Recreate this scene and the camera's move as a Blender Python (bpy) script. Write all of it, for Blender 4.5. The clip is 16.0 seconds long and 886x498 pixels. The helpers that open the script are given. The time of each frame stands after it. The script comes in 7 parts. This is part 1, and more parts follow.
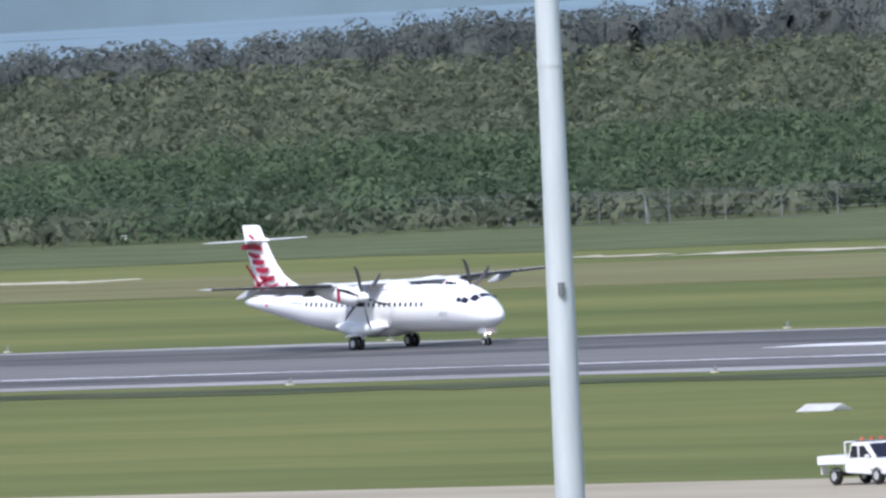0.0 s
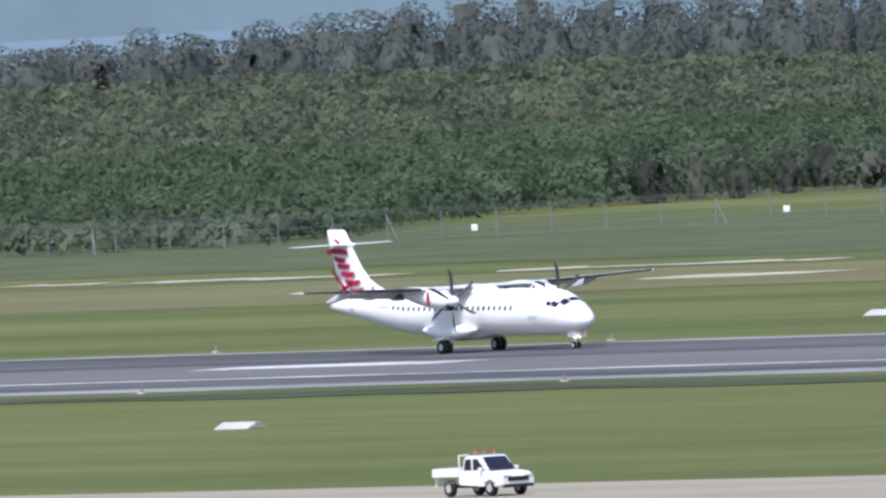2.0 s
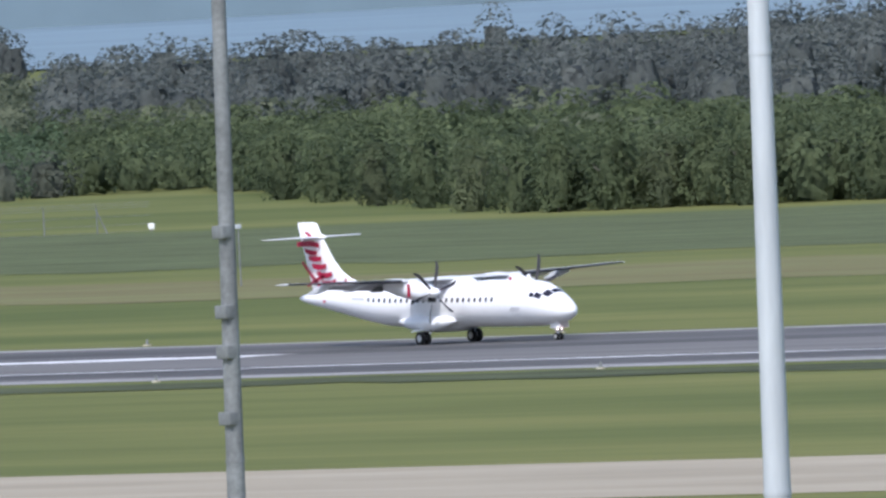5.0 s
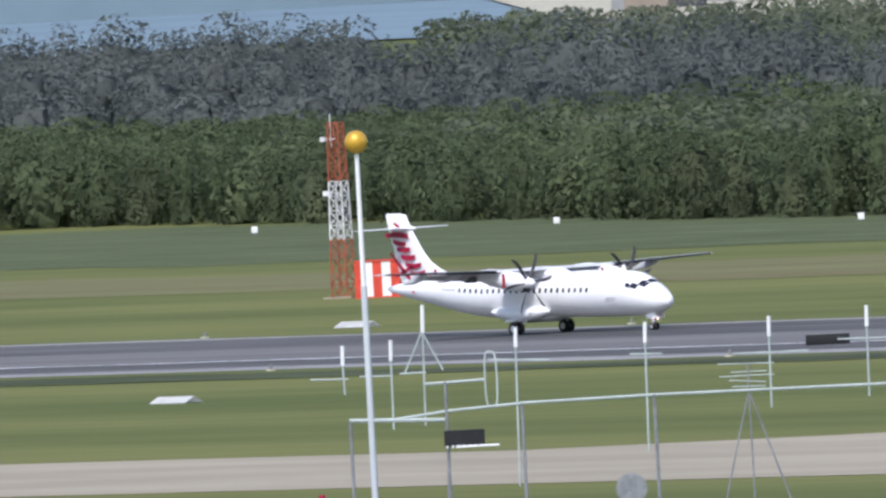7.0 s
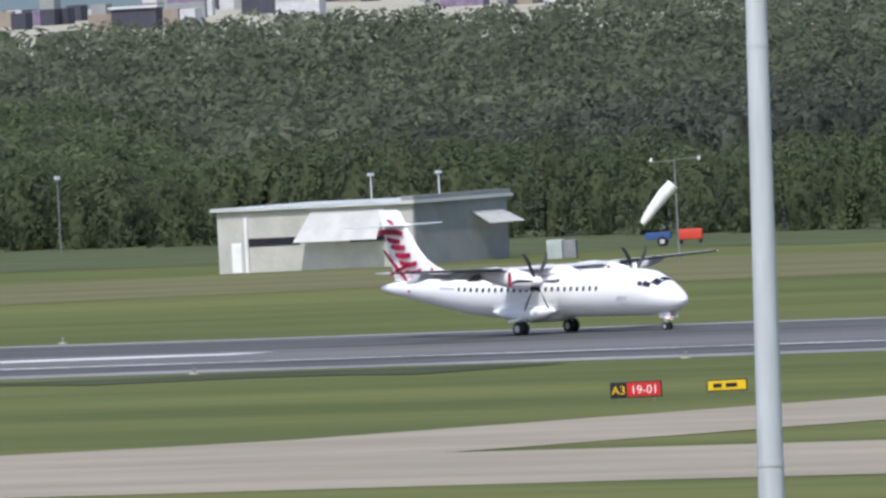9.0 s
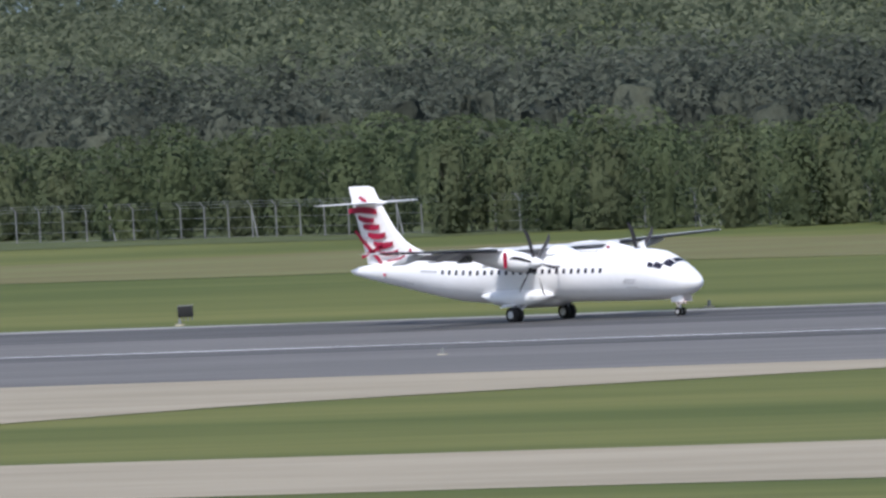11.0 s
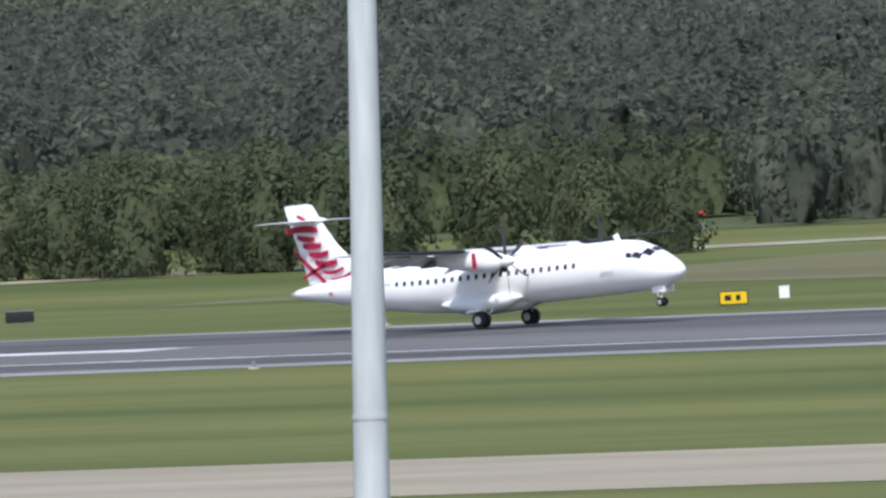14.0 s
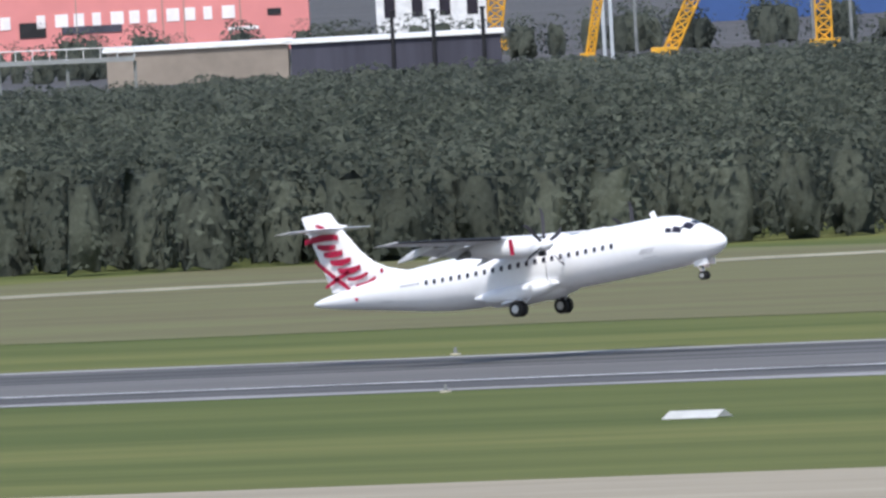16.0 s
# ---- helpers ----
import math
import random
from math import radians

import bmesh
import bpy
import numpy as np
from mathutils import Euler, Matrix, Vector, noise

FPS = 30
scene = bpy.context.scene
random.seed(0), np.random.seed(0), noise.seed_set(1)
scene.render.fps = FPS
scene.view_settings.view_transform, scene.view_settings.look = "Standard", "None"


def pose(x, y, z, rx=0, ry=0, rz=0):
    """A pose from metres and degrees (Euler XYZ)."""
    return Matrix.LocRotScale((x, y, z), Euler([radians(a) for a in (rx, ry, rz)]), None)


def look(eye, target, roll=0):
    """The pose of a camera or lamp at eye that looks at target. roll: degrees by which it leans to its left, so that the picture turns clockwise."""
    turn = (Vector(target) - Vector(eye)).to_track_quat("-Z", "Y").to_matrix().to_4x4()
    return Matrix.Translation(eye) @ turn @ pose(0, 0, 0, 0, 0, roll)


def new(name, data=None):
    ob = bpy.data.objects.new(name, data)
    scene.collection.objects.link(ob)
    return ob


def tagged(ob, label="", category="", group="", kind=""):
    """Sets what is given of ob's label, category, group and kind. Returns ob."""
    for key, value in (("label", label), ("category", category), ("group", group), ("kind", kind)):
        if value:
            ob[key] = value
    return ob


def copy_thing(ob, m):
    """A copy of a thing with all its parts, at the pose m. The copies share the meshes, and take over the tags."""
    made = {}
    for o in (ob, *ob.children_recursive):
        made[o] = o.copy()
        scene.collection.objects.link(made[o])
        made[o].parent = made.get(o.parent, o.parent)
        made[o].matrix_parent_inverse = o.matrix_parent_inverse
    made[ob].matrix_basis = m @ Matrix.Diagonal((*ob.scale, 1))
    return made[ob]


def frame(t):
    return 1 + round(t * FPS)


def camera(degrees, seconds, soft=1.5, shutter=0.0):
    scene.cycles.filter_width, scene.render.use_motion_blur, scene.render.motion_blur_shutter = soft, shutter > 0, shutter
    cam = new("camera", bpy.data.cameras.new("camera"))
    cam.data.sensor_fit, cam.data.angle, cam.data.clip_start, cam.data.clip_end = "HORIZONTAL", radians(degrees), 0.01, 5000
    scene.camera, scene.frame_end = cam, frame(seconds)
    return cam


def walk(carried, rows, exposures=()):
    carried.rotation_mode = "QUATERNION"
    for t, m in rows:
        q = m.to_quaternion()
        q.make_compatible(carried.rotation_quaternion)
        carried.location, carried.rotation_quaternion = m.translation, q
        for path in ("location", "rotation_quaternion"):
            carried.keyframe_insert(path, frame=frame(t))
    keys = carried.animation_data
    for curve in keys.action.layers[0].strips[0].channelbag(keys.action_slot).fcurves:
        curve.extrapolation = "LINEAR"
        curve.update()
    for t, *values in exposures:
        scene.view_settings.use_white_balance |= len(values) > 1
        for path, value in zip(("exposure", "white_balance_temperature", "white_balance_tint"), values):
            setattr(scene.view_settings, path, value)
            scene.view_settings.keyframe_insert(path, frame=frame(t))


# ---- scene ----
cam = camera(1.79665, 16.0, soft=2.7)
CAMERA_ROWS = [
    (0.00, pose(-185.89, -986.75, 32.59, 89.1087, 3.3228, 54.8339)),
    (0.10, pose(-182.89, -988.58, 32.60, 89.1100, 3.3179, 54.7934)),
    (0.20, pose(-179.88, -990.42, 32.60, 89.1114, 3.3130, 54.7527)),
    (0.30, pose(-176.88, -992.27, 32.61, 89.1124, 3.3080, 54.7118)),
    (0.40, pose(-173.87, -994.13, 32.62, 89.1129, 3.3031, 54.6706)),
    (0.50, pose(-170.86, -996.01, 32.62, 89.1134, 3.2982, 54.6292)),
    (0.60, pose(-167.85, -997.89, 32.63, 89.1127, 3.2933, 54.5872)),
    (0.70, pose(-164.83, -999.78, 32.63, 89.1120, 3.2884, 54.5450)),
    (0.80, pose(-161.80, -1001.69, 32.64, 89.1115, 3.2835, 54.5018)),
    (0.90, pose(-158.76, -1003.61, 32.64, 89.1111, 3.2786, 54.4574)),
    (1.00, pose(-155.72, -1005.54, 32.64, 89.1108, 3.2737, 54.4129)),
    (1.10, pose(-152.67, -1007.47, 32.64, 89.1117, 3.2688, 54.3670)),
    (1.20, pose(-149.61, -1009.42, 32.64, 89.1127, 3.2639, 54.3210)),
    (1.30, pose(-146.54, -1011.38, 32.64, 89.1141, 3.2589, 54.2715)),
    (1.40, pose(-143.47, -1013.35, 32.64, 89.1160, 3.2540, 54.2188)),
    (1.50, pose(-140.39, -1015.34, 32.64, 89.1179, 3.2491, 54.1657)),
    (1.60, pose(-137.31, -1017.34, 32.64, 89.1216, 3.2442, 54.0969)),
    (1.70, pose(-134.22, -1019.35, 32.64, 89.1253, 3.2393, 54.0279)),
    (1.80, pose(-131.13, -1021.38, 32.64, 89.1286, 3.2344, 53.9576)),
    (1.90, pose(-128.03, -1023.41, 32.64, 89.1314, 3.2295, 53.8861)),
    (2.00, pose(-124.93, -1025.46, 32.64, 89.1343, 3.2246, 53.8143)),
    (2.10, pose(-121.83, -1027.52, 32.65, 89.1325, 3.2197, 53.7556)),
    (2.20, pose(-118.72, -1029.60, 32.65, 89.1308, 3.2148, 53.6965)),
    (2.30, pose(-115.62, -1031.69, 32.65, 89.1287, 3.2098, 53.6363)),
    (2.40, pose(-112.50, -1033.80, 32.65, 89.1263, 3.2049, 53.5751)),
    (2.50, pose(-109.40, -1035.92, 32.66, 89.1239, 3.2000, 53.5134)),
    (2.60, pose(-106.27, -1038.03, 32.66, 89.1237, 3.1951, 53.4388)),
    (2.70, pose(-103.15, -1040.17, 32.66, 89.1235, 3.1902, 53.3636)),
    (2.80, pose(-100.04, -1042.32, 32.67, 89.1240, 3.1853, 53.2840)),
    (2.90, pose(-96.92, -1044.49, 32.67, 89.1251, 3.1804, 53.2001)),
    (3.00, pose(-93.81, -1046.67, 32.67, 89.1263, 3.1755, 53.1156)),
    (3.10, pose(-90.73, -1048.90, 32.68, 89.1297, 3.1706, 53.0284)),
    (3.20, pose(-87.64, -1051.14, 32.68, 89.1332, 3.1657, 52.9408)),
    (3.30, pose(-84.56, -1053.39, 32.68, 89.1366, 3.1607, 52.8449)),
    (3.40, pose(-81.47, -1055.65, 32.69, 89.1400, 3.1558, 52.7408)),
    (3.50, pose(-78.38, -1057.91, 32.69, 89.1434, 3.1509, 52.6364)),
    (3.60, pose(-75.27, -1060.15, 32.70, 89.1449, 3.1501, 52.5048)),
    (3.70, pose(-72.17, -1062.40, 32.70, 89.1464, 3.1493, 52.3728)),
    (3.80, pose(-69.08, -1064.68, 32.71, 89.1464, 3.1484, 52.2803)),
    (3.90, pose(-66.00, -1066.97, 32.71, 89.1461, 3.1476, 52.1916)),
    (4.00, pose(-62.93, -1069.28, 32.72, 89.1449, 3.1468, 52.1145)),
    (4.10, pose(-59.86, -1071.60, 32.72, 89.1434, 3.1460, 52.0347)),
    (4.20, pose(-56.80, -1073.93, 32.72, 89.1414, 3.1452, 51.9522)),
    (4.30, pose(-53.74, -1076.26, 32.73, 89.1390, 3.1444, 51.8705)),
    (4.40, pose(-50.70, -1078.60, 32.73, 89.1365, 3.1435, 51.7889)),
    (4.50, pose(-47.66, -1080.95, 32.74, 89.1336, 3.1427, 51.7080)),
    (4.60, pose(-44.62, -1083.31, 32.74, 89.1306, 3.1419, 51.6271)),
    (4.70, pose(-41.60, -1085.68, 32.75, 89.1275, 3.1411, 51.5467)),
    (4.80, pose(-38.58, -1088.06, 32.75, 89.1244, 3.1403, 51.4663)),
    (4.90, pose(-35.58, -1090.44, 32.76, 89.1212, 3.1394, 51.3858)),
    (5.00, pose(-32.58, -1092.82, 32.76, 89.1183, 3.1386, 51.3051)),
    (5.10, pose(-29.60, -1095.22, 32.76, 89.1154, 3.1378, 51.2241)),
    (5.20, pose(-26.63, -1097.62, 32.77, 89.1129, 3.1370, 51.1429)),
    (5.30, pose(-23.66, -1100.01, 32.77, 89.1106, 3.1362, 51.0616)),
    (5.40, pose(-20.68, -1102.39, 32.77, 89.1089, 3.1353, 50.9801)),
    (5.50, pose(-17.71, -1104.77, 32.78, 89.1076, 3.1345, 50.8993)),
    (5.60, pose(-14.75, -1107.13, 32.78, 89.1069, 3.1337, 50.8193)),
    (5.70, pose(-11.78, -1109.49, 32.78, 89.1066, 3.1329, 50.7360)),
    (5.80, pose(-8.81, -1111.83, 32.79, 89.1065, 3.1321, 50.6517)),
    (5.90, pose(-5.85, -1114.16, 32.79, 89.1062, 3.1312, 50.5560)),
    (6.00, pose(-2.89, -1116.48, 32.79, 89.1058, 3.1304, 50.4605)),
    (6.10, pose(0.07, -1118.79, 32.80, 89.1059, 3.1296, 50.3779)),
    (6.20, pose(3.03, -1121.09, 32.80, 89.1059, 3.1288, 50.2955)),
    (6.30, pose(5.98, -1123.38, 32.80, 89.1062, 3.1280, 50.2187)),
    (6.40, pose(8.92, -1125.66, 32.80, 89.1068, 3.1271, 50.1474)),
    (6.50, pose(11.87, -1127.92, 32.80, 89.1073, 3.1263, 50.0765)),
    (6.60, pose(14.80, -1130.18, 32.81, 89.1082, 3.1255, 50.0172)),
    (6.70, pose(17.73, -1132.43, 32.81, 89.1091, 3.1247, 49.9579)),
    (6.80, pose(20.65, -1134.67, 32.81, 89.1102, 3.1239, 49.8982)),
    (6.90, pose(23.55, -1136.91, 32.81, 89.1115, 3.1230, 49.8380)),
    (7.00, pose(26.45, -1139.14, 32.81, 89.1128, 3.1222, 49.7777)),
    (7.10, pose(29.33, -1141.37, 32.81, 89.1148, 3.1222, 49.7007)),
    (7.20, pose(32.20, -1143.59, 32.81, 89.1169, 3.1222, 49.6237)),
    (7.30, pose(35.05, -1145.81, 32.81, 89.1187, 3.1222, 49.5427)),
    (7.40, pose(37.89, -1148.01, 32.80, 89.1202, 3.1222, 49.4577)),
    (7.50, pose(40.65, -1150.15, 32.79, 89.1217, 3.1222, 49.3727)),
    (7.60, pose(43.25, -1152.17, 32.78, 89.1207, 3.1222, 49.2832)),
    (7.70, pose(45.61, -1154.02, 32.76, 89.1197, 3.1222, 49.1924)),
    (7.80, pose(47.64, -1155.66, 32.73, 89.1183, 3.1222, 49.0980)),
    (7.90, pose(49.27, -1157.01, 32.70, 89.1165, 3.1222, 48.9998)),
    (8.00, pose(50.45, -1158.01, 32.65, 89.1147, 3.1222, 48.9000)),
    (8.10, pose(51.07, -1158.61, 32.60, 89.1127, 3.1222, 48.7950)),
    (8.20, pose(51.09, -1158.74, 32.53, 89.1105, 3.1222, 48.6883)),
    (8.30, pose(50.50, -1158.37, 32.46, 89.1085, 3.1222, 48.5782)),
    (8.40, pose(49.37, -1157.57, 32.39, 89.1064, 3.1222, 48.4647)),
    (8.50, pose(47.78, -1156.40, 32.31, 89.1042, 3.1222, 48.3496)),
    (8.60, pose(45.82, -1154.91, 32.23, 89.1051, 3.1222, 48.2309)),
    (8.70, pose(43.54, -1153.18, 32.14, 89.1056, 3.1222, 48.1106)),
    (8.80, pose(41.03, -1151.26, 32.07, 89.1062, 3.1222, 47.9862)),
    (8.90, pose(38.38, -1149.20, 31.99, 89.1066, 3.1222, 47.8588)),
    (9.00, pose(35.65, -1147.05, 31.93, 89.1068, 3.1222, 47.7312)),
    (9.10, pose(32.92, -1144.90, 31.87, 89.1039, 3.1222, 47.5907)),
    (9.20, pose(30.19, -1142.72, 31.82, 89.1008, 3.1222, 47.4503)),
    (9.30, pose(27.47, -1140.54, 31.78, 89.0969, 3.1222, 47.3084)),
    (9.40, pose(24.77, -1138.35, 31.74, 89.0922, 3.1222, 47.1654)),
    (9.50, pose(22.07, -1136.14, 31.71, 89.0874, 3.1222, 47.0227)),
    (9.60, pose(19.39, -1133.92, 31.68, 89.0806, 3.1222, 46.8869)),
    (9.70, pose(16.72, -1131.68, 31.65, 89.0738, 3.1222, 46.7518)),
    (9.80, pose(14.07, -1129.42, 31.62, 89.0666, 3.1222, 46.6178)),
    (9.90, pose(11.44, -1127.14, 31.58, 89.0590, 3.1222, 46.4847)),
    (10.00, pose(8.83, -1124.84, 31.54, 89.0516, 3.1222, 46.3523)),
    (10.10, pose(6.23, -1122.52, 31.50, 89.0454, 3.1222, 46.2184)),
    (10.20, pose(3.68, -1120.19, 31.46, 89.0393, 3.1222, 46.0851)),
    (10.30, pose(1.17, -1117.88, 31.41, 89.0353, 3.1222, 45.9490)),
    (10.40, pose(-1.27, -1115.59, 31.36, 89.0316, 3.1222, 45.8128)),
    (10.50, pose(-3.62, -1113.35, 31.31, 89.0284, 3.1222, 45.6751)),
    (10.60, pose(-5.85, -1111.18, 31.26, 89.0250, 3.1222, 45.5372)),
    (10.70, pose(-7.94, -1109.12, 31.21, 89.0215, 3.1222, 45.3992)),
    (10.80, pose(-9.85, -1107.19, 31.17, 89.0179, 3.1222, 45.2597)),
    (10.90, pose(-11.56, -1105.44, 31.13, 89.0144, 3.1222, 45.1200)),
    (11.00, pose(-13.04, -1103.88, 31.09, 89.0107, 3.1222, 44.9773)),
    (11.10, pose(-14.28, -1102.57, 31.06, 89.0071, 3.1222, 44.8337)),
    (11.20, pose(-15.23, -1101.52, 31.04, 89.0034, 3.1221, 44.6874)),
    (11.30, pose(-15.88, -1100.78, 31.03, 88.9997, 3.1221, 44.5391)),
    (11.40, pose(-16.20, -1100.36, 31.03, 88.9959, 3.1221, 44.3888)),
    (11.50, pose(-16.18, -1100.28, 31.03, 88.9921, 3.1221, 44.2352)),
    (11.60, pose(-15.82, -1100.56, 31.04, 88.9885, 3.1221, 44.0805)),
    (11.70, pose(-15.12, -1101.21, 31.06, 88.9847, 3.1221, 43.9206)),
    (11.80, pose(-14.07, -1102.21, 31.09, 88.9810, 3.1221, 43.7594)),
    (11.90, pose(-12.71, -1103.57, 31.13, 88.9776, 3.1221, 43.5939)),
    (12.00, pose(-11.07, -1105.23, 31.16, 88.9742, 3.1221, 43.4247)),
    (12.10, pose(-9.22, -1107.15, 31.20, 88.9707, 3.1221, 43.2517)),
    (12.20, pose(-7.18, -1109.29, 31.25, 88.9679, 3.1221, 43.0760)),
    (12.30, pose(-5.02, -1111.59, 31.29, 88.9655, 3.1221, 42.8994)),
    (12.40, pose(-2.77, -1114.02, 31.33, 88.9656, 3.1221, 42.7230)),
    (12.50, pose(-0.46, -1116.54, 31.36, 88.9658, 3.1221, 42.5463)),
    (12.60, pose(1.87, -1119.12, 31.39, 88.9691, 3.1221, 42.3565)),
    (12.70, pose(4.20, -1121.72, 31.42, 88.9726, 3.1221, 42.1664)),
    (12.80, pose(6.51, -1124.33, 31.44, 88.9760, 3.1221, 41.9720)),
    (12.90, pose(8.80, -1126.96, 31.45, 88.9792, 3.1221, 41.7734)),
    (13.00, pose(11.08, -1129.60, 31.46, 88.9827, 3.1221, 41.5741)),
    (13.10, pose(13.34, -1132.26, 31.47, 88.9826, 3.1221, 41.3691)),
    (13.20, pose(15.58, -1134.93, 31.47, 88.9827, 3.1221, 41.1633)),
    (13.30, pose(17.81, -1137.62, 31.47, 88.9820, 3.1221, 40.9593)),
    (13.40, pose(20.01, -1140.33, 31.47, 88.9806, 3.1221, 40.7572)),
    (13.50, pose(22.20, -1143.05, 31.47, 88.9793, 3.1221, 40.5541)),
    (13.60, pose(24.37, -1145.78, 31.47, 88.9760, 3.1221, 40.3731)),
    (13.70, pose(26.52, -1148.53, 31.46, 88.9727, 3.1221, 40.1912)),
    (13.80, pose(28.66, -1151.29, 31.46, 88.9700, 3.1221, 40.0097)),
    (13.90, pose(30.78, -1154.07, 31.46, 88.9679, 3.1221, 39.8286)),
    (14.00, pose(32.87, -1156.86, 31.46, 88.9657, 3.1221, 39.6465)),
    (14.10, pose(34.93, -1159.68, 31.45, 88.9689, 3.1221, 39.4457)),
    (14.20, pose(36.97, -1162.52, 31.45, 88.9721, 3.1221, 39.2439)),
    (14.30, pose(38.99, -1165.37, 31.45, 88.9761, 3.1221, 39.0410)),
    (14.40, pose(40.99, -1168.23, 31.45, 88.9810, 3.1221, 38.8369)),
    (14.50, pose(42.96, -1171.12, 31.44, 88.9858, 3.1221, 38.6318)),
    (14.60, pose(44.92, -1174.00, 31.44, 88.9903, 3.1221, 38.4397)),
    (14.70, pose(46.87, -1176.90, 31.44, 88.9948, 3.1221, 38.2465)),
    (14.80, pose(48.80, -1179.80, 31.44, 88.9986, 3.1221, 38.0551)),
    (14.90, pose(50.72, -1182.72, 31.43, 89.0017, 3.1221, 37.8654)),
    (15.00, pose(52.61, -1185.65, 31.43, 89.0047, 3.1221, 37.6747)),
    (15.10, pose(54.49, -1188.59, 31.43, 89.0042, 3.1221, 37.4822)),
    (15.20, pose(56.36, -1191.53, 31.43, 89.0037, 3.1221, 37.2888)),
    (15.30, pose(58.20, -1194.49, 31.43, 89.0012, 3.1221, 37.0988)),
    (15.40, pose(60.02, -1197.46, 31.43, 88.9986, 3.1221, 36.9079)),
    (15.50, pose(61.82, -1200.45, 31.43, 88.9950, 3.1221, 36.7223)),
    (15.60, pose(63.61, -1203.44, 31.44, 88.9972, 3.1221, 36.5358)),
    (15.70, pose(65.38, -1206.44, 31.45, 89.0016, 3.1221, 36.3498)),
    (15.80, pose(67.13, -1209.45, 31.45, 89.0083, 3.1222, 36.1647)),
    (15.90, pose(68.86, -1212.47, 31.46, 89.0175, 3.1222, 35.9854)),
    (16.00, pose(70.58, -1215.51, 31.47, 89.0266, 3.1222, 35.8055)),
]
walk(cam, CAMERA_ROWS, [(0.0, 0.51, 6000, 12.5), (3.7, 0.44, 6000, 12.5), (6.0, 0.37, 6050, 13), (10.0, 0.20, 6200, 11.5), (12.5, 0.29, 6200, 11.5), (16.0, 0.35, 6150, 10.5)])

# ---- light ----
SUN_DIR = Vector((0.30, -0.52, 0.80)).normalized()
world = bpy.data.worlds.new("sky")
scene.world = world
world.use_nodes = True
wn = world.node_tree.nodes
sky = wn.new("ShaderNodeTexSky")
sky.sky_type, sky.sun_disc = "NISHITA", False
sky.sun_elevation = math.asin(SUN_DIR.z)
sky.sun_rotation = math.atan2(SUN_DIR.x, SUN_DIR.y)
sky.dust_density = 2.0
world.node_tree.links.new(sky.outputs[0], wn["Background"].inputs[0])
wn["Background"].inputs[1].default_value = 0.15
sun_data = bpy.data.lights.new("sun", "SUN")
sun_data.energy, sun_data.angle, sun_data.color = 2.6, radians(0.6), (1.0, 0.96, 0.91)
sun = new("sun", sun_data)
sun.matrix_world = look((0, 0, 200), Vector((0, 0, 200)) - SUN_DIR)


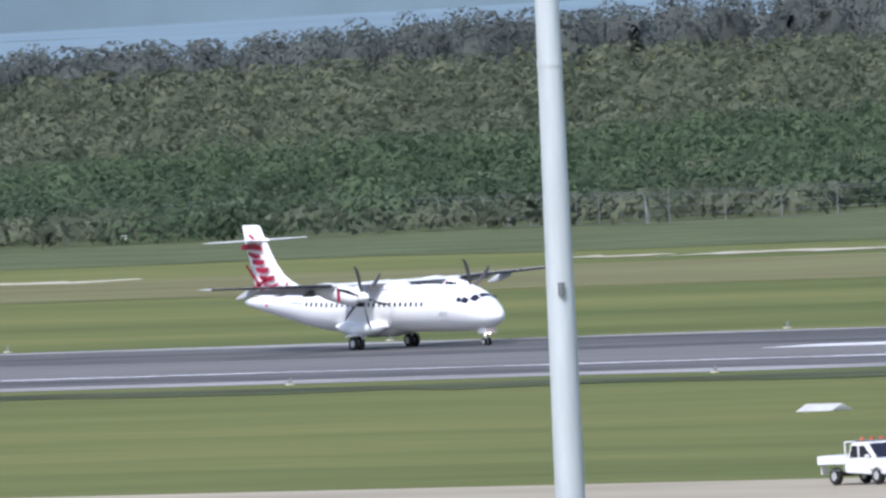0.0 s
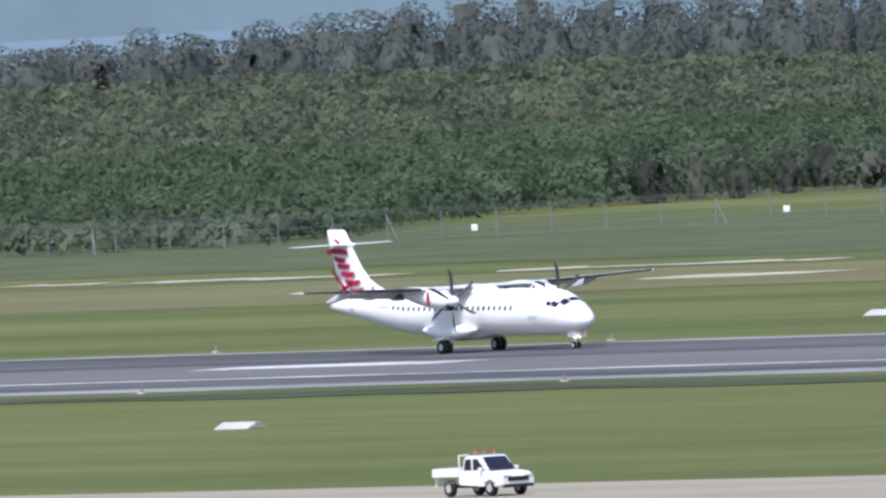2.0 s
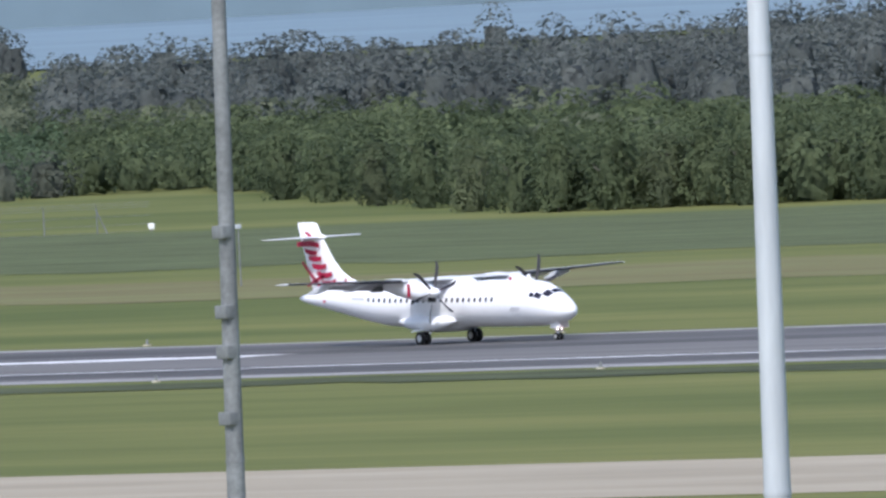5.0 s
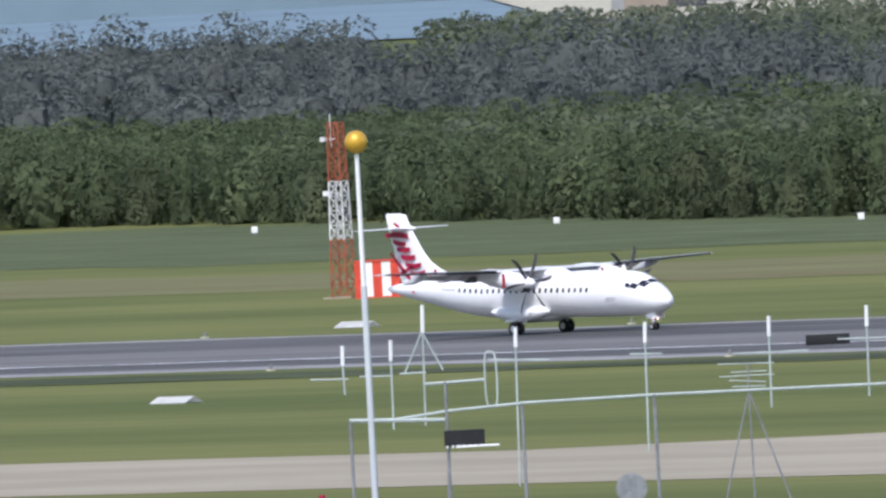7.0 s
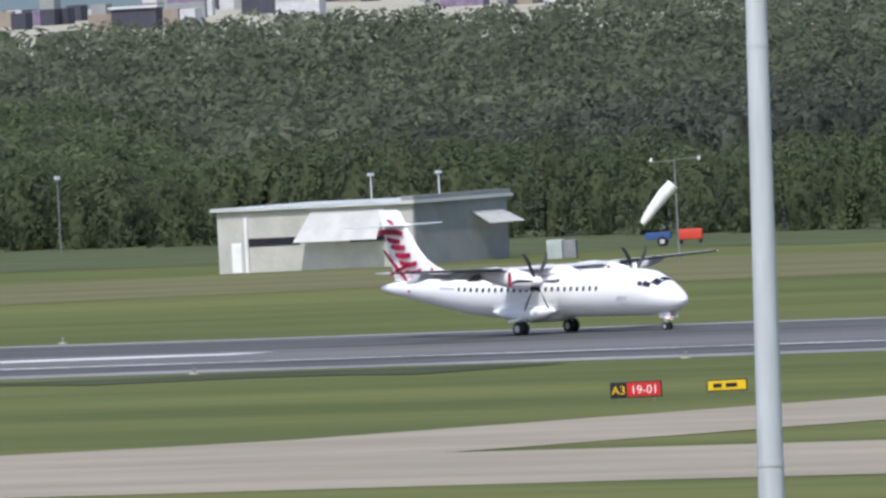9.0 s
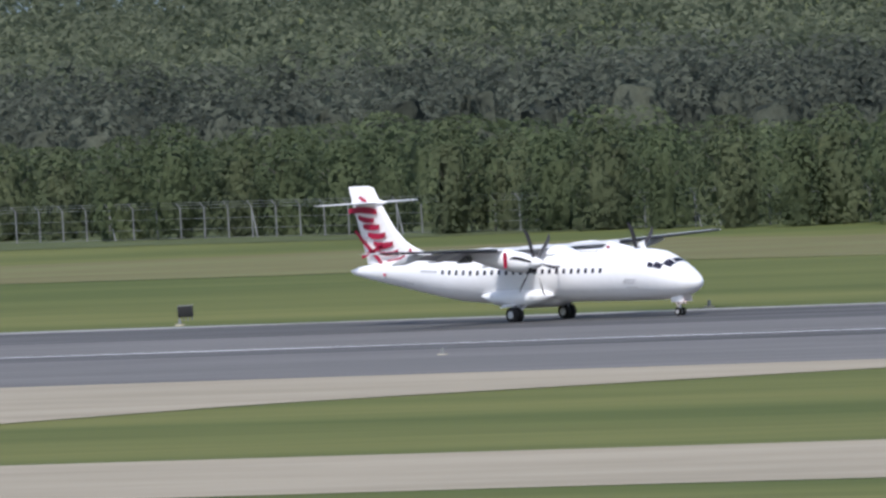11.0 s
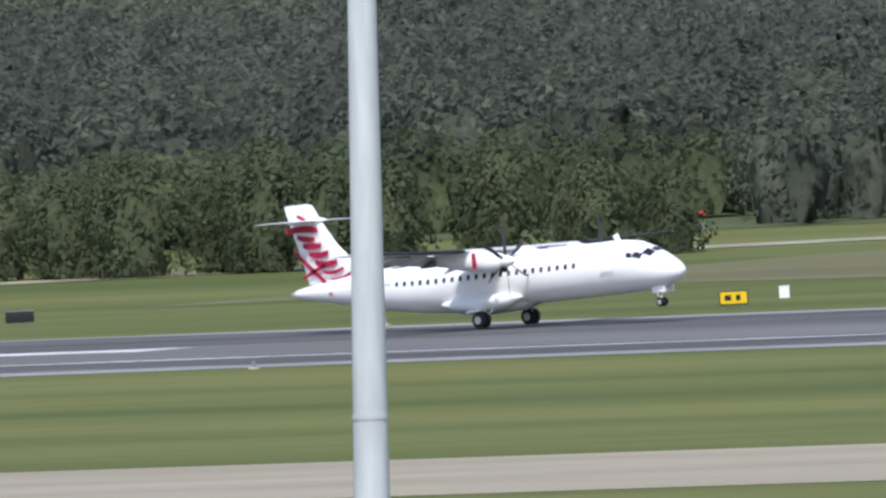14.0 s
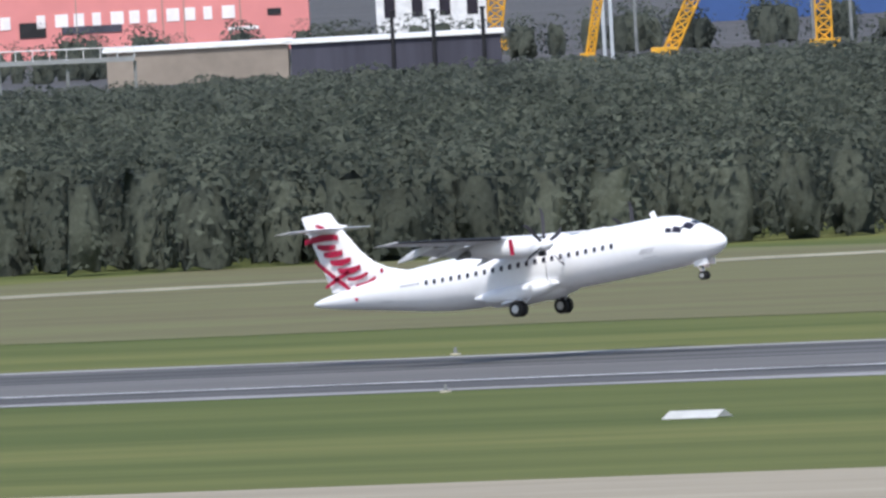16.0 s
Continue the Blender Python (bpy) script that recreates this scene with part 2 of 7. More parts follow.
# ---- materials ----
def mat(name, col, rough=0.7, metal=0.0, var=0.15, scale=1.0, fine=8.0, bump=0.0, obj_random=0.0, island=0.0, stretch=None, second=None, spec=0.3, through_light=0.0):
    m = bpy.data.materials.new(name)
    m.use_nodes = True
    nt = m.node_tree
    b = nt.nodes["Principled BSDF"]
    b.inputs["Roughness"].default_value = rough
    b.inputs["Metallic"].default_value = metal
    b.inputs["Specular IOR Level"].default_value = spec
    tc = nt.nodes.new("ShaderNodeTexCoord")
    mp = nt.nodes.new("ShaderNodeMapping")
    nt.links.new(tc.outputs["Object"], mp.inputs[0])
    if stretch:
        mp.inputs["Scale"].default_value = stretch
    n1 = nt.nodes.new("ShaderNodeTexNoise")
    n1.inputs["Scale"].default_value, n1.inputs["Detail"].default_value = scale, 4
    n2 = nt.nodes.new("ShaderNodeTexNoise")
    n2.inputs["Scale"].default_value, n2.inputs["Detail"].default_value = scale * fine, 3
    for n in (n1, n2):
        nt.links.new(mp.outputs[0], n.inputs["Vector"])
    ramp = nt.nodes.new("ShaderNodeValToRGB")
    lo = tuple(c * (1 - var) for c in col)
    hi = tuple(min(1, c * (1 + var)) for c in (second or col))
    ramp.color_ramp.elements[0].position, ramp.color_ramp.elements[1].position = 0.36, 0.64
    ramp.color_ramp.elements[0].color, ramp.color_ramp.elements[1].color = (*lo, 1), (*hi, 1)
    nt.links.new(n1.outputs[0], ramp.inputs[0])
    val = nt.nodes.new("ShaderNodeMapRange")
    val.inputs["From Min"].default_value, val.inputs["From Max"].default_value = 0.3, 0.7
    val.inputs["To Min"].default_value, val.inputs["To Max"].default_value = 1 - var * 0.6, 1 + var * 0.6
    nt.links.new(n2.outputs[0], val.inputs["Value"])
    hsv = nt.nodes.new("ShaderNodeHueSaturation")
    nt.links.new(ramp.outputs[0], hsv.inputs["Color"])
    nt.links.new(val.outputs[0], hsv.inputs["Value"])
    last = hsv.outputs[0]
    for amount, node, socket in ((obj_random, "ShaderNodeObjectInfo", "Random"), (island, "ShaderNodeNewGeometry", "Random Per Island")):
        if amount:
            info = nt.nodes.new(node)
            rr = nt.nodes.new("ShaderNodeMapRange")
            rr.inputs["To Min"].default_value, rr.inputs["To Max"].default_value = 1 - amount, 1 + amount
            nt.links.new(info.outputs[socket], rr.inputs["Value"])
            h2 = nt.nodes.new("ShaderNodeHueSaturation")
            nt.links.new(last, h2.inputs["Color"])
            nt.links.new(rr.outputs[0], h2.inputs["Value"])
            last = h2.outputs[0]
    nt.links.new(last, b.inputs["Base Color"])
    if bump:
        bp = nt.nodes.new("ShaderNodeBump")
        bp.inputs["Strength"].default_value, bp.inputs["Distance"].default_value = bump, 0.3
        nt.links.new(n2.outputs[0], bp.inputs["Height"])
        nt.links.new(bp.outputs[0], b.inputs["Normal"])
    if through_light:
        tr = nt.nodes.new("ShaderNodeBsdfTranslucent")
        nt.links.new(last, tr.inputs["Color"])
        mix = nt.nodes.new("ShaderNodeMixShader")
        mix.inputs[0].default_value = through_light
        nt.links.new(b.outputs[0], mix.inputs[1])
        nt.links.new(tr.outputs[0], mix.inputs[2])
        nt.links.new(mix.outputs[0], nt.nodes["Material Output"].inputs[0])
    return m


def glow(name, col, strength):
    m = bpy.data.materials.new(name)
    m.use_nodes = True
    b = m.node_tree.nodes["Principled BSDF"]
    b.inputs["Base Color"].default_value = (*col, 1)
    b.inputs["Emission Color"].default_value = (*col, 1)
    b.inputs["Emission Strength"].default_value = strength
    return m


M_GRASS = mat("grass", (0.095, 0.119, 0.037), 0.95, var=0.12, scale=1.0, fine=9, stretch=(0.006, 0.045, 1), second=(0.130, 0.136, 0.046), spec=0.1)
M_DRY = mat("dry_grass", (0.165, 0.147, 0.072), 0.95, var=0.15, scale=0.25, fine=6, stretch=(0.06, 0.5, 1), second=(0.138, 0.143, 0.064), spec=0.1)
M_TAN = mat("tan_dry_grass", (0.158, 0.142, 0.08), 0.95, var=0.14, scale=0.2, fine=7, stretch=(0.08, 0.5, 1), second=(0.135, 0.138, 0.068), spec=0.1)
M_SAND = mat("bare_sand", (0.42, 0.39, 0.30), 0.95, var=0.2, scale=0.3, fine=5)
M_DITCH = mat("dark_sedge", (0.065, 0.075, 0.04), 0.95, var=0.3, scale=0.2, fine=6, stretch=(0.15, 1, 1), spec=0.1)
M_SCRUBGRASS = mat("coarse_grass", (0.088, 0.105, 0.05), 0.95, var=0.25, scale=0.4, fine=6, stretch=(0.1, 1, 1), spec=0.1)
M_ASPHALT = mat("asphalt", (0.070, 0.067, 0.066), 0.88, var=0.2, scale=0.5, fine=8, stretch=(0.03, 0.5, 1), second=(0.098, 0.094, 0.093))
M_RUBBER = mat("worn_asphalt", (0.142, 0.136, 0.13), 0.85, var=0.15, scale=0.4, fine=8, stretch=(0.03, 0.5, 1))
M_SHOULDER = mat("pale_shoulder", (0.27, 0.265, 0.26), 0.9, var=0.2, scale=0.4, fine=8, stretch=(0.1, 1, 1))
M_CONCRETE = mat("concrete", (0.30, 0.262, 0.192), 0.9, var=0.06, scale=0.12, fine=12, stretch=(0.2, 1, 1), second=(0.33, 0.288, 0.215))
M_WHITELINE = mat("white_paint_line", (0.62, 0.62, 0.62), 0.7, var=0.25, scale=0.6, fine=7, stretch=(0.12, 1, 1))
M_YELLOWLINE = mat("yellow_paint_line", (0.7, 0.45, 0.06), 0.7, var=0.15)
M_TRACK = mat("sandy_track", (0.3, 0.28, 0.2), 0.95, var=0.25, scale=0.2, fine=6)
M_TIDAL = mat("wet_tidal_sand", (0.25, 0.25, 0.23), 0.8, var=0.2, scale=0.1, fine=6)
# blue of the bay greyed in the base colour to suggest haze
M_WATER = mat("hazed_shallow_water", (0.165, 0.225, 0.26), 0.55, var=0.08, scale=0.02, fine=6, stretch=(0.3, 1, 1), spec=0.15)
M_MUD = mat("tidal_flat", (0.25, 0.25, 0.24), 0.9, var=0.2, scale=0.01, fine=6)
M_LEAF = mat("mangrove_leaves", (0.088, 0.118, 0.062), 0.75, var=0.30, scale=0.13, fine=20, bump=0.35, island=0.1, second=(0.115, 0.142, 0.072), spec=0.15, through_light=0.48)
M_LEAF_BRIGHT = mat("green_shrub_leaves", (0.083, 0.12, 0.07), 0.75, var=0.28, scale=0.13, fine=20, bump=0.35, island=0.1, second=(0.1, 0.138, 0.078), spec=0.15, through_light=0.48)
M_LEAF_DARK = mat("casuarina_needles", (0.084, 0.096, 0.077), 0.85, var=0.30, scale=0.10, fine=26, bump=0.35, island=0.1, second=(0.112, 0.124, 0.095), spec=0.1, through_light=0.48)
M_LEAF_OLIVE = mat("olive_scrub_leaves", (0.108, 0.13, 0.087), 0.8, var=0.28, scale=0.09, fine=29, bump=0.35, island=0.1, second=(0.134, 0.15, 0.1), spec=0.12, through_light=0.48)
# paler copy of the dark wood's leaves: distance haze put into the colour
M_LEAF_FAR = mat("hazed_far_leaves", (0.092, 0.105, 0.09), 0.85, var=0.24, scale=0.07, fine=37, bump=0.35, island=0.1, second=(0.12, 0.132, 0.105), spec=0.1, through_light=0.48)
# shore leaves lightened and blued so the colour carries the haze
M_LEAF_SHORE = mat("hazed_shore_leaves", (0.12, 0.136, 0.13), 0.85, var=0.2, scale=0.07, fine=37, bump=0.35, island=0.1, second=(0.14, 0.155, 0.145), spec=0.1, through_light=0.48)
M_HEDGE = mat("yellow_green_leaves", (0.092, 0.118, 0.062), 0.7, var=0.22, scale=0.15, fine=17, bump=0.35, island=0.1, obj_random=0.15, second=(0.122, 0.142, 0.076), spec=0.18, through_light=0.48)
M_BARK = mat("grey_bark", (0.16, 0.15, 0.13), 0.9, var=0.25, scale=1.0)
M_WHITE = mat("white_aircraft_paint", (0.88, 0.88, 0.89), 0.35, var=0.02, scale=0.4, spec=0.4)
M_WING = mat("grey_wing_paint", (0.62, 0.63, 0.65), 0.45, var=0.05, scale=0.6)
M_BOOT = mat("black_deicing_boot", (0.025, 0.025, 0.028), 0.55, var=0.2, scale=2.0)
M_GLASS = mat("dark_window_glass", (0.02, 0.018, 0.03), 0.12, var=0.1, spec=0.6)
M_RED = mat("red_livery_paint", (0.36, 0.012, 0.05), 0.4, var=0.05)
M_FAINTGREY = mat("faint_grey_decal", (0.64, 0.64, 0.66), 0.5, var=0.1)
M_PALEGREY = mat("pale_grey_decal", (0.5, 0.5, 0.52), 0.5, var=0.1)
M_TYRE = mat("tyre_rubber", (0.02, 0.02, 0.02), 0.85, var=0.2)
M_RIM = mat("wheel_metal", (0.55, 0.55, 0.56), 0.4, metal=0.4, var=0.1)
M_BLADE = mat("black_propeller", (0.05, 0.048, 0.055), 0.5, var=0.15)
M_STEEL = mat("painted_steel_pole", (0.50, 0.53, 0.55), 0.5, var=0.1, scale=0.8, stretch=(1, 1, 0.15), fine=5)
M_DARKSTEEL = mat("weathered_grey_steel", (0.20, 0.21, 0.21), 0.6, var=0.2, scale=0.8)
M_PALEPIPE = mat("pale_green_pipe", (0.40, 0.45, 0.43), 0.5, var=0.12, scale=1.5)
M_WHITEPLASTIC = mat("white_plastic", (0.8, 0.8, 0.8), 0.45, var=0.05)
M_GOLD = mat("gold_ball_paint", (0.62, 0.36, 0.05), 0.35, metal=0.3, var=0.1)
M_BLACK = mat("black_panel", (0.018, 0.018, 0.02), 0.6, var=0.2)
M_BOARD = mat("white_marker_board", (0.82, 0.82, 0.80), 0.7, var=0.06, scale=0.8)
M_ORANGE = mat("orange_tower_paint", (0.38, 0.10, 0.05), 0.6, var=0.15)
M_TOWERWHITE = mat("white_tower_paint", (0.7, 0.7, 0.7), 0.6, var=0.1)
M_HUTRED = mat("red_cabin_paint", (0.62, 0.07, 0.04), 0.6, var=0.1)
M_WALL = mat("concrete_block_wall", (0.48, 0.47, 0.43), 0.9, var=0.08, scale=0.6, fine=6)
M_WALLGREY = mat("grey_and_shaded_wall", (0.26, 0.27, 0.27), 0.8, var=0.08, scale=0.5, fine=6)
M_ROOF = mat("pale_metal_roof", (0.55, 0.57, 0.57), 0.5, var=0.08, scale=0.4)
M_SIGNRED = mat("red_sign_face", (0.55, 0.025, 0.02), 0.5, var=0.05)
M_SIGNYEL = mat("yellow_sign_face", (0.75, 0.50, 0.01), 0.5, var=0.05)
M_FENCE = mat("galvanised_fence", (0.19, 0.20, 0.20), 0.6, var=0.15)
M_SHIPRED = mat("red_ship_paint", (0.62, 0.23, 0.22), 0.6, var=0.06, scale=0.05)
M_SHIPWHITE = mat("white_ship_lettering", (0.8, 0.76, 0.76), 0.6, var=0.05)
M_BROWNWALL = mat("brown_shed_wall", (0.27, 0.23, 0.19), 0.85, var=0.1, scale=0.1)
M_DARKWALL = mat("dark_shed_wall", (0.06, 0.06, 0.08), 0.85, var=0.15, scale=0.2, stretch=(1, 1, 0.05))
M_BLUE = mat("blue_shed_wall", (0.05, 0.10, 0.26), 0.8, var=0.1, scale=0.05)
M_AMBER = mat("yellow_crane_paint", (0.62, 0.33, 0.03), 0.6, var=0.15)
M_SOCK = mat("white_windsock_cloth", (0.82, 0.82, 0.8), 0.9, var=0.06)
M_LAMP = glow("lit_lamp_glass", (1.0, 0.75, 0.7), 12.0)


# ---- mesh helpers ----
def part(name, bm, material, parent=None, label="", smooth=True):
    me = bpy.data.meshes.new(name)
    bm.normal_update()
    bm.to_mesh(me)
    bm.free()
    if smooth:
        me.shade_smooth()
        me.set_sharp_from_angle(angle=radians(40))
    me.materials.append(material)
    ob = new(name, me)
    if parent is not None:
        ob.parent = parent
    if label:
        ob["label"] = label
    return ob


def thing(name, m, label, category, group="", kind=""):
    ob = new(name)
    ob.matrix_basis = m
    return tagged(ob, label, category, group, kind)


def box(bm, size, loc, rot=None, bevel=0.0):
    r = bmesh.ops.create_cube(bm, size=1.0)
    m = Matrix.LocRotScale(Vector(loc), rot or Euler((0, 0, 0)), Vector(size))
    bmesh.ops.transform(bm, matrix=m, verts=r["verts"])
    if bevel:
        es = list({e for v in r["verts"] for e in v.link_edges})
        bmesh.ops.bevel(bm, geom=es, offset=bevel, segments=2, affect="EDGES", profile=0.6)
    return bm


def tube(bm, a, b, r0, r1=None, seg=10, caps=True):
    a, b = Vector(a), Vector(b)
    r1 = r0 if r1 is None else r1
    d = b - a
    q = d.to_track_quat("Z", "Y").to_matrix()
    ra, rb = [], []
    for i in range(seg):
        an = 2 * math.pi * i / seg
        o = Vector((math.cos(an), math.sin(an), 0))
        ra.append(bm.verts.new(a + q @ (o * r0)))
        rb.append(bm.verts.new(b + q @ (o * r1)))
    for i in range(seg):
        bm.faces.new((ra[i], ra[(i + 1) % seg], rb[(i + 1) % seg], rb[i]))
    if caps:
        bm.faces.new(list(reversed(ra)))
        bm.faces.new(rb)
    return bm


def loft(bm, rings, caps=True):
    vs = [[bm.verts.new(p) for p in ring] for ring in rings]
    n = len(vs[0])
    for a, b in zip(vs, vs[1:]):
        for i in range(n):
            bm.faces.new((a[i], a[(i + 1) % n], b[(i + 1) % n], b[i]))
    if caps:
        bm.faces.new(list(reversed(vs[0])))
        bm.faces.new(vs[-1])
    bmesh.ops.recalc_face_normals(bm, faces=bm.faces[:])
    return bm


def sheet(name, pts, z, material, label, category="ground", thick=0.0):
    bm = bmesh.new()
    f = bm.faces.new([bm.verts.new((x, y, z)) for x, y in pts])
    bm.normal_update()
    if f.normal.z < 0:
        f.normal_flip()
    return tagged(part(name, bm, material, smooth=False), label, category, kind="structure")


def strip(name, x0, x1, y0, y1, z, material, label, category, wob=0.0, step=20, seed=1):
    """A long band along the runway with a slightly uneven edge."""
    rng = random.Random(seed)
    bm = bmesh.new()
    n = max(2, int((x1 - x0) / step))
    prev = None
    for i in range(n + 1):
        x = x0 + (x1 - x0) * i / n
        a = bm.verts.new((x, y0 + wob * rng.uniform(-1, 1), z))
        b = bm.verts.new((x, y1 + wob * rng.uniform(-1, 1), z))
        if prev:
            bm.faces.new((prev[0], a, b, prev[1]))
        prev = (a, b)
    return tagged(part(name, bm, material, smooth=False), label, category, kind="structure")


# ---- ground ----
bm = bmesh.new()
bmesh.ops.create_grid(bm, x_segments=40, y_segments=40, size=6000)
tagged(part("ground", bm, M_GRASS, smooth=False), "mown green airfield grass with drier streaks", "grass", kind="structure")
strip("runway", -3200, 1500, -51, 8.5, 0.03, M_ASPHALT, "long dark asphalt runway with worn lanes", "runway")
strip("runway_lane", -3200, 1500, -36, -14, 0.034, M_RUBBER, "paler worn lane along the runway asphalt", "runway", wob=1.0, seed=3)
strip("runway_far_edge", -3200, 1500, 8.5, 12, 0.03, M_SHOULDER, "pale gravel edge of the runway", "shoulder", wob=0.8, seed=4)
strip("runway_near_edge", -3200, 1500, -57, -51, 0.03, M_SHOULDER, "pale dusty edge of the runway", "shoulder", wob=1.2, seed=5)
strip("runway_edge_line", -3200, 1500, -38.6, -37.4, 0.05, M_WHITELINE, "worn white painted runway edge line", "road marking", wob=0.25, step=6, seed=6)
for x0, x1, y in ((-1528, -1503, -18.5), (-1451, -1399, -14.9), (-1247, -1222, -22.1), (-956, -932, -18.0)):
    strip("painted_bar", x0, x1, y - 2.2, y + 2.2, 0.05, M_WHITELINE, "broad worn white painted bar on the runway", "road marking", wob=0.7, step=5, seed=int(-x0))
strip("dark_sedge_band", -3200, -1150, -72, -62, 0.04, M_DITCH, "dark sedge growing along a shallow drain", "grass", wob=2.5, step=9, seed=7)
strip("coarse_grass_band", -3200, -1050, 205, 330, 0.03, M_SCRUBGRASS, "coarse unmown grass along the fence", "grass", wob=6, seed=8)
strip("dry_grass_band", -3200, -1100, 120, 172, 0.03, M_DRY, "dry brownish grass band beyond the runway", "grass", wob=8, step=30, seed=9)
for k, (x, y, l) in enumerate(((-1877, 165, 26), (-1800, 182, 34), (-1752, 183, 40), (-1830, 184, 14), (-1700, 150, 20))):
    strip("sand_patch", x - l / 2, x + l / 2, y - 2.5, y + 2.5, 0.05, M_SAND, "bare pale sand patch in the grass", "sand", wob=1.8, step=4, seed=20 + k)
strip("taxiway", -2600, 600, -252, -206, 0.03, M_CONCRETE, "wide pale concrete taxiway beside the grass", "taxiway", wob=0.3, seed=10)
# connecting taxiway that leaves the parallel one and swings to the runway
def taxi_left(y):
    return -1042 - 0.5 * max(0, y + 130) ** 1.1 - 0.45 * max(0, -180 - y) ** 1.3


def taxi_right(y):
    return -1002 + 0.5 * max(0, y + 130) ** 1.1


def taxi_band(name, y0, y1, fa, fb, z, material, label, category):
    bm = bmesh.new()
    prev = None
    for i in range(25):
        yy = y0 + (y1 - y0) * i / 24
        a, b = bm.verts.new((fa(yy), yy, z)), bm.verts.new((fb(yy), yy, z))
        if prev:
            bm.faces.new((prev[0], prev[1], b, a))
        prev = (a, b)
    tagged(part(name, bm, material, smooth=False), label, category, kind="structure")


taxi_band("connecting_taxiway", -212, -86, taxi_left, taxi_right, 0.04, M_CONCRETE, "pale concrete taxiway joining the runway", "taxiway")
taxi_band("taxiway_throat", -90, -48, taxi_left, taxi_right, 0.046, M_RUBBER, "grey asphalt throat where the taxiway meets the runway", "taxiway")
taxi_band("taxiway_fillet", -92, -50, lambda y: taxi_left(y) - 9, taxi_left, 0.048, M_ASPHALT, "dark asphalt fillet at the taxiway corner", "taxiway")
taxi_band("yellow_edge_line", -82, -62, lambda y: taxi_left(y) - 0.2, lambda y: taxi_left(y) + 1.2, 0.06, M_YELLOWLINE, "curved yellow painted taxiway edge line", "road marking")
# perimeter track beyond the runway at its far end
bm = bmesh.new()
prev = None
for i in range(16):
    s = i / 15
    xx, yy = -1130 + 520 * s, 98 + 290 * s ** 0.9
    a, b = bm.verts.new((xx, yy, 0.05)), bm.verts.new((xx - 4, yy + 9, 0.05))
    if prev:
        bm.faces.new((prev[0], prev[1], b, a))
    prev = (a, b)
tagged(part("perimeter_track", bm, M_TRACK, smooth=False), "pale sandy perimeter track skirting the trees", "track", kind="structure")
strip("tan_grass_bank", -1010, -300, 78, 250, 0.028, M_TAN, "tan dry grass bank below the wood", "grass", wob=9, step=30, seed=14)
sheet("port_yard", ((-1980, 1180), (-1450, 1060), (-1100, 1500), (-2000, 2600), (-2700, 2300)), 0.06, M_ASPHALT, "dark yard of the port", "yard")
sheet("water", ((-5600, 1500), (-2300, 1500), (-2300, 5200), (-5600, 5200)), 0.3, M_WATER, "pale blue shallow bay water", "water")
strip("water_inlet", -5600, -3150, 1180, 1505, 0.28, M_WATER, "blue shallow bay water by the shore", "water", wob=12, step=60, seed=31)
strip("tidal_flat", -4600, -3400, 2010, 2060, 0.5, M_MUD, "grey tidal flat in the bay", "mud", wob=10, step=50, seed=11)
strip("sand_spit", -4300, -3450, 2180, 2200, 0.5, M_TIDAL, "thin grey tidal sand spit in the bay", "sand", wob=8, step=50, seed=12)
bm = bmesh.new()
prev = None
for i in range(12):
    a = radians(-62 + 14 * i / 11)
    lo, hi = (bm.verts.new((4830 * math.sin(a), -1100 + 4830 * math.cos(a), z)) for z in (0, 14))
    if prev:
        bm.faces.new((prev[0], lo, hi, prev[1]))
    prev = (lo, hi)
tagged(part("backdrop", bm, M_WATER, smooth=False), "far blue water of the bay", "water", kind="structure")

# ---- airliner ----
STATIONS = ((0.0, 1.95, 0.04, 0.04), (0.12, 1.96, 0.27, 0.28), (0.4, 1.99, 0.48, 0.52), (0.9, 2.05, 0.75, 0.82), (1.5, 2.16, 0.98, 1.06), (2.1, 2.28, 1.17, 1.23),
            (2.9, 2.40, 1.36, 1.36), (3.8, 2.45, 1.42, 1.42), (5.0, 2.45, 1.43, 1.43), (9.0, 2.45, 1.43, 1.43), (13.0, 2.45, 1.43, 1.43), (16.4, 2.45, 1.43, 1.43),
            (18.2, 2.52, 1.36, 1.38), (20.0, 2.62, 1.19, 1.25), (22.0, 2.74, 0.94, 1.02), (24.0, 2.83, 0.66, 0.72), (25.6, 2.88, 0.42, 0.46), (26.7, 2.91, 0.22, 0.24), (27.1, 2.92, 0.08, 0.08))
GEAR = 12.5  # main gear, metres behind the nose


def fus(xn, ang, off=0.0):
    """Point on the fuselage skin: metres behind the nose, degrees from the top towards the right side."""
    i = max(0, min(len(STATIONS) - 2, next((k for k, s in enumerate(STATIONS[1:]) if s[0] >= xn), len(STATIONS) - 2)))
    a, b = STATIONS[i], STATIONS[i + 1]
    w = (xn - a[0]) / (b[0] - a[0])
    zc, h, r = (a[k] + (b[k] - a[k]) * w for k in (1, 2, 3))
    t = radians(ang)
    return Vector((GEAR - xn, -(r + off) * math.sin(t), zc + (h + off) * math.cos(t)))


def patch(x0, x1, a0, a1, off=0.012, nx=1, na=1, skew=0.0):
    bm = bmesh.new()
    g = [[bm.verts.new(fus(x0 + (x1 - x0) * i / nx + skew * j / na, a0 + (a1 - a0) * j / na, off)) for j in range(na + 1)] for i in range(nx + 1)]
    for i in range(nx):
        for j in range(na):
            bm.faces.new((g[i][j], g[i + 1][j], g[i + 1][j + 1], g[i][j + 1]))
    return bm


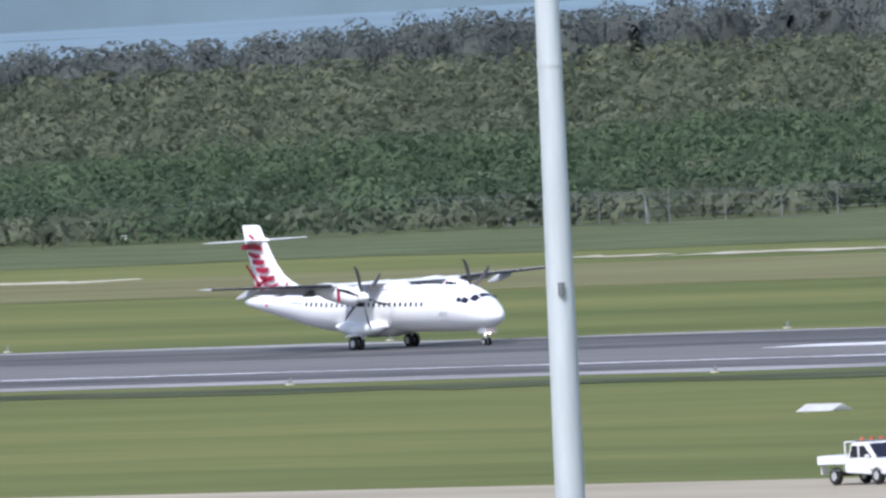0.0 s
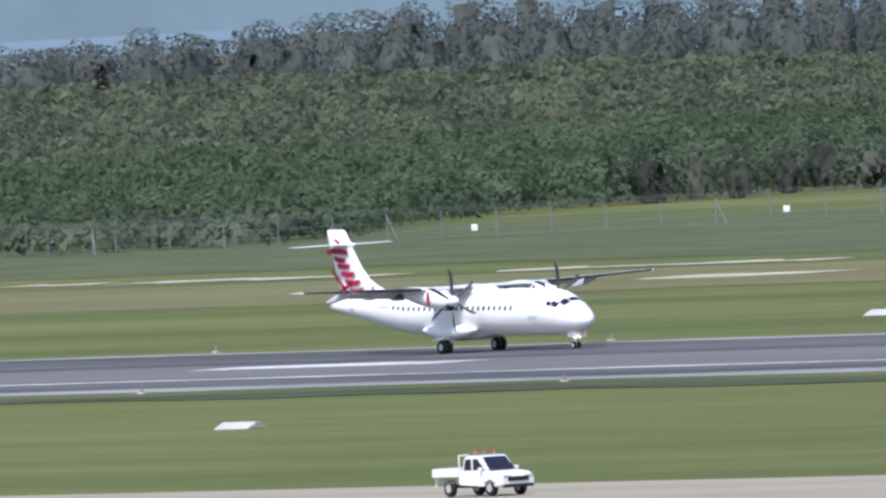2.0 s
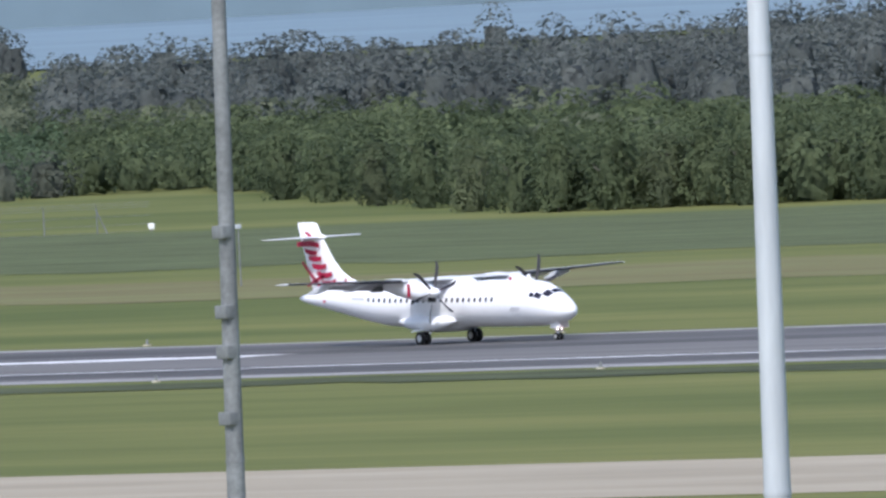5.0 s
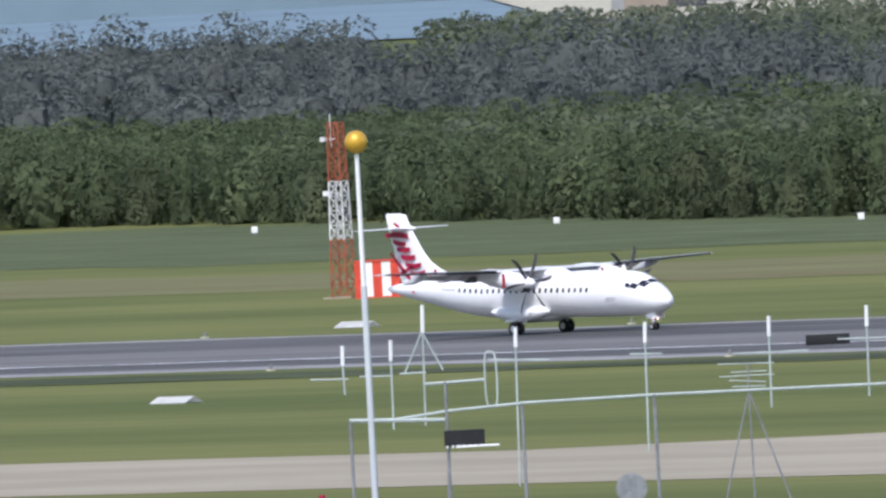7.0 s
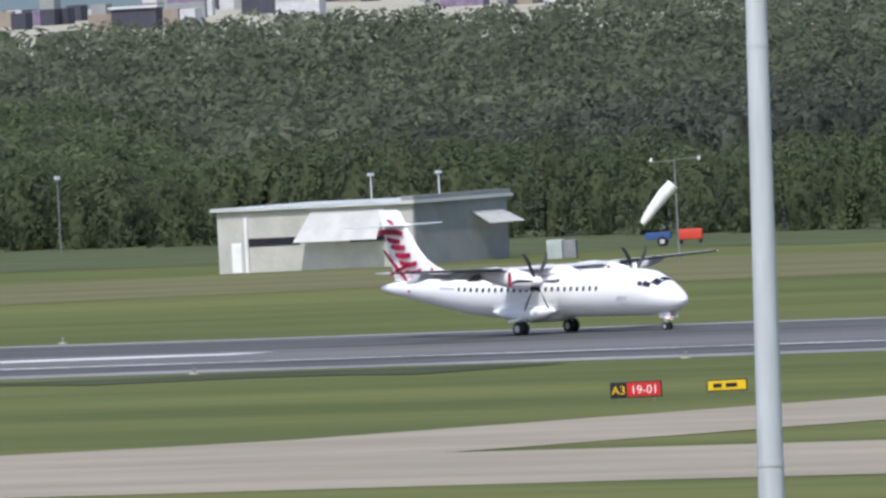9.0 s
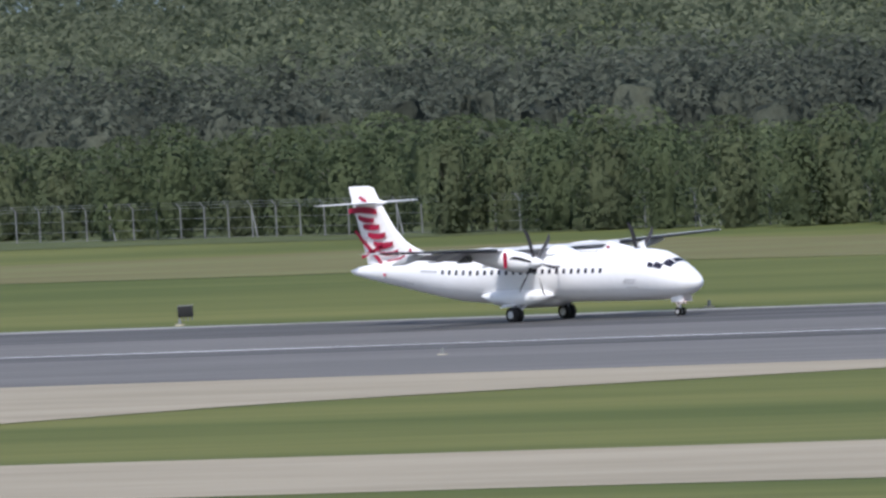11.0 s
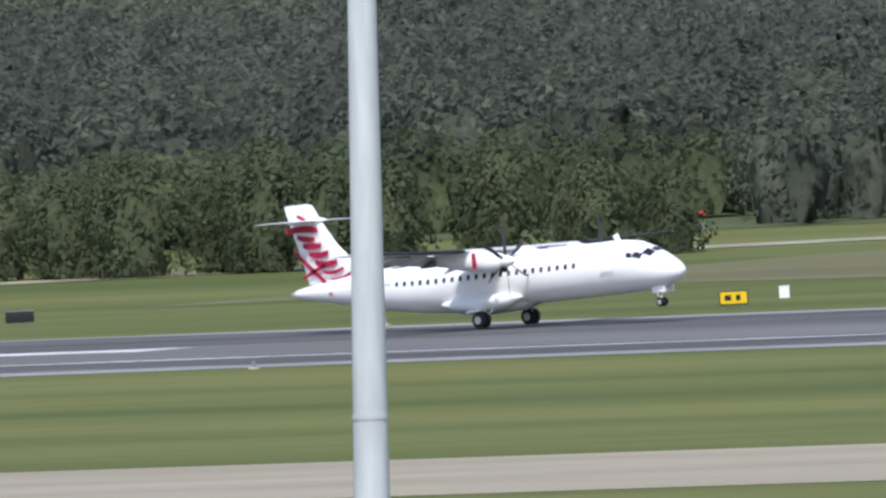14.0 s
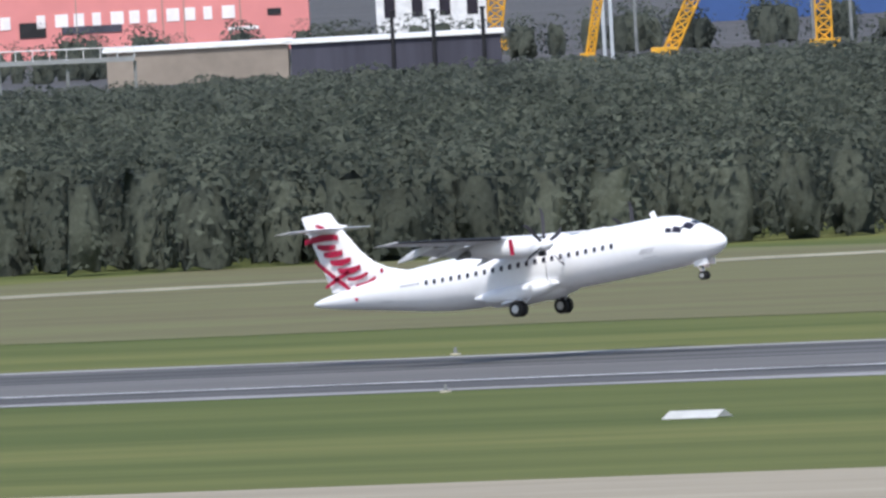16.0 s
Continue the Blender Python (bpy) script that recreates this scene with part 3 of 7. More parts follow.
def foil(n=9):
    """Closed unit aerofoil: (0..1 along the chord, thickness -1..1)."""
    up = [(1 - math.cos(math.pi * i / n)) / 2 for i in range(n + 1)]
    th = [2.6 * (math.sqrt(u) - u) * (1 - 0.35 * u) for u in up]
    return [(u, t) for u, t in zip(up, th)] + [(u, -0.6 * t) for u, t in list(zip(up, th))[-2:0:-1]]


def build_airliner():
    plane = thing("airliner", Matrix(), "white twin-propeller airliner with red tail graphics", "airplane")
    # fuselage
    bm = bmesh.new()
    rings = []
    xs = [s[0] for s in STATIONS]
    xs = sorted(set(xs + [(a + b) / 2 for a, b in zip(xs, xs[1:])]))
    for x in xs:
        rings.append([fus(x, 360 * k / 32) for k in range(32)])
    part("fuselage", loft(bm, rings), M_WHITE, plane, "glossy white fuselage")
    # wing with the leading edge facing forward
    shape = foil()

    def wing_ring(y, xle, chord, z, thick):
        return [Vector((GEAR - xle - u * chord, y, z + t * thick * chord)) for u, t in shape]
    secs = ((13.5, 11.55, 1.35, 4.34, 0.05), (13.3, 11.45, 1.6, 4.33, 0.075), (9.0, 11.1, 2.05, 4.2, 0.085), (4.8, 10.85, 2.57, 4.07, 0.09), (1.2, 10.85, 2.57, 4.05, 0.09))
    part("wing", loft(bmesh.new(), [wing_ring(*s) for s in secs] + [wing_ring(-s[0], *s[1:]) for s in reversed(secs)]), M_WING, plane, "long straight high wing with grey skin")
    for side in (-1, 1):
        bm = bmesh.new()
        rings = []
        for y, xle, chord, z, thick in secs[1:4]:
            rings.append([Vector((GEAR - xle - u * chord + (0.012 if u < 0.02 else 0), side * y, z + t * thick * chord * 1.03)) for u, t in shape if u < 0.14])
        part("deicing_boot", loft(bm, rings), M_BOOT, plane, "black rubber leading edge")
        for y in (6.6, 9.4, 2.4):
            bm = bmesh.new()
            rings = [[Vector((GEAR - x, side * y + r * 0.13 * math.cos(k * math.pi / 4), 3.72 + (0.24 if y > 5 else 0) + dz * (0.6 if y > 5 else 1) + r * 0.2 * math.sin(k * math.pi / 4))) for k in range(8)]
                     for x, r, dz in ((12.0, 0.15, 0.14), (12.7, 1, 0), (13.5, 1.15, -0.26), (14.5, 0.3, -0.62))]
            part("flap_fairing", loft(bm, rings), M_WING, plane)
        bm = bmesh.new()
        v = [Vector((GEAR - x, side * y, z)) for x, y, z in ((13.2, 1.6, 3.97), (14.1, 1.6, 3.38), (13.05, 8.8, 4.08), (13.75, 8.8, 3.86))]
        top = [bm.verts.new(p) for p in v] + [bm.verts.new(p - Vector((0, 0, 0.07))) for p in v]
        for q in ((0, 1, 3, 2), (4, 6, 7, 5), (0, 2, 6, 4), (1, 5, 7, 3), (0, 4, 5, 1), (2, 3, 7, 6)):
            bm.faces.new([top[k] for k in q])
        bmesh.ops.recalc_face_normals(bm, faces=bm.faces[:])
        part("flap", bm, M_WING, plane, "extended trailing-edge flap", smooth=False)
        # nacelle
        bm = bmesh.new()
        rings = []
        for x, zc, h, w in ((8.95, 3.35, 0.34, 0.36), (9.2, 3.36, 0.48, 0.5), (9.9, 3.4, 0.58, 0.56), (11.0, 3.55, 0.62, 0.58), (12.4, 3.72, 0.52, 0.52), (13.6, 3.86, 0.3, 0.36), (14.5, 3.95, 0.08, 0.12)):
            rings.append([Vector((GEAR - x, side * 4.05 + w * math.cos(2 * math.pi * k / 16), zc + h * math.sin(2 * math.pi * k / 16))) for k in range(16)])
        nac = part("engine_nacelle", loft(bm, rings), M_WHITE, plane, "white engine nacelle")
        bm = bmesh.new()
        box(bm, (0.22, 0.5, 0.3), (GEAR - 9.0, side * 4.05, 2.93), bevel=0.06)
        part("air_intake", bm, M_BLACK, nac, "dark oval air intake")
        bm = bmesh.new()
        tube(bm, (GEAR - 13.3, side * 4.55, 3.62), (GEAR - 14.1, side * 4.68, 3.6), 0.2, 0.19, 10)
        part("exhaust_pipe", bm, M_DARKSTEEL, nac)
        for ys in (-1, 1):
            bm = bmesh.new()
            v = [bm.verts.new((GEAR - x, side * 4.05 + ys * 0.605, z)) for x, z in ((10.35, 3.1), (10.62, 3.1), (10.62, 3.95), (10.35, 3.95))]
            bm.faces.new(v if ys < 0 else v[::-1])
            part("red_band", bm, M_RED, nac, "red warning band", smooth=False)
        # propeller
        prop = new("propeller")
        prop.parent = plane
        tagged(prop, "black six-bladed propeller")
        bm = bmesh.new()
        rings = [[Vector((x, r * math.cos(2 * math.pi * k / 14), r * math.sin(2 * math.pi * k / 14))) for k in range(14)] for x, r in ((-0.2, 0.33), (0.05, 0.33), (0.3, 0.26), (0.5, 0.14), (0.58, 0.03))]
        part("spinner", loft(bm, rings), M_WHITE, prop, "white pointed spinner")
        for k in range(6):
            bm = bmesh.new()
            rings = []
            for rad, ch, sweep, tw in ((0.3, 0.17, 0, 60), (0.7, 0.2, 0.0, 48), (1.2, 0.23, 0.03, 36), (1.65, 0.21, 0.0, 28), (1.9, 0.14, -0.08, 24), (1.97, 0.06, -0.13, 22)):
                c, s = math.cos(radians(tw)), math.sin(radians(tw))
                ring = []
                for u, t in ((-0.5, 0), (0, 0.07), (0.5, 0), (0, -0.05)):
                    px, py = t * 0.7 * ch * 1.6, u * ch + sweep
                    ring.append(Vector((px * c + py * s * 0.8, py * c - px * s, rad)))
                rings.append(ring)
            loft(bm, rings)
            bmesh.ops.rotate(bm, cent=(0, 0, 0), matrix=Matrix.Rotation(radians(60 * k), 3, "X"), verts=bm.verts[:])
            part("blade", bm, M_BLADE, prop)
        prop.location = (GEAR - 8.78, side * 4.05, 3.35)
        # landing gear: sponson, leg and twin wheels
        bm = bmesh.new()
        rings = []
        for x, zc, h, y0, w in ((10.3, 1.45, 0.08, 1.2, 0.1), (10.9, 1.4, 0.34, 1.3, 0.42), (11.8, 1.32, 0.46, 1.3, 0.62), (13.2, 1.3, 0.48, 1.3, 0.64), (14.6, 1.36, 0.38, 1.3, 0.5), (15.8, 1.45, 0.08, 1.2, 0.1)):
            rings.append([Vector((GEAR - x, side * (y0 + w * math.cos(2 * math.pi * k / 14)), zc + h * math.sin(2 * math.pi * k / 14))) for k in range(14)])
        part("gear_sponson", loft(bm, rings), M_WHITE, plane, "white bulged landing gear fairing")
        bm = bmesh.new()
        tube(bm, (0.0, side * 1.45, 1.25), (0.0, side * 2.05, 0.45), 0.1, 0.09)
        tube(bm, (0.75, side * 1.5, 1.1), (0.05, side * 2.0, 0.5), 0.05)
        tube(bm, (0, side * 1.75, 0.43), (0, side * 2.35, 0.43), 0.07)
        part("main_gear_leg", bm, M_WING, plane, "grey landing gear leg")
        bm = bmesh.new()
        v = [(-0.15, 1.75, 1.0), (-0.9, 1.95, 1.0), (-0.95, 2.25, 0.88), (0.1, 2.4, 0.95)]
        top = [bm.verts.new((x, side * y, z)) for x, y, z in v] + [bm.verts.new((x, side * y, z - 0.06)) for x, y, z in v]
        for q in ((0, 1, 2, 3), (7, 6, 5, 4), (0, 4, 5, 1), (1, 5, 6, 2), (2, 6, 7, 3), (3, 7, 4, 0)):
            bm.faces.new([top[k] for k in q])
        bmesh.ops.recalc_face_normals(bm, faces=bm.faces[:])
        part("gear_door", bm, M_WHITE, plane, smooth=False)
        for dy in (-0.21, 0.21):
            wheel(plane, 0.0, side * 2.05 + dy, 0.43, 0.43, 0.26)
    # belly fairing
    bm = bmesh.new()
    rings = []
    for x, h, w in ((10.0, 0.1, 0.3), (11.2, 0.5, 1.1), (13.5, 0.55, 1.2), (15.2, 0.42, 1.0), (16.2, 0.1, 0.3)):
        rings.append([Vector((GEAR - x, w * math.cos(2 * math.pi * k / 14), 1.25 + h * math.sin(2 * math.pi * k / 14))) for k in range(14)])
    part("belly_fairing", loft(bm, rings), M_WHITE, plane)
    bm = bmesh.new()
    rings = []
    for x, h, w in ((9.6, 0.05, 0.3), (10.6, 0.42, 0.95), (12.0, 0.5, 1.05), (13.6, 0.42, 0.95), (15.2, 0.05, 0.3)):
        rings.append([Vector((GEAR - x, w * math.cos(2 * math.pi * k / 14), 3.72 + h * math.sin(2 * math.pi * k / 14))) for k in range(14)])
    part("wing_fairing", loft(bm, rings), M_WHITE, plane)
    # nose gear
    bm = bmesh.new()
    tube(bm, (10.75, 0, 1.3), (10.77, 0, 0.42), 0.08, 0.06)
    tube(bm, (10.2, 0, 1.2), (10.7, 0, 0.55), 0.04)
    tube(bm, (10.77, -0.2, 0.38), (10.77, 0.2, 0.38), 0.04)
    part("nose_gear_leg", bm, M_WING, plane, "grey nose gear leg")
    for dy in (-0.16, 0.16):
        wheel(plane, 10.77, dy, 0.38, 0.24, 0.16)
        bm = bmesh.new()
        tube(bm, (10.8, dy, 0.86), (11.03, dy, 0.86), 0.08, 0.11, 12, caps=False)
        lamp = part("taxi_light", bm, M_DARKSTEEL, plane, "round taxi light on the nose gear")
        bm = bmesh.new()
        tube(bm, (10.80, dy, 0.86), (10.84, dy, 0.86), 0.075, 0.085, 12)
        part("lens", bm, M_LAMP, lamp, "lit lamp lens")
        bm = bmesh.new()
        box(bm, (0.9, 0.03, 0.35), (10.9, dy * 2.2, 1.08))
        part("nose_gear_door", bm, M_WHITE, plane)
    # tail fin with its curved root fillet
    shape2 = [(u, t) for u, t in foil(7)]
    rings = []
    for z, xle, xte, th in ((3.35, 18.6, 25.85, 0.02), (3.6, 19.8, 25.9, 0.03), (3.85, 21.0, 25.98, 0.045), (4.15, 22.0, 26.06, 0.055), (4.6, 22.85, 26.2, 0.06), (5.3, 23.6, 26.4, 0.065), (6.3, 24.35, 26.72, 0.065), (7.15, 24.9, 27.0, 0.065), (7.55, 25.15, 27.1, 0.05), (7.65, 25.5, 27.02, 0.02)):
        rings.append([Vector((GEAR - xle - u * (xte - xle), t * th * (xte - xle) * (1 if t > 0 else 1 / 0.6), z)) for u, t in shape2])
    fin = part("tail_fin", loft(bmesh.new(), rings), M_WHITE, plane, "tall swept white tail fin")
    rings = []
    for y, xle, ch in ((-3.65, 25.35, 1.0), (-3.5, 25.2, 1.25), (0, 24.75, 1.85), (3.5, 25.2, 1.25), (3.65, 25.35, 1.0)):
        rings.append([Vector((GEAR - xle - u * ch, y, 6.72 + t * 0.06 * ch)) for u, t in foil(7)])
    part("tailplane", loft(bmesh.new(), rings), M_WING, plane, "grey tailplane set high on the fin")
    rings = []
    for x, r in ((24.2, 0.03), (24.7, 0.17), (26.2, 0.16), (27.0, 0.02)):
        rings.append([Vector((GEAR - x, r * math.cos(2 * math.pi * k / 10), 6.72 + r * math.sin(2 * math.pi * k / 10))) for k in range(10)])
    part("tail_bullet_fairing", loft(bmesh.new(), rings), M_WHITE, plane)
    # red graphics: plain strokes on both faces of the fin
    strokes = (((26.95, 6.28), (25.6, 6.42), (24.75, 6.2), 0.30), ((26.5, 5.2), (25.2, 3.9), (23.7, 2.7), 0.2), ((26.05, 3.7), (25.2, 4.05), (24.4, 4.3), 0.18),
               ((26.2, 5.95), (25.7, 5.7), (25.0, 5.75), 0.26), ((25.85, 5.45), (25.3, 5.3), (24.6, 5.4), 0.28), ((25.5, 4.98), (24.9, 4.75), (24.15, 4.95), 0.28), ((25.1, 4.5), (24.5, 4.2), (23.6, 4.45), 0.28),
               ((24.6, 3.95), (23.9, 3.75), (23.2, 4.05), 0.18), ((24.1, 3.5), (23.4, 3.4), (22.7, 3.75), 0.16), ((22.35, 4.05), (22.25, 4.02), (22.15, 4.0), 0.22), ((26.1, 7.05), (25.8, 6.95), (25.5, 6.75), 0.16))
    for side in (-1, 1):
        for p0, p1, p2, wd in strokes:
            bm = bmesh.new()
            prev = None
            for i in range(7):
                s = i / 6
                x = (1 - s) ** 2 * p0[0] + 2 * s * (1 - s) * p1[0] + s * s * p2[0]
                z = (1 - s) ** 2 * p0[1] + 2 * s * (1 - s) * p1[1] + s * s * p2[1]
                dx, dz = p2[0] - p0[0], p2[1] - p0[1]
                l = math.hypot(dx, dz)
                ww = 1.2 * wd * (0.5 + 0.5 * math.sin(math.pi * (0.15 + 0.7 * s)))
                nx, nz = -dz / l * ww / 2, dx / l * ww / 2
                pair = []
                for sg in (1, -1):
                    xx, zz = x + sg * nx, z + sg * nz
                    y = 0.235 if zz > 3.4 else 0.26 + (3.4 - zz) * 0.8
                    pair.append(bm.verts.new((GEAR - xx, side * y, zz)))
                if prev:
                    bm.faces.new((prev[0], prev[1], pair[1], pair[0]))
                prev = pair
            part("red_stroke", bm, M_RED, fin, "red painted stroke", smooth=False)
        # cabin windows, doors and decals
        sg = 1 if side < 0 else -1
        n = 0
        for i in range(23):
            x = 6.3 + 0.56 * i
            part("cabin_window", patch(x, x + 0.21, sg * 72, sg * 83, 0.012, 1, 2), M_GLASS, plane)
        for x, a0, a1 in ((3.7, 68, 118), (21.3, 62, 118)):
            bm = bmesh.new()
            for xa, xb, b0, b1 in ((x, x + 0.04, a0, a1), (x + 0.8, x + 0.84, a0, a1), (x, x + 0.84, a0, a0 + 1.5), (x, x + 0.84, a1 - 1.5, a1)):
                g = [bm.verts.new(fus(u, sg * v, 0.014)) for u, v in ((xa, b0), (xb, b0), (xb, b1), (xa, b1))]
                bm.faces.new(g)
            part("door_outline", bm, M_PALEGREY, plane, "thin grey cabin door outline", smooth=False)
        for x0, x1, a0, a1, sk in ((1.46, 1.96, 23, 49, 0.1), (1.99, 2.5, 49, 66, 0.06), (2.58, 2.92, 56, 68, 0.0)):
            part("cockpit_window", patch(x0, x1, sg * a0, sg * a1, 0.02, 2, 3, sk), M_GLASS, plane)
        part("nose_emblem", patch(3.6, 4.5, sg * 97, sg * 107, 0.014, 2, 2, 0.25), M_FAINTGREY, plane, "pale grey bird-shaped emblem on the nose")
        part("registration_bar", patch(19.2, 20.6, sg * 74, sg * 80, 0.014, 2, 1), M_PALEGREY, plane, "small grey bar of lettering")
    part("cockpit_window", patch(1.48, 1.85, -19, 19, 0.02, 2, 4), M_GLASS, plane)
    bm = bmesh.new()
    box(bm, (0.35, 0.04, 0.4), (GEAR - 4.4, 0, 4.02), Euler((0, radians(-20), 0)))
    part("antenna", bm, M_WHITE, plane, "small white blade antenna")
    bm = bmesh.new()
    for y in (-1, 1):
        box(bm, (1.5, 0.5, 0.16), (GEAR - 8.0, y * 0.42, 3.82), bevel=0.05)
    part("roof_panel", bm, M_WHITE, plane)
    return plane


def wheel(parent, x, y, z, r, w):
    bm = bmesh.new()
    rings = []
    for dy, rr in ((-w / 2, r * 0.72), (-w / 2 * 0.95, r * 0.9), (-w * 0.3, r), (w * 0.3, r), (w / 2 * 0.95, r * 0.9), (w / 2, r * 0.72)):
        rings.append([Vector((x + rr * math.cos(2 * math.pi * k / 20), y + dy, z + rr * math.sin(2 * math.pi * k / 20))) for k in range(20)])
    tyre = part("wheel", loft(bm, rings), M_TYRE, parent, "black rubber tyre")
    bm = bmesh.new()
    tube(bm, (x, y - w / 2 - 0.012, z), (x, y + w / 2 + 0.012, z), r * 0.5, r * 0.5, 16)
    part("rim", bm, M_RIM, tyre, "metal wheel rim")


airliner = build_airliner()


# ---- works utility truck ----
def build_truck():
    t = thing("utility_truck", Matrix(), "white crew-cab utility truck with tray and amber roof lights", "truck")
    # origin under the middle of the rear axle, x forward
    def prism(prof, y0, y1, material, name, label="", bevel=0.05):
        bm = bmesh.new()
        a = [bm.verts.new((x, y0, z)) for x, z in prof]
        b = [bm.verts.new((x, y1, z)) for x, z in prof]
        bm.faces.new(a)
        bm.faces.new(b[::-1])
        n = len(prof)
        for i in range(n):
            bm.faces.new((a[i], b[i], b[(i + 1) % n], a[(i + 1) % n]))
        bmesh.ops.recalc_face_normals(bm, faces=bm.faces[:])
        if bevel:
            bmesh.ops.bevel(bm, geom=bm.edges[:], offset=bevel, segments=2, affect="EDGES")
        return part(name, bm, material, t, label)
    prism([(0.75, 0.5), (0.75, 1.0), (0.85, 1.08), (2.75, 1.1), (3.75, 0.98), (3.98, 0.8), (3.98, 0.45), (3.5, 0.4), (2.8, 0.4)], -0.88, 0.88, M_WHITEPLASTIC, "body", "white painted cab body")
    prism([(0.9, 1.08), (1.05, 1.66), (1.25, 1.76), (2.15, 1.74), (2.85, 1.09)], -0.78, 0.78, M_WHITEPLASTIC, "cab_roof", bevel=0.06)
    bm = bmesh.new()
    v = [bm.verts.new(p) for p in ((2.88, -0.7, 1.12), (2.88, 0.7, 1.12), (2.25, 0.62, 1.7), (2.25, -0.62, 1.7))]
    bm.faces.new(v)
    part("windscreen", bm, M_GLASS, t, "dark sloping windscreen", smooth=False)
    for s in (-1, 1):
        for xs in (((1.05, 1.14), (1.62, 1.14), (1.62, 1.62), (1.2, 1.62)), ((1.74, 1.14), (2.62, 1.14), (2.12, 1.62), (1.74, 1.62))):
            bm = bmesh.new()
            v = [bm.verts.new((x, s * (0.795 if z < 1.3 else 0.785), z)) for x, z in xs]
            bm.faces.new(v if s < 0 else v[::-1])
            part("side_window", bm, M_GLASS, t, smooth=False)
        bm = bmesh.new()
        box(bm, (0.12, 0.2, 0.16), (2.55, s * 0.98, 1.18), bevel=0.03)
        part("door_mirror", bm, M_WHITEPLASTIC, t)
        bm = bmesh.new()
        box(bm, (0.12, 0.42, 0.16), (3.93, s * 0.6, 0.82), bevel=0.03)
        part("headlight", bm, M_RIM, t, "clear headlight")
        bm = bmesh.new()
        box(bm, (0.08, 0.5, 0.05), (0.1, s * 0.72, 0.86))
        for x in (0.0, 3.05):
            rail = bmesh.new()
            tube(rail, (x - 0.45, s * 0.9, 0.62), (x + 0.45, s * 0.9, 0.62), 0.02)
            part("guard_rail", rail, M_DARKSTEEL, t)
        part("tail_lamp", bm, M_DARKSTEEL, t)
        for x in (0.0, 3.05):
            wheel(t, x, s * 0.78, 0.37, 0.37, 0.26)
    prism([(-1.15, 0.86), (-1.15, 1.22), (0.72, 1.22), (0.72, 0.86)], -0.92, 0.92, M_WHITEPLASTIC, "tray", "white drop-side tray", bevel=0.02)
    bm = bmesh.new()
    box(bm, (1.5, 1.5, 0.03), (-0.2, 0, 1.225))
    part("tray_bed", bm, M_PALEGREY, t)
    bm = bmesh.new()
    box(bm, (3.6, 0.8, 0.16), (1.2, 0, 0.45))
    box(bm, (0.1, 1.6, 0.14), (3.98, 0, 0.42))
    part("chassis", bm, M_BLACK, t, "dark chassis frame")
    bm = bmesh.new()
    for y in (-0.75, 0.75):
        tube(bm, (0.68, y, 1.2), (0.68, y, 1.78), 0.03)
    tube(bm, (0.68, -0.75, 1.78), (0.68, 0.75, 1.78), 0.03)
    part("headboard_frame", bm, M_WHITEPLASTIC, t)
    bm = bmesh.new()
    box(bm, (0.06, 1.1, 0.2), (4.0, 0, 0.72), bevel=0.02)
    part("grille", bm, M_BLACK, t)
    bm = bmesh.new()
    box(bm, (0.3, 1.25, 0.05), (1.6, 0, 1.8))
    box(bm, (1.0, 0.06, 0.08), (1.6, -0.5, 1.82))
    bar = part("roof_rack", bm, M_DARKSTEEL, t)
    for y in (-0.5, 0.5, 0.0):
        bm = bmesh.new()
        tube(bm, (1.6, y, 1.82), (1.6, y, 1.97), 0.11, 0.08, 12)
        part("amber_beacon", bm, M_ORANGE, t, "orange warning beacon")
    for s in (-1, 1):
        bm = bmesh.new()
        box(bm, (0.05, 0.3, 0.35), (-1.12, s * 0.6, 0.62))
        part("mud_flap", bm, M_WHITEPLASTIC, t)
    return t


truck = build_truck()
truck.scale = (1.1, 1.1, 1.12)

# ---- trees ----
HOME = (0.0, -1100.0)
FRONT_B = (-60, -56, -54.6, -54.2, -53.5, -53, -52.3, -51.6, -50.8, -49.6, -48.9, -47.2, -46.3, -43.5, -42, -40.5, -39.3, -37.8, -37, -35, -30)
FRONT_R = (2520, 2432, 2375, 2480, 2510, 2560, 2600, 2330, 2292, 2153, 2093, 1975, 1930, 1742, 1690, 1690, 1700, 1728, 1688, 1690, 1700)


def polar(b, r):
    return HOME[0] + r * math.sin(radians(b)), HOME[1] + r * math.cos(radians(b))


def front(b):
    return float(np.interp(b, FRONT_B, FRONT_R))


def leaves(centres, normals, sizes, rng):
    """Many small leaf sprays, one triangle each, roughly facing outwards; also the crown's normal at each corner."""
    n = len(centres)
    base = normals / np.linalg.norm(normals, axis=1)[:, None]
    nm = base + rng.normal(0, 0.3, (n, 3))
    nm /= np.linalg.norm(nm, axis=1)[:, None]
    t1 = np.cross(nm, rng.normal(0, 1, (n, 3)))
    t1 /= np.linalg.norm(t1, axis=1)[:, None]
    t2 = np.cross(nm, t1)
    v = np.empty((n, 3, 3))
    for k in range(3):
        a = math.tau * k / 3 + rng.uniform(-0.5, 0.5, n)
        s = sizes * rng.uniform(0.7, 1.2, n)
        v[:, k] = centres + t1 * (np.cos(a) * s)[:, None] + t2 * (np.sin(a) * s)[:, None]
    soft = 0.7 * base + 0.3 * nm
    soft /= np.linalg.norm(soft, axis=1)[:, None]
    return v.reshape(-1, 3), np.arange(n * 3).reshape(-1, 3), np.repeat(soft, 3, axis=0)


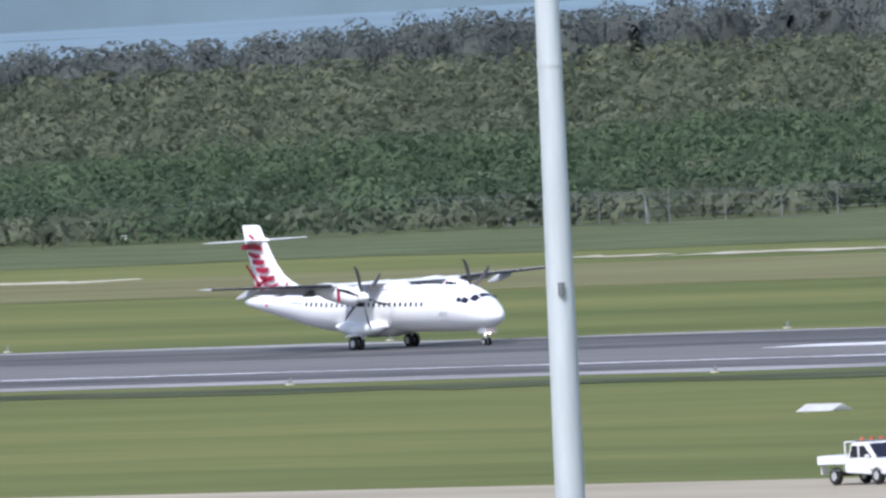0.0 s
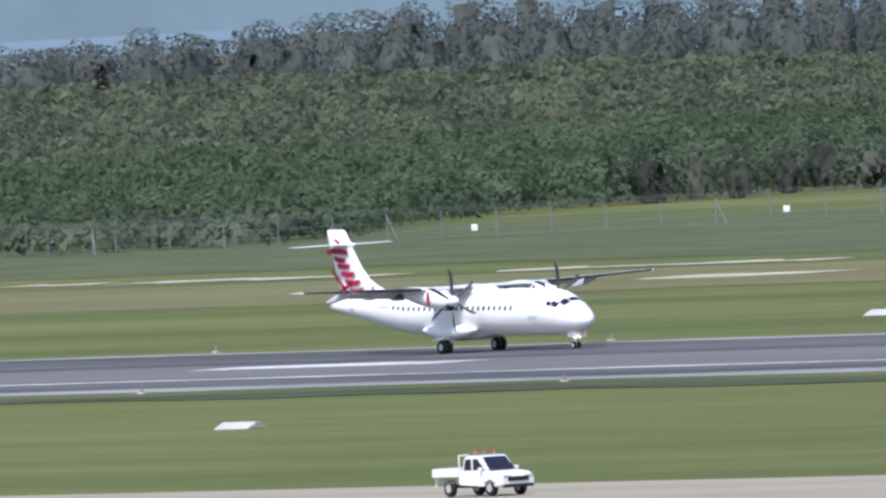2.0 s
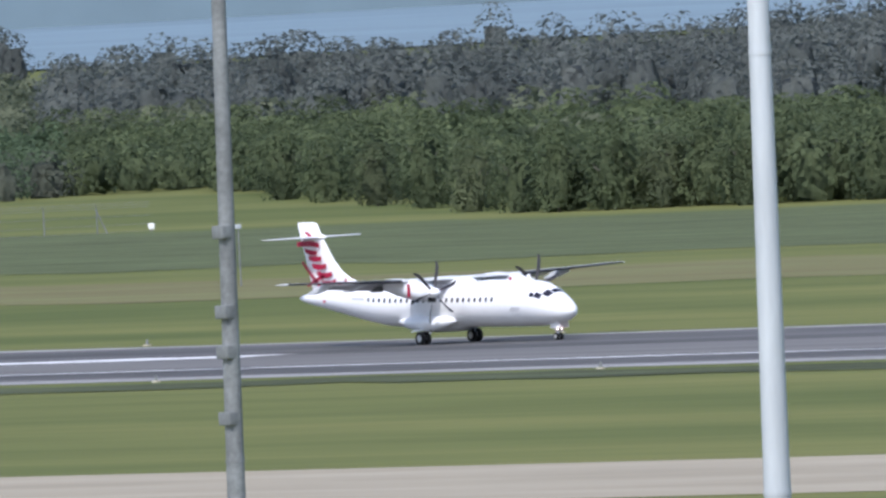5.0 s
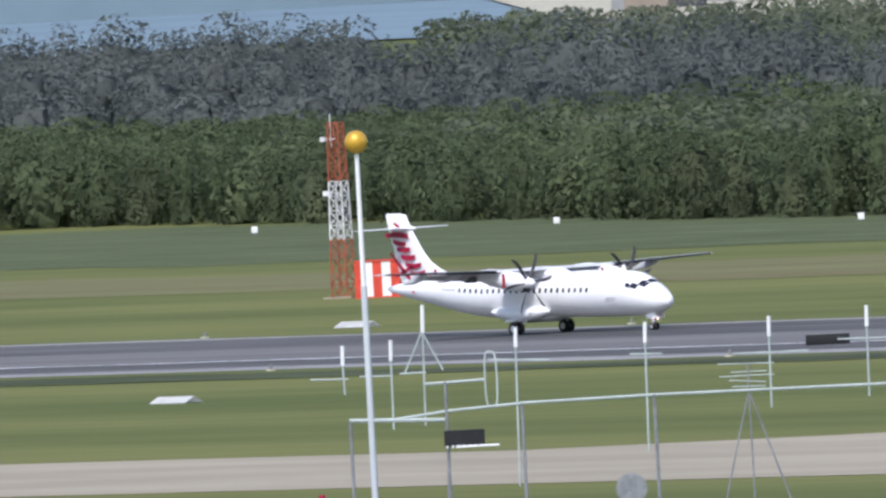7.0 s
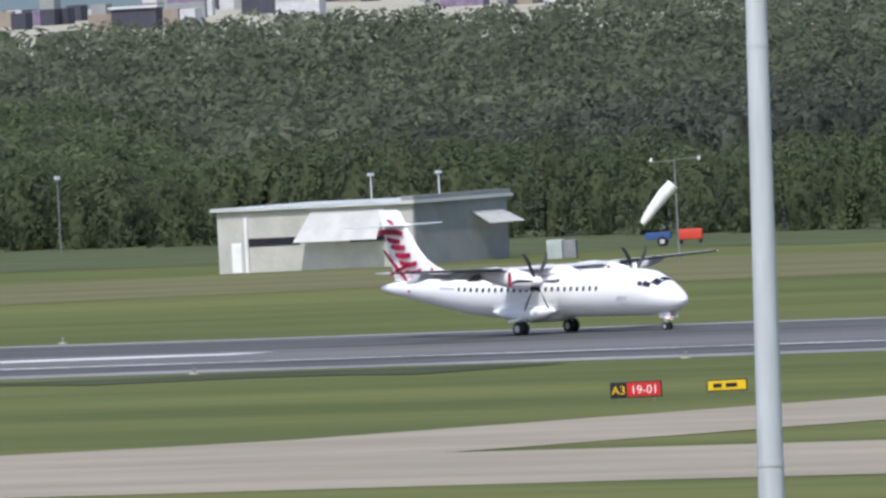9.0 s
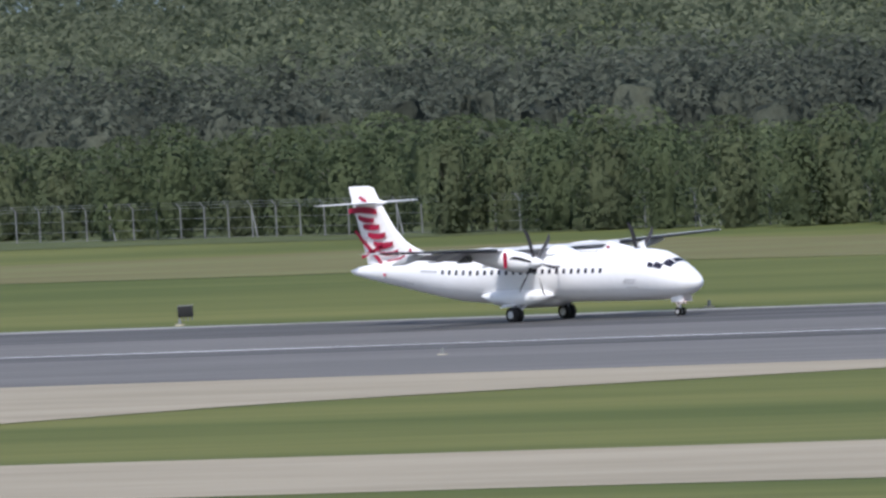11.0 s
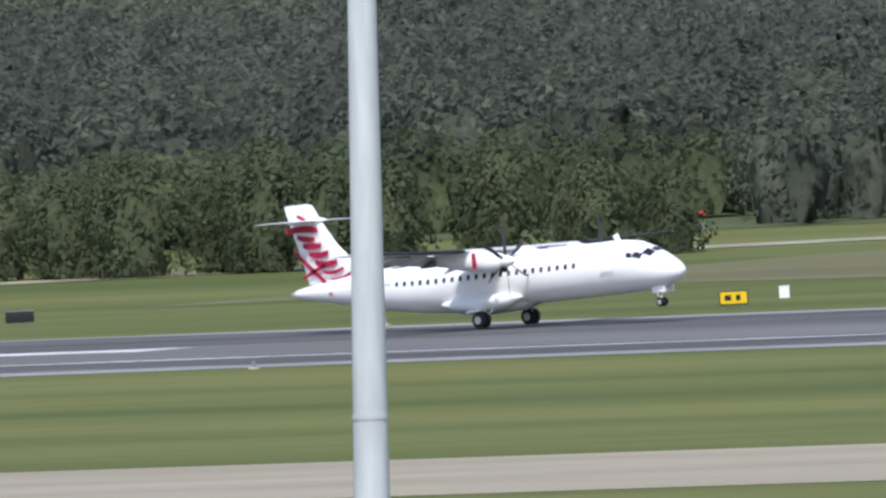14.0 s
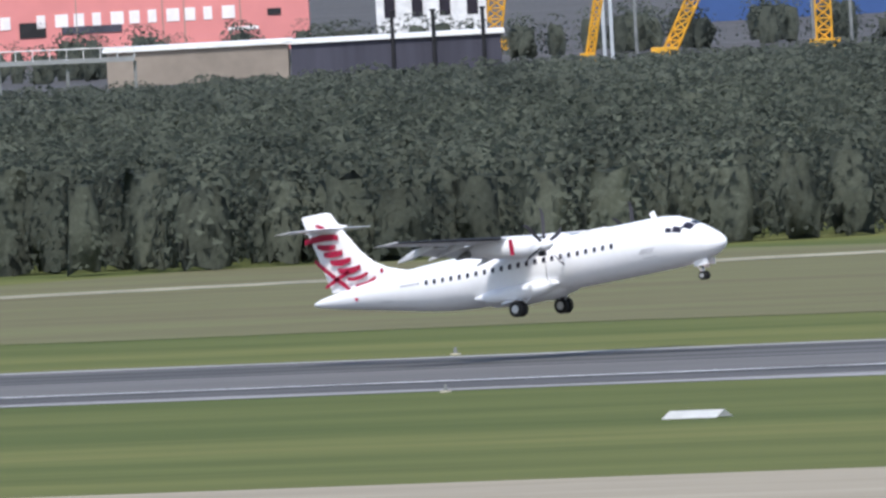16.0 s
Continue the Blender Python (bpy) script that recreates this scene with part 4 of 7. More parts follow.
def raw_mesh(name, v, f, material, soft=None):
    me = bpy.data.meshes.new(name)
    me.vertices.add(len(v))
    me.vertices.foreach_set("co", v.astype(np.float32).ravel())
    me.loops.add(len(f) * 3)
    me.loops.foreach_set("vertex_index", f.astype(np.int32).ravel())
    me.polygons.add(len(f))
    me.polygons.foreach_set("loop_start", np.arange(0, len(f) * 3, 3, dtype=np.int32))
    me.update(calc_edges=True)
    if soft is not None:
        me.attributes.new("custom_normal", "FLOAT_VECTOR", "POINT").data.foreach_set("vector", soft.astype(np.float32).ravel())
    me.materials.append(material)
    return me


def crown_shape(n, rng, low, bumps=4):
    """Unit crown: leaf places and outward normals, uneven, open below."""
    az, u = rng.uniform(0, math.tau, n), rng.uniform(low, 1.0, n)
    k = np.sqrt(np.clip(1 - ((u - 0.4) / 0.62) ** 2, 0.03, 1))
    return az, u, k


def crown_lobes(az, u, ph):
    return 1 + 0.15 * np.sin(3 * az + ph) + 0.13 * np.sin(5 * az + 9 * u + 2 * ph) + 0.13 * np.sin(2 * az - 15 * u + 3 * ph) + 0.1 * np.sin(9 * az + 21 * u + 5 * ph)


def shell(rows, ph, low, rng):
    """The closed inner foliage of many crowns: a lobed dome each."""
    n, na, levels = len(rows), 6, (low * 0.5, 0.45, 0.85)
    vs, ns = [], []
    for u in levels:
        az = np.linspace(0, math.tau, na, endpoint=False)[None, :] + ph
        k = math.sqrt(max(0.03, 1 - ((u - 0.4) / 0.62) ** 2))
        rad = rows[:, 3, None] * k * crown_lobes(az, u, ph) * rng.uniform(0.42, 0.66, az.shape)
        vs.append(np.stack((rows[:, 0, None] + rad * np.cos(az), rows[:, 1, None] + rad * np.sin(az), rows[:, 2, None] * np.maximum(0, u * 0.85 + rng.uniform(-0.05, 0.05, az.shape))), -1))
        ns.append(np.stack((np.cos(az) * k, np.sin(az) * k, u * 0.9 + 0.15 + 0 * az), -1) + rng.normal(0, 0.5, (*az.shape, 3)))
    v, nm = np.stack(vs, 1), np.stack(ns, 1)
    nm /= np.linalg.norm(nm, axis=-1)[..., None]
    L = len(levels)
    f = []
    for l in range(L - 1):
        for i in range(na):
            a, b, c, d = l * na + i, l * na + (i + 1) % na, (l + 1) * na + (i + 1) % na, (l + 1) * na + i
            f += [(a, b, c), (a, c, d)]
    f += [((L - 1) * na, (L - 1) * na + i, (L - 1) * na + i + 1) for i in range(1, na - 1)]
    f = np.array(f)[None] + (np.arange(n) * L * na)[:, None, None]
    return v.reshape(-1, 3), f.reshape(-1, 3), nm.reshape(-1, 3)


def woods(name, rows, material, label, rng, count, size, low=0.35):
    """Joined crowns: rows of (x, y, height, radius)."""
    rows = np.array(rows)
    n = len(rows)
    az, u, k = crown_shape((n, count), rng, low)
    ph = rng.uniform(0, math.tau, (n, 1))
    rad = rows[:, 3, None] * k * crown_lobes(az, u, ph) * rng.uniform(0.82, 1.06, (n, count))
    c = np.stack((rows[:, 0, None] + rad * np.cos(az), rows[:, 1, None] + rad * np.sin(az), rows[:, 2, None] * u), -1).reshape(-1, 3)
    nm = np.stack((np.cos(az) * k, np.sin(az) * k, u * 0.9 + 0.15), -1).reshape(-1, 3)
    s = (rows[:, 3, None] * size * rng.uniform(0.6, 1.2, (n, count))).ravel()
    v, f, nv = leaves(c, nm, s, rng)
    if rows[:, 2].mean() > 5:  # tall crowns have a dense heart
        v2, f2, n2 = shell(rows, ph, low, rng)
        v, f, nv = np.concatenate((v, v2)), np.concatenate((f, f2 + len(v))), np.concatenate((nv, n2))
    me = raw_mesh(name, v, f, material, nv)
    return tagged(new(name, me), label, "trees", kind="stuff")


rng = np.random.default_rng(5)
groups = {"mangrove_wood": [], "green_shrubs": [], "casuarina_wood": [], "olive_scrub": [], "shore_trees": [], "far_wood": []}
for depth0, depth1, dstep, lstep in ((0, 60, 10, 4.2), (60, 320, 16, 5.0), (320, 800, 26, 6.0), (800, 1750, 34, 7.0), (1750, 2850, 40, 9.0)):
    d = depth0
    while d < depth1:
        b = -59.5
        while b < -31:
            r = front(b) + d + rng.uniform(-6, 6)
            b += math.degrees(lstep / r) * rng.uniform(0.7, 1.3)
            x, y = polar(b, r)
            lump = noise.noise((x * 0.012, y * 0.006, 3.1)) * 1.7 + noise.noise((x * 0.045, y * 0.03, 7.7)) * 1.2
            k = rng.uniform(0.88, 1.3)
            h = rng.uniform(0.88, 1.05)
            if b < -52.4:  # low coastal scrub
                if r > 3850:
                    continue
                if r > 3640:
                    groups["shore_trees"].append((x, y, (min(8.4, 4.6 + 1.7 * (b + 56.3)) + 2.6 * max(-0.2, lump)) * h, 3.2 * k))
                elif d < 10 and b > -53.8:
                    groups["casuarina_wood"].append((x, y, 4.8 * h, 2.2 * k))
                elif d < 330 and lump > -0.35:
                    groups["green_shrubs"].append((x, y, (3.3 + 1.4 * lump) * h, 2.9 * k))
                else:
                    groups["olive_scrub"].append((x, y, (3.0 + 1.2 * lump) * h, 3.0 * k))
            elif b < -48.6:
                if r > (3250 if b < -50.2 else 2960 if b < -49.3 else 2780):
                    if r < (4080 if b > -50.0 else 3600):
                        groups["olive_scrub"].append((x, y, (3.4 + 1.0 * lump) * h, 3.2 * k))
                    continue
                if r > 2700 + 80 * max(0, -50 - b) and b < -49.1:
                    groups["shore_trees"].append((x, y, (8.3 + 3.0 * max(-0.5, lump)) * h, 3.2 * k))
                elif d > 160 and lump > 0.35:
                    groups["olive_scrub"].append((x, y, (5.0 + 1.0 * lump) * h, 3.0 * k))
                else:
                    groups["mangrove_wood"].append((x, y, (5.3 + 1.0 * lump) * h, 2.9 * k))
            elif b < -39.4:
                if r > (4050 if b < -47.6 else 4750) or (r > 3500 and b > -43):
                    continue
                if d < 40:
                    if d >= 20 and b < -43.4:
                        groups["mangrove_wood"].append((x, y, (6.2 + 0.8 * lump) * h, 2.6 * k))
                elif d < (90 if b < -46.5 else 60) and not -42.8 < b < -41.8:
                    groups["mangrove_wood"].append((x, y, (6.2 + 0.9 * lump) * h, 2.8 * k))
                elif b > -48.2 and d < (230 if b < -45.6 else 300 if b < -44 else 900):
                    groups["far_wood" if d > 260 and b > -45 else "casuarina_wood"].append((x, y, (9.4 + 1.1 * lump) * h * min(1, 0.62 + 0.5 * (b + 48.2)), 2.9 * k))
                else:
                    groups["olive_scrub"].append((x, y, (4.4 + 1.2 * lump) * h, 3.0 * k))
            else:
                top = 31 * (1 - r / (2960 + 540 * min(1, max(0, (-37.1 - b) / 0.7)) + 900 * max(0, -38 - b)))
                if r > 2900 or top < 2.2:
                    continue
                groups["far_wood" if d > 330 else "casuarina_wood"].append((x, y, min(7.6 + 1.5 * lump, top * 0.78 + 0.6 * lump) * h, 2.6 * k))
        d += dstep
for k in range(170):
    bb, rr = rng.uniform(-38.3, -33.5), rng.uniform(2890, 2925)
    x, y = polar(bb, rr)
    hh = rng.uniform(1.6, 3.2) + (2.6 if noise.noise((bb * 2.3, 0.5, 0.1)) > 0.12 else 0)
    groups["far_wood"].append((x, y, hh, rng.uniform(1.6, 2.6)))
for name, material, label, count, size, low in (("mangrove_wood", M_LEAF, "dense green mangrove wood beyond the airfield", 330, 0.108, 0.1), ("green_shrubs", M_LEAF_BRIGHT, "bright green low coastal shrubs", 250, 0.11, 0.08),
                                                ("casuarina_wood", M_LEAF_DARK, "dark grey-green casuarina wood", 260, 0.115, 0.05), ("olive_scrub", M_LEAF_OLIVE, "olive-brown scrub canopy stretching to the shore", 78, 0.165, 0.2),
                                                ("far_wood", M_LEAF_FAR, "grey-green wood further back, haze painted into its leaf colour", 165, 0.12, 0.1),
                                                ("shore_trees", M_LEAF_SHORE, "taller trees lining the shore, paled in colour for haze", 330, 0.105, 0.0)):
    woods(name, groups[name], material, label, rng, count, size, low)
# front trees, each its own thing
def tree_kind(seed, height, radius, material, trunk_h):
    r = np.random.default_rng(seed)
    bm = bmesh.new()
    top = Vector((r.uniform(-0.3, 0.3), r.uniform(-0.3, 0.3), height * 0.72))
    tube(bm, (0, 0, -0.05), top, 0.16, 0.05, 7)
    for k in range(5):
        a = r.uniform(0, math.tau)
        z = height * r.uniform(0.25, 0.55)
        tube(bm, (0, 0, z), (math.cos(a) * radius * 0.7, math.sin(a) * radius * 0.7, z + height * 0.2), 0.06, 0.025, 5)
    n = 1500
    az, u, k = crown_shape(n, r, 0.02)
    lobe = crown_lobes(az, u, seed)
    rad = radius * lobe * np.maximum(k, 0.62 * (u < 0.5)) * r.uniform(0.84, 1.0, n)
    c = np.stack((rad * np.cos(az), rad * np.sin(az), height * u), -1)
    v, f, nv = leaves(c, np.stack((np.cos(az) * k, np.sin(az) * k, u * 0.9 + 0.15), -1), radius * r.uniform(0.055, 0.1, n), r)
    v2, f2, n2 = shell(np.array([(0, 0, height, radius * 0.97)]), np.array([[float(seed)]]), 0.02, r)
    return bm, raw_mesh("crown", np.concatenate((v, v2)), np.concatenate((f, f2 + len(v))), material, np.concatenate((nv, n2)))


KINDS = []
for k in range(8):
    bm, crown = tree_kind(40 + k, 6.6 + 0.5 * (k % 4), 2.3 + 0.2 * (k % 3), M_HEDGE if k < 5 else M_LEAF, 0.05)
    base = thing("tree", pose(0, 0, -60), "leafy yellow-green tree at the edge of the airfield" if k < 5 else "dense green tree at the edge of the mangroves", "tree", "trees edging the airfield")
    part("trunk", bm, M_BARK, base)
    cr = new("crown", crown)
    cr.parent = base
    KINDS.append(base)


def plant(kind, x, y, s, turn):
    t = copy_thing(KINDS[kind], pose(x, y, 0, 0, 0, turn))
    t.scale = (s, s, s)
    return t


b = -52.0
while b < -39.7:
    r = front(b) + rng.uniform(-3, 8)
    x, y = polar(b, r)
    if b < -42.7:
        plant(int(rng.integers(4, 8)) if b < -48.5 else int(rng.integers(2, 8)), x, y, rng.uniform(0.8, 1.05), rng.uniform(0, 360))
    b += math.degrees(3.6 / r) * rng.uniform(0.8, 1.25)
# the clipped row of hedge trees near the far end
for k in range(38):
    s = -0.17 + 1.1 * k / 37
    x, y = -1112 + 82 * s, 141 + 6 * s + 26 * max(0, s - 0.75)
    plant(int(rng.integers(0, 5)), x + rng.uniform(-1, 1), y + rng.uniform(-2, 4), rng.uniform(0.82, 1.02) * (1 - 0.25 * max(0, s - 0.85) / 0.15), rng.uniform(0, 360))
for k in range(26):
    s = k / 25
    plant(int(rng.integers(0, 5)), -1240 + 50 * s + rng.uniform(-1, 1), 176 - 12 * s + rng.uniform(0, 8), rng.uniform(0.75, 0.95), rng.uniform(0, 360))
for base in KINDS:
    for o in (*base.children_recursive, base):
        bpy.data.objects.remove(o)
# two tall dark conifers beside the scrub
for b, r in ((-56.28, 2440), (-56.12, 2446)):
    x, y = polar(b, r)
    t = thing("dark_conifer", pose(x, y, 0), "tall dark grey-green conifer standing over the scrub", "tree", "dark conifers")
    bm = bmesh.new()
    tube(bm, (0, 0, 0), (0, 0, 7.2), 0.2, 0.05, 7)
    part("trunk", bm, M_BARK, t)
    n = 700
    u = rng.uniform(0.08, 1, n)
    az = rng.uniform(0, math.tau, n)
    rad = (1 - u) * 2.2 * rng.uniform(0.4, 1.1, n) + 0.3
    v, f, nv = leaves(np.stack((rad * np.cos(az), rad * np.sin(az), 7.6 * u), -1), np.stack((np.cos(az), np.sin(az), 0.5 + 0 * az), -1), rng.uniform(0.3, 0.55, n), rng)
    c = new("crown", raw_mesh("crown", v, f, M_LEAF_DARK, nv))
    c.parent = t


# ---- runway furniture ----
def board(x, y, turn, w=3.2):
    t = thing("marker_board", pose(x, y, 0, 0, 0, turn), "white sloping marker board lying in the grass", "marker", "white marker boards")
    bm = bmesh.new()
    for s in (-1, 1):
        v = [bm.verts.new(p) for p in ((-w / 2, 0, 0.4), (w / 2, 0, 0.4), (w / 2, s * 0.7, 0.03), (-w / 2, s * 0.7, 0.03))]
        f = bm.faces.new(v)
    bmesh.ops.solidify(bm, geom=bm.faces[:], thickness=0.04)
    part("slope_panel", bm, M_BOARD, t, smooth=False)
    return t


for x, y in ((-1384.0, -120.5), (-1548.0, 48.0), (-1212.0, -114.0), (-1364.3, 27.5), (-1216.2, 29.1), (-1041.0, 23.7), (-867.6, -126.9), (-869.3, 24.8), (-706.3, -120.8)):
    board(x, y, 0)


def marker(x, y):
    t = thing("white_marker", pose(x, y, 0, 0, 0, 40), "small white square marker on a thin post", "marker", "white markers along the fence")
    bm = bmesh.new()
    tube(bm, (0, 0, 0), (0, 0, 0.3), 0.04, 0.04, 6)
    part("post", bm, M_FENCE, t)
    bm = bmesh.new()
    box(bm, (0.5, 0.12, 0.5), (0, 0, 0.52), bevel=0.04)
    part("plate", bm, M_BOARD, t)


for x, y in ((-1992.0, 286.0), (-1994.3, 288.5), (-1994.1, 289.2), (-1926.7, 293.4), (-1917.0, 317.0), (-1890.3, 325.3), (-1846.8, 327.6), (-1694.0, 294.0), (-1650.0, 288.0), (-1587.1, 264.7), (-1576.1, 278.9), (-1482.5, 252.2), (-1437.7, 240.1), (-1396.2, 229.3), (-1238.6, 196.6), (-2008.7, 264.6), (-2022.1, 277.1)):
    marker(x, y)


def sign(name, x, y, w, h, material, label, text="", split=0.0, turn=-4, ink=None):
    t = thing(name, pose(x, y, 0, 0, 0, turn), label, "sign")
    for s in (-0.35, 0.35):
        bm = bmesh.new()
        tube(bm, (s * w, 0, 0), (s * w, 0, 0.25), 0.05, 0.05, 8)
        part("leg", bm, M_DARKSTEEL, t)
    bm = bmesh.new()
    box(bm, (w, 0.24, h), (0, 0, 0.22 + h / 2), bevel=0.04)
    body = part("case", bm, M_BLACK, t, "black sign case")
    x0 = -w / 2 + 0.06
    if split:
        bm = bmesh.new()
        box(bm, (split - 0.08, 0.02, h - 0.12), (x0 + split / 2 - 0.04, -0.125, 0.22 + h / 2))
        part("panel", bm, M_BLACK, body)
    bm = bmesh.new()
    wf = w - 0.12 - split
    box(bm, (wf, 0.02, h - 0.12), (x0 + split + wf / 2, -0.127, 0.22 + h / 2))
    part("panel", bm, material, body)
    if text:
        for tx, cx, m in text:
            cu = bpy.data.curves.new("lettering", "FONT")
            cu.body, cu.size, cu.align_x, cu.extrude = tx, h * 0.75, "CENTER", 0.005
            ob = new("lettering", cu)
            ob.parent = t
            ob.matrix_basis = Matrix.Translation((cx, -0.145, 0.22 + h * 0.23)) @ Matrix.Rotation(radians(90), 4, "X")
            cu.materials.append(m)
    return t


VIEW_TURN = 42
sign("taxiway_sign", -1066.2, -134, 2.75, 0.85, M_SIGNRED, "red and black taxiway sign with white characters", (("A3", -0.92, M_SIGNYEL), ("19-01", 0.45, M_SHIPWHITE)), 0.85, VIEW_TURN)
s = sign("yellow_sign", -1065.9, -127.7, 2.15, 0.62, M_SIGNYEL, "yellow taxiway sign with dark lettering bars", "", 0, VIEW_TURN)
for cx, w in ((-0.5, 0.45), (0.25, 0.6)):
    bm = bmesh.new()
    box(bm, (w, 0.015, 0.22), (cx, -0.142, 0.53))
    part("lettering_bar", bm, M_BLACK, s, smooth=False)
s = sign("yellow_sign", -926, 22.2, 1.55, 0.75, M_SIGNYEL, "yellow runway sign with dark lettering bars", "", 0, 38)
for cx, w in ((-0.3, 0.35), (0.25, 0.25)):
    bm = bmesh.new()
    box(bm, (w, 0.015, 0.3), (cx, -0.142, 0.6))
    part("lettering_bar", bm, M_BLACK, s, smooth=False)
for x, y, w, turn in ((-981.8, -188.1, 3.5, 44), (-789.2, -74.9, 2.6, 36), (-1164.4, 25.2, 0.9, 44), (-1231.4, -47.9, 2.6, 44), (-1053.9, 32.5, 1.5, 42), (-1141, 112, 2.0, 42), (-1057.2, 48.9, 1.7, 42), (-1054.0, 48.4, 1.3, 42), (-1013.9, 49.9, 1.4, 42), (-992.9, 41.3, 1.6, 42)):
    t = thing("dark_sign", pose(x, y, 0, 0, 0, turn), "back of a dark sign board on short legs", "sign", "dark sign backs")
    bm = bmesh.new()
    box(bm, (w, 0.2, 0.62), (0, 0, 0.52), bevel=0.04)
    part("case", bm, M_BLACK, t)
    bm = bmesh.new()
    box(bm, (w, 0.1, 0.05), (0, 0, 0.86))
    part("top_rail", bm, M_DARKSTEEL, t)
    for k in (-0.4, -0.13, 0.13, 0.4):
        bm = bmesh.new()
        tube(bm, (k * w, 0, 0), (k * w, 0, 0.24), 0.04, 0.04, 6)
        part("leg", bm, M_DARKSTEEL, t)
for x, y, h in ((-1188.2, 169.8, 2.2), (-1181.2, 165.8, 1.4), (-1184.0, 156.4, 1.5), (-1177.2, 154.0, 1.4), (-1187.0, 155.4, 1.5)):
    t = thing("instrument_post", pose(x, y, 0, 0, 0, 40), "slim instrument post with a white box by the fence", "post", "instrument posts")
    bm = bmesh.new()
    tube(bm, (0, 0, 0), (0, 0, h), 0.05, 0.04, 6)
    part("shaft", bm, M_FENCE, t)
    bm = bmesh.new()
    box(bm, (0.45, 0.3, 0.6), (0, 0, h - 0.1), bevel=0.05)
    part("box", bm, M_BOARD, t)
t = thing("white_box", pose(-937.3, 40.5, 0, 0, 0, 38), "small white equipment box on the grass", "box")
bm = bmesh.new()
box(bm, (0.55, 0.5, 0.62), (0, 0, 0.31), bevel=0.03)
part("case", bm, M_BOARD, t)
bm = bmesh.new()
box(bm, (0.6, 0.55, 0.05), (0, 0, 0.645))
part("lid", bm, M_BOARD, t)


def edge_light(x, y):
    t = thing("edge_light", pose(x, y, 0), "small pale runway edge light in the grass", "light", "runway edge lights")
    bm = bmesh.new()
    tube(bm, (0, 0, 0), (0, 0, 0.1), 0.3, 0.3, 10)
    part("base", bm, M_SAND, t)
    bm = bmesh.new()
    tube(bm, (0, 0, 0.1), (0, 0, 0.42), 0.11, 0.08, 10)
    part("lens", bm, M_DARKSTEEL, t)


for k in range(26):
    edge_light(-1700 + 42 * k, 14.5)
    edge_light(-1690 + 42 * k, -58.5)



# ---- boundary fence ----
def fence(pts, spacing, label):
    t = thing("chain_fence", Matrix(), label, "fence")
    i = 0
    post_me = None
    for (x0, y0), (x1, y1) in zip(pts, pts[1:]):
        l = math.hypot(x1 - x0, y1 - y0)
        n = int(l / spacing)
        a = math.atan2(y1 - y0, x1 - x0)
        for k in range(n):
            x, y = x0 + (x1 - x0) * k / n, y0 + (y1 - y0) * k / n
            if post_me is None:
                bm = bmesh.new()
                tube(bm, (0, 0, 0), (0, 0, 2.15), 0.055, 0.055, 6)
                tube(bm, (0, 0, 2.13), (0, -0.35, 2.5), 0.04, 0.04, 6)
                p = part("post", bm, M_FENCE, t)
                post_me = p.data
            else:
                p = new("post", post_me)
                p.parent = t
            p.location, p.rotation_euler = (x, y, 0), (0, 0, a)
            if i % 6 == 0:
                bm = bmesh.new()
                tube(bm, (x, y, 1.9), (x + 1.1 * math.cos(a), y + 1.1 * math.sin(a) - 0.3, 0), 0.05, 0.05, 6)
                part("strut", bm, M_FENCE, t)
            i += 1
        for z in (0.1, 0.7, 1.4, 2.1, 2.3, 2.48):
            bm = bmesh.new()
            tube(bm, (x0, y0, z), (x1, y1, z), 0.014, 0.014, 4)
            part("wire", bm, M_FENCE, t)


fence([(-2080, 300), (-1940, 268), (-1850, 330)], 4.5, "low chain fence with leaning posts before the scrub")
fence([(-1560, 279), (-1440, 242), (-1300, 205), (-1210, 180), (-1120, 128)], 3.2, "galvanised chain-link fence with outward arms")


# ---- buildings near the runway ----
def quad_box(bm, o, ex, ey, ez):
    """A solid from a corner and three edge vectors."""
    o, ex, ey, ez = Vector(o), Vector(ex), Vector(ey), Vector(ez)
    v = [bm.verts.new(o + a * ex + b * ey + c * ez) for c in (0, 1) for b in (0, 1) for a in (0, 1)]
    for q in ((0, 2, 3, 1), (4, 5, 7, 6), (0, 1, 5, 4), (1, 3, 7, 5), (3, 2, 6, 7), (2, 0, 4, 6)):
        bm.faces.new([v[k] for k in q])
    bmesh.ops.recalc_face_normals(bm, faces=bm.faces[:])
    return bm


# corner towards the runway; u runs along the pale front wall, w along the end wall, whose shade is painted as darker
# grey
HB = thing("equipment_building", pose(-1435, 184.7, 0), "pale concrete equipment building with a flat metal roof", "building")
eu, ew = Vector((-0.954, -0.30, 0)), Vector((-0.30, 0.954, 0))
UP = Vector((0, 0, 1))
LU, LW, HH = 16.0, 13.2, 4.35
for o, ex, ey, m, n, lab in ((Vector(), eu * LU, ew * 0.3, M_WALL, "front_wall", "pale concrete block wall"), (ew * 0.304, ew * (LW - 0.304), eu * 0.3, M_WALLGREY, "end_wall", "end wall with its shade put into a darker grey"),
                             (eu * LU + ew * 0.304, ew * (LW - 0.304), -eu * 0.3, M_WALL, "rear_end_wall", ""), (ew * LW + eu * 0.31, eu * (LU - 0.62), -ew * 0.3, M_WALLGREY, "back_wall", "")):
    bm = bmesh.new()
    quad_box(bm, o, ex, ey, UP * HH)
    part(n, bm, m, HB, lab, smooth=False)
bm = bmesh.new()
quad_box(bm, -eu * 0.35 - ew * 0.35 + UP * (HH + 0.004), eu * (LU + 0.7), ew * (LW + 0.7), UP * 0.24)
part("roof", bm, M_ROOF, HB, smooth=False)
bm = bmesh.new()
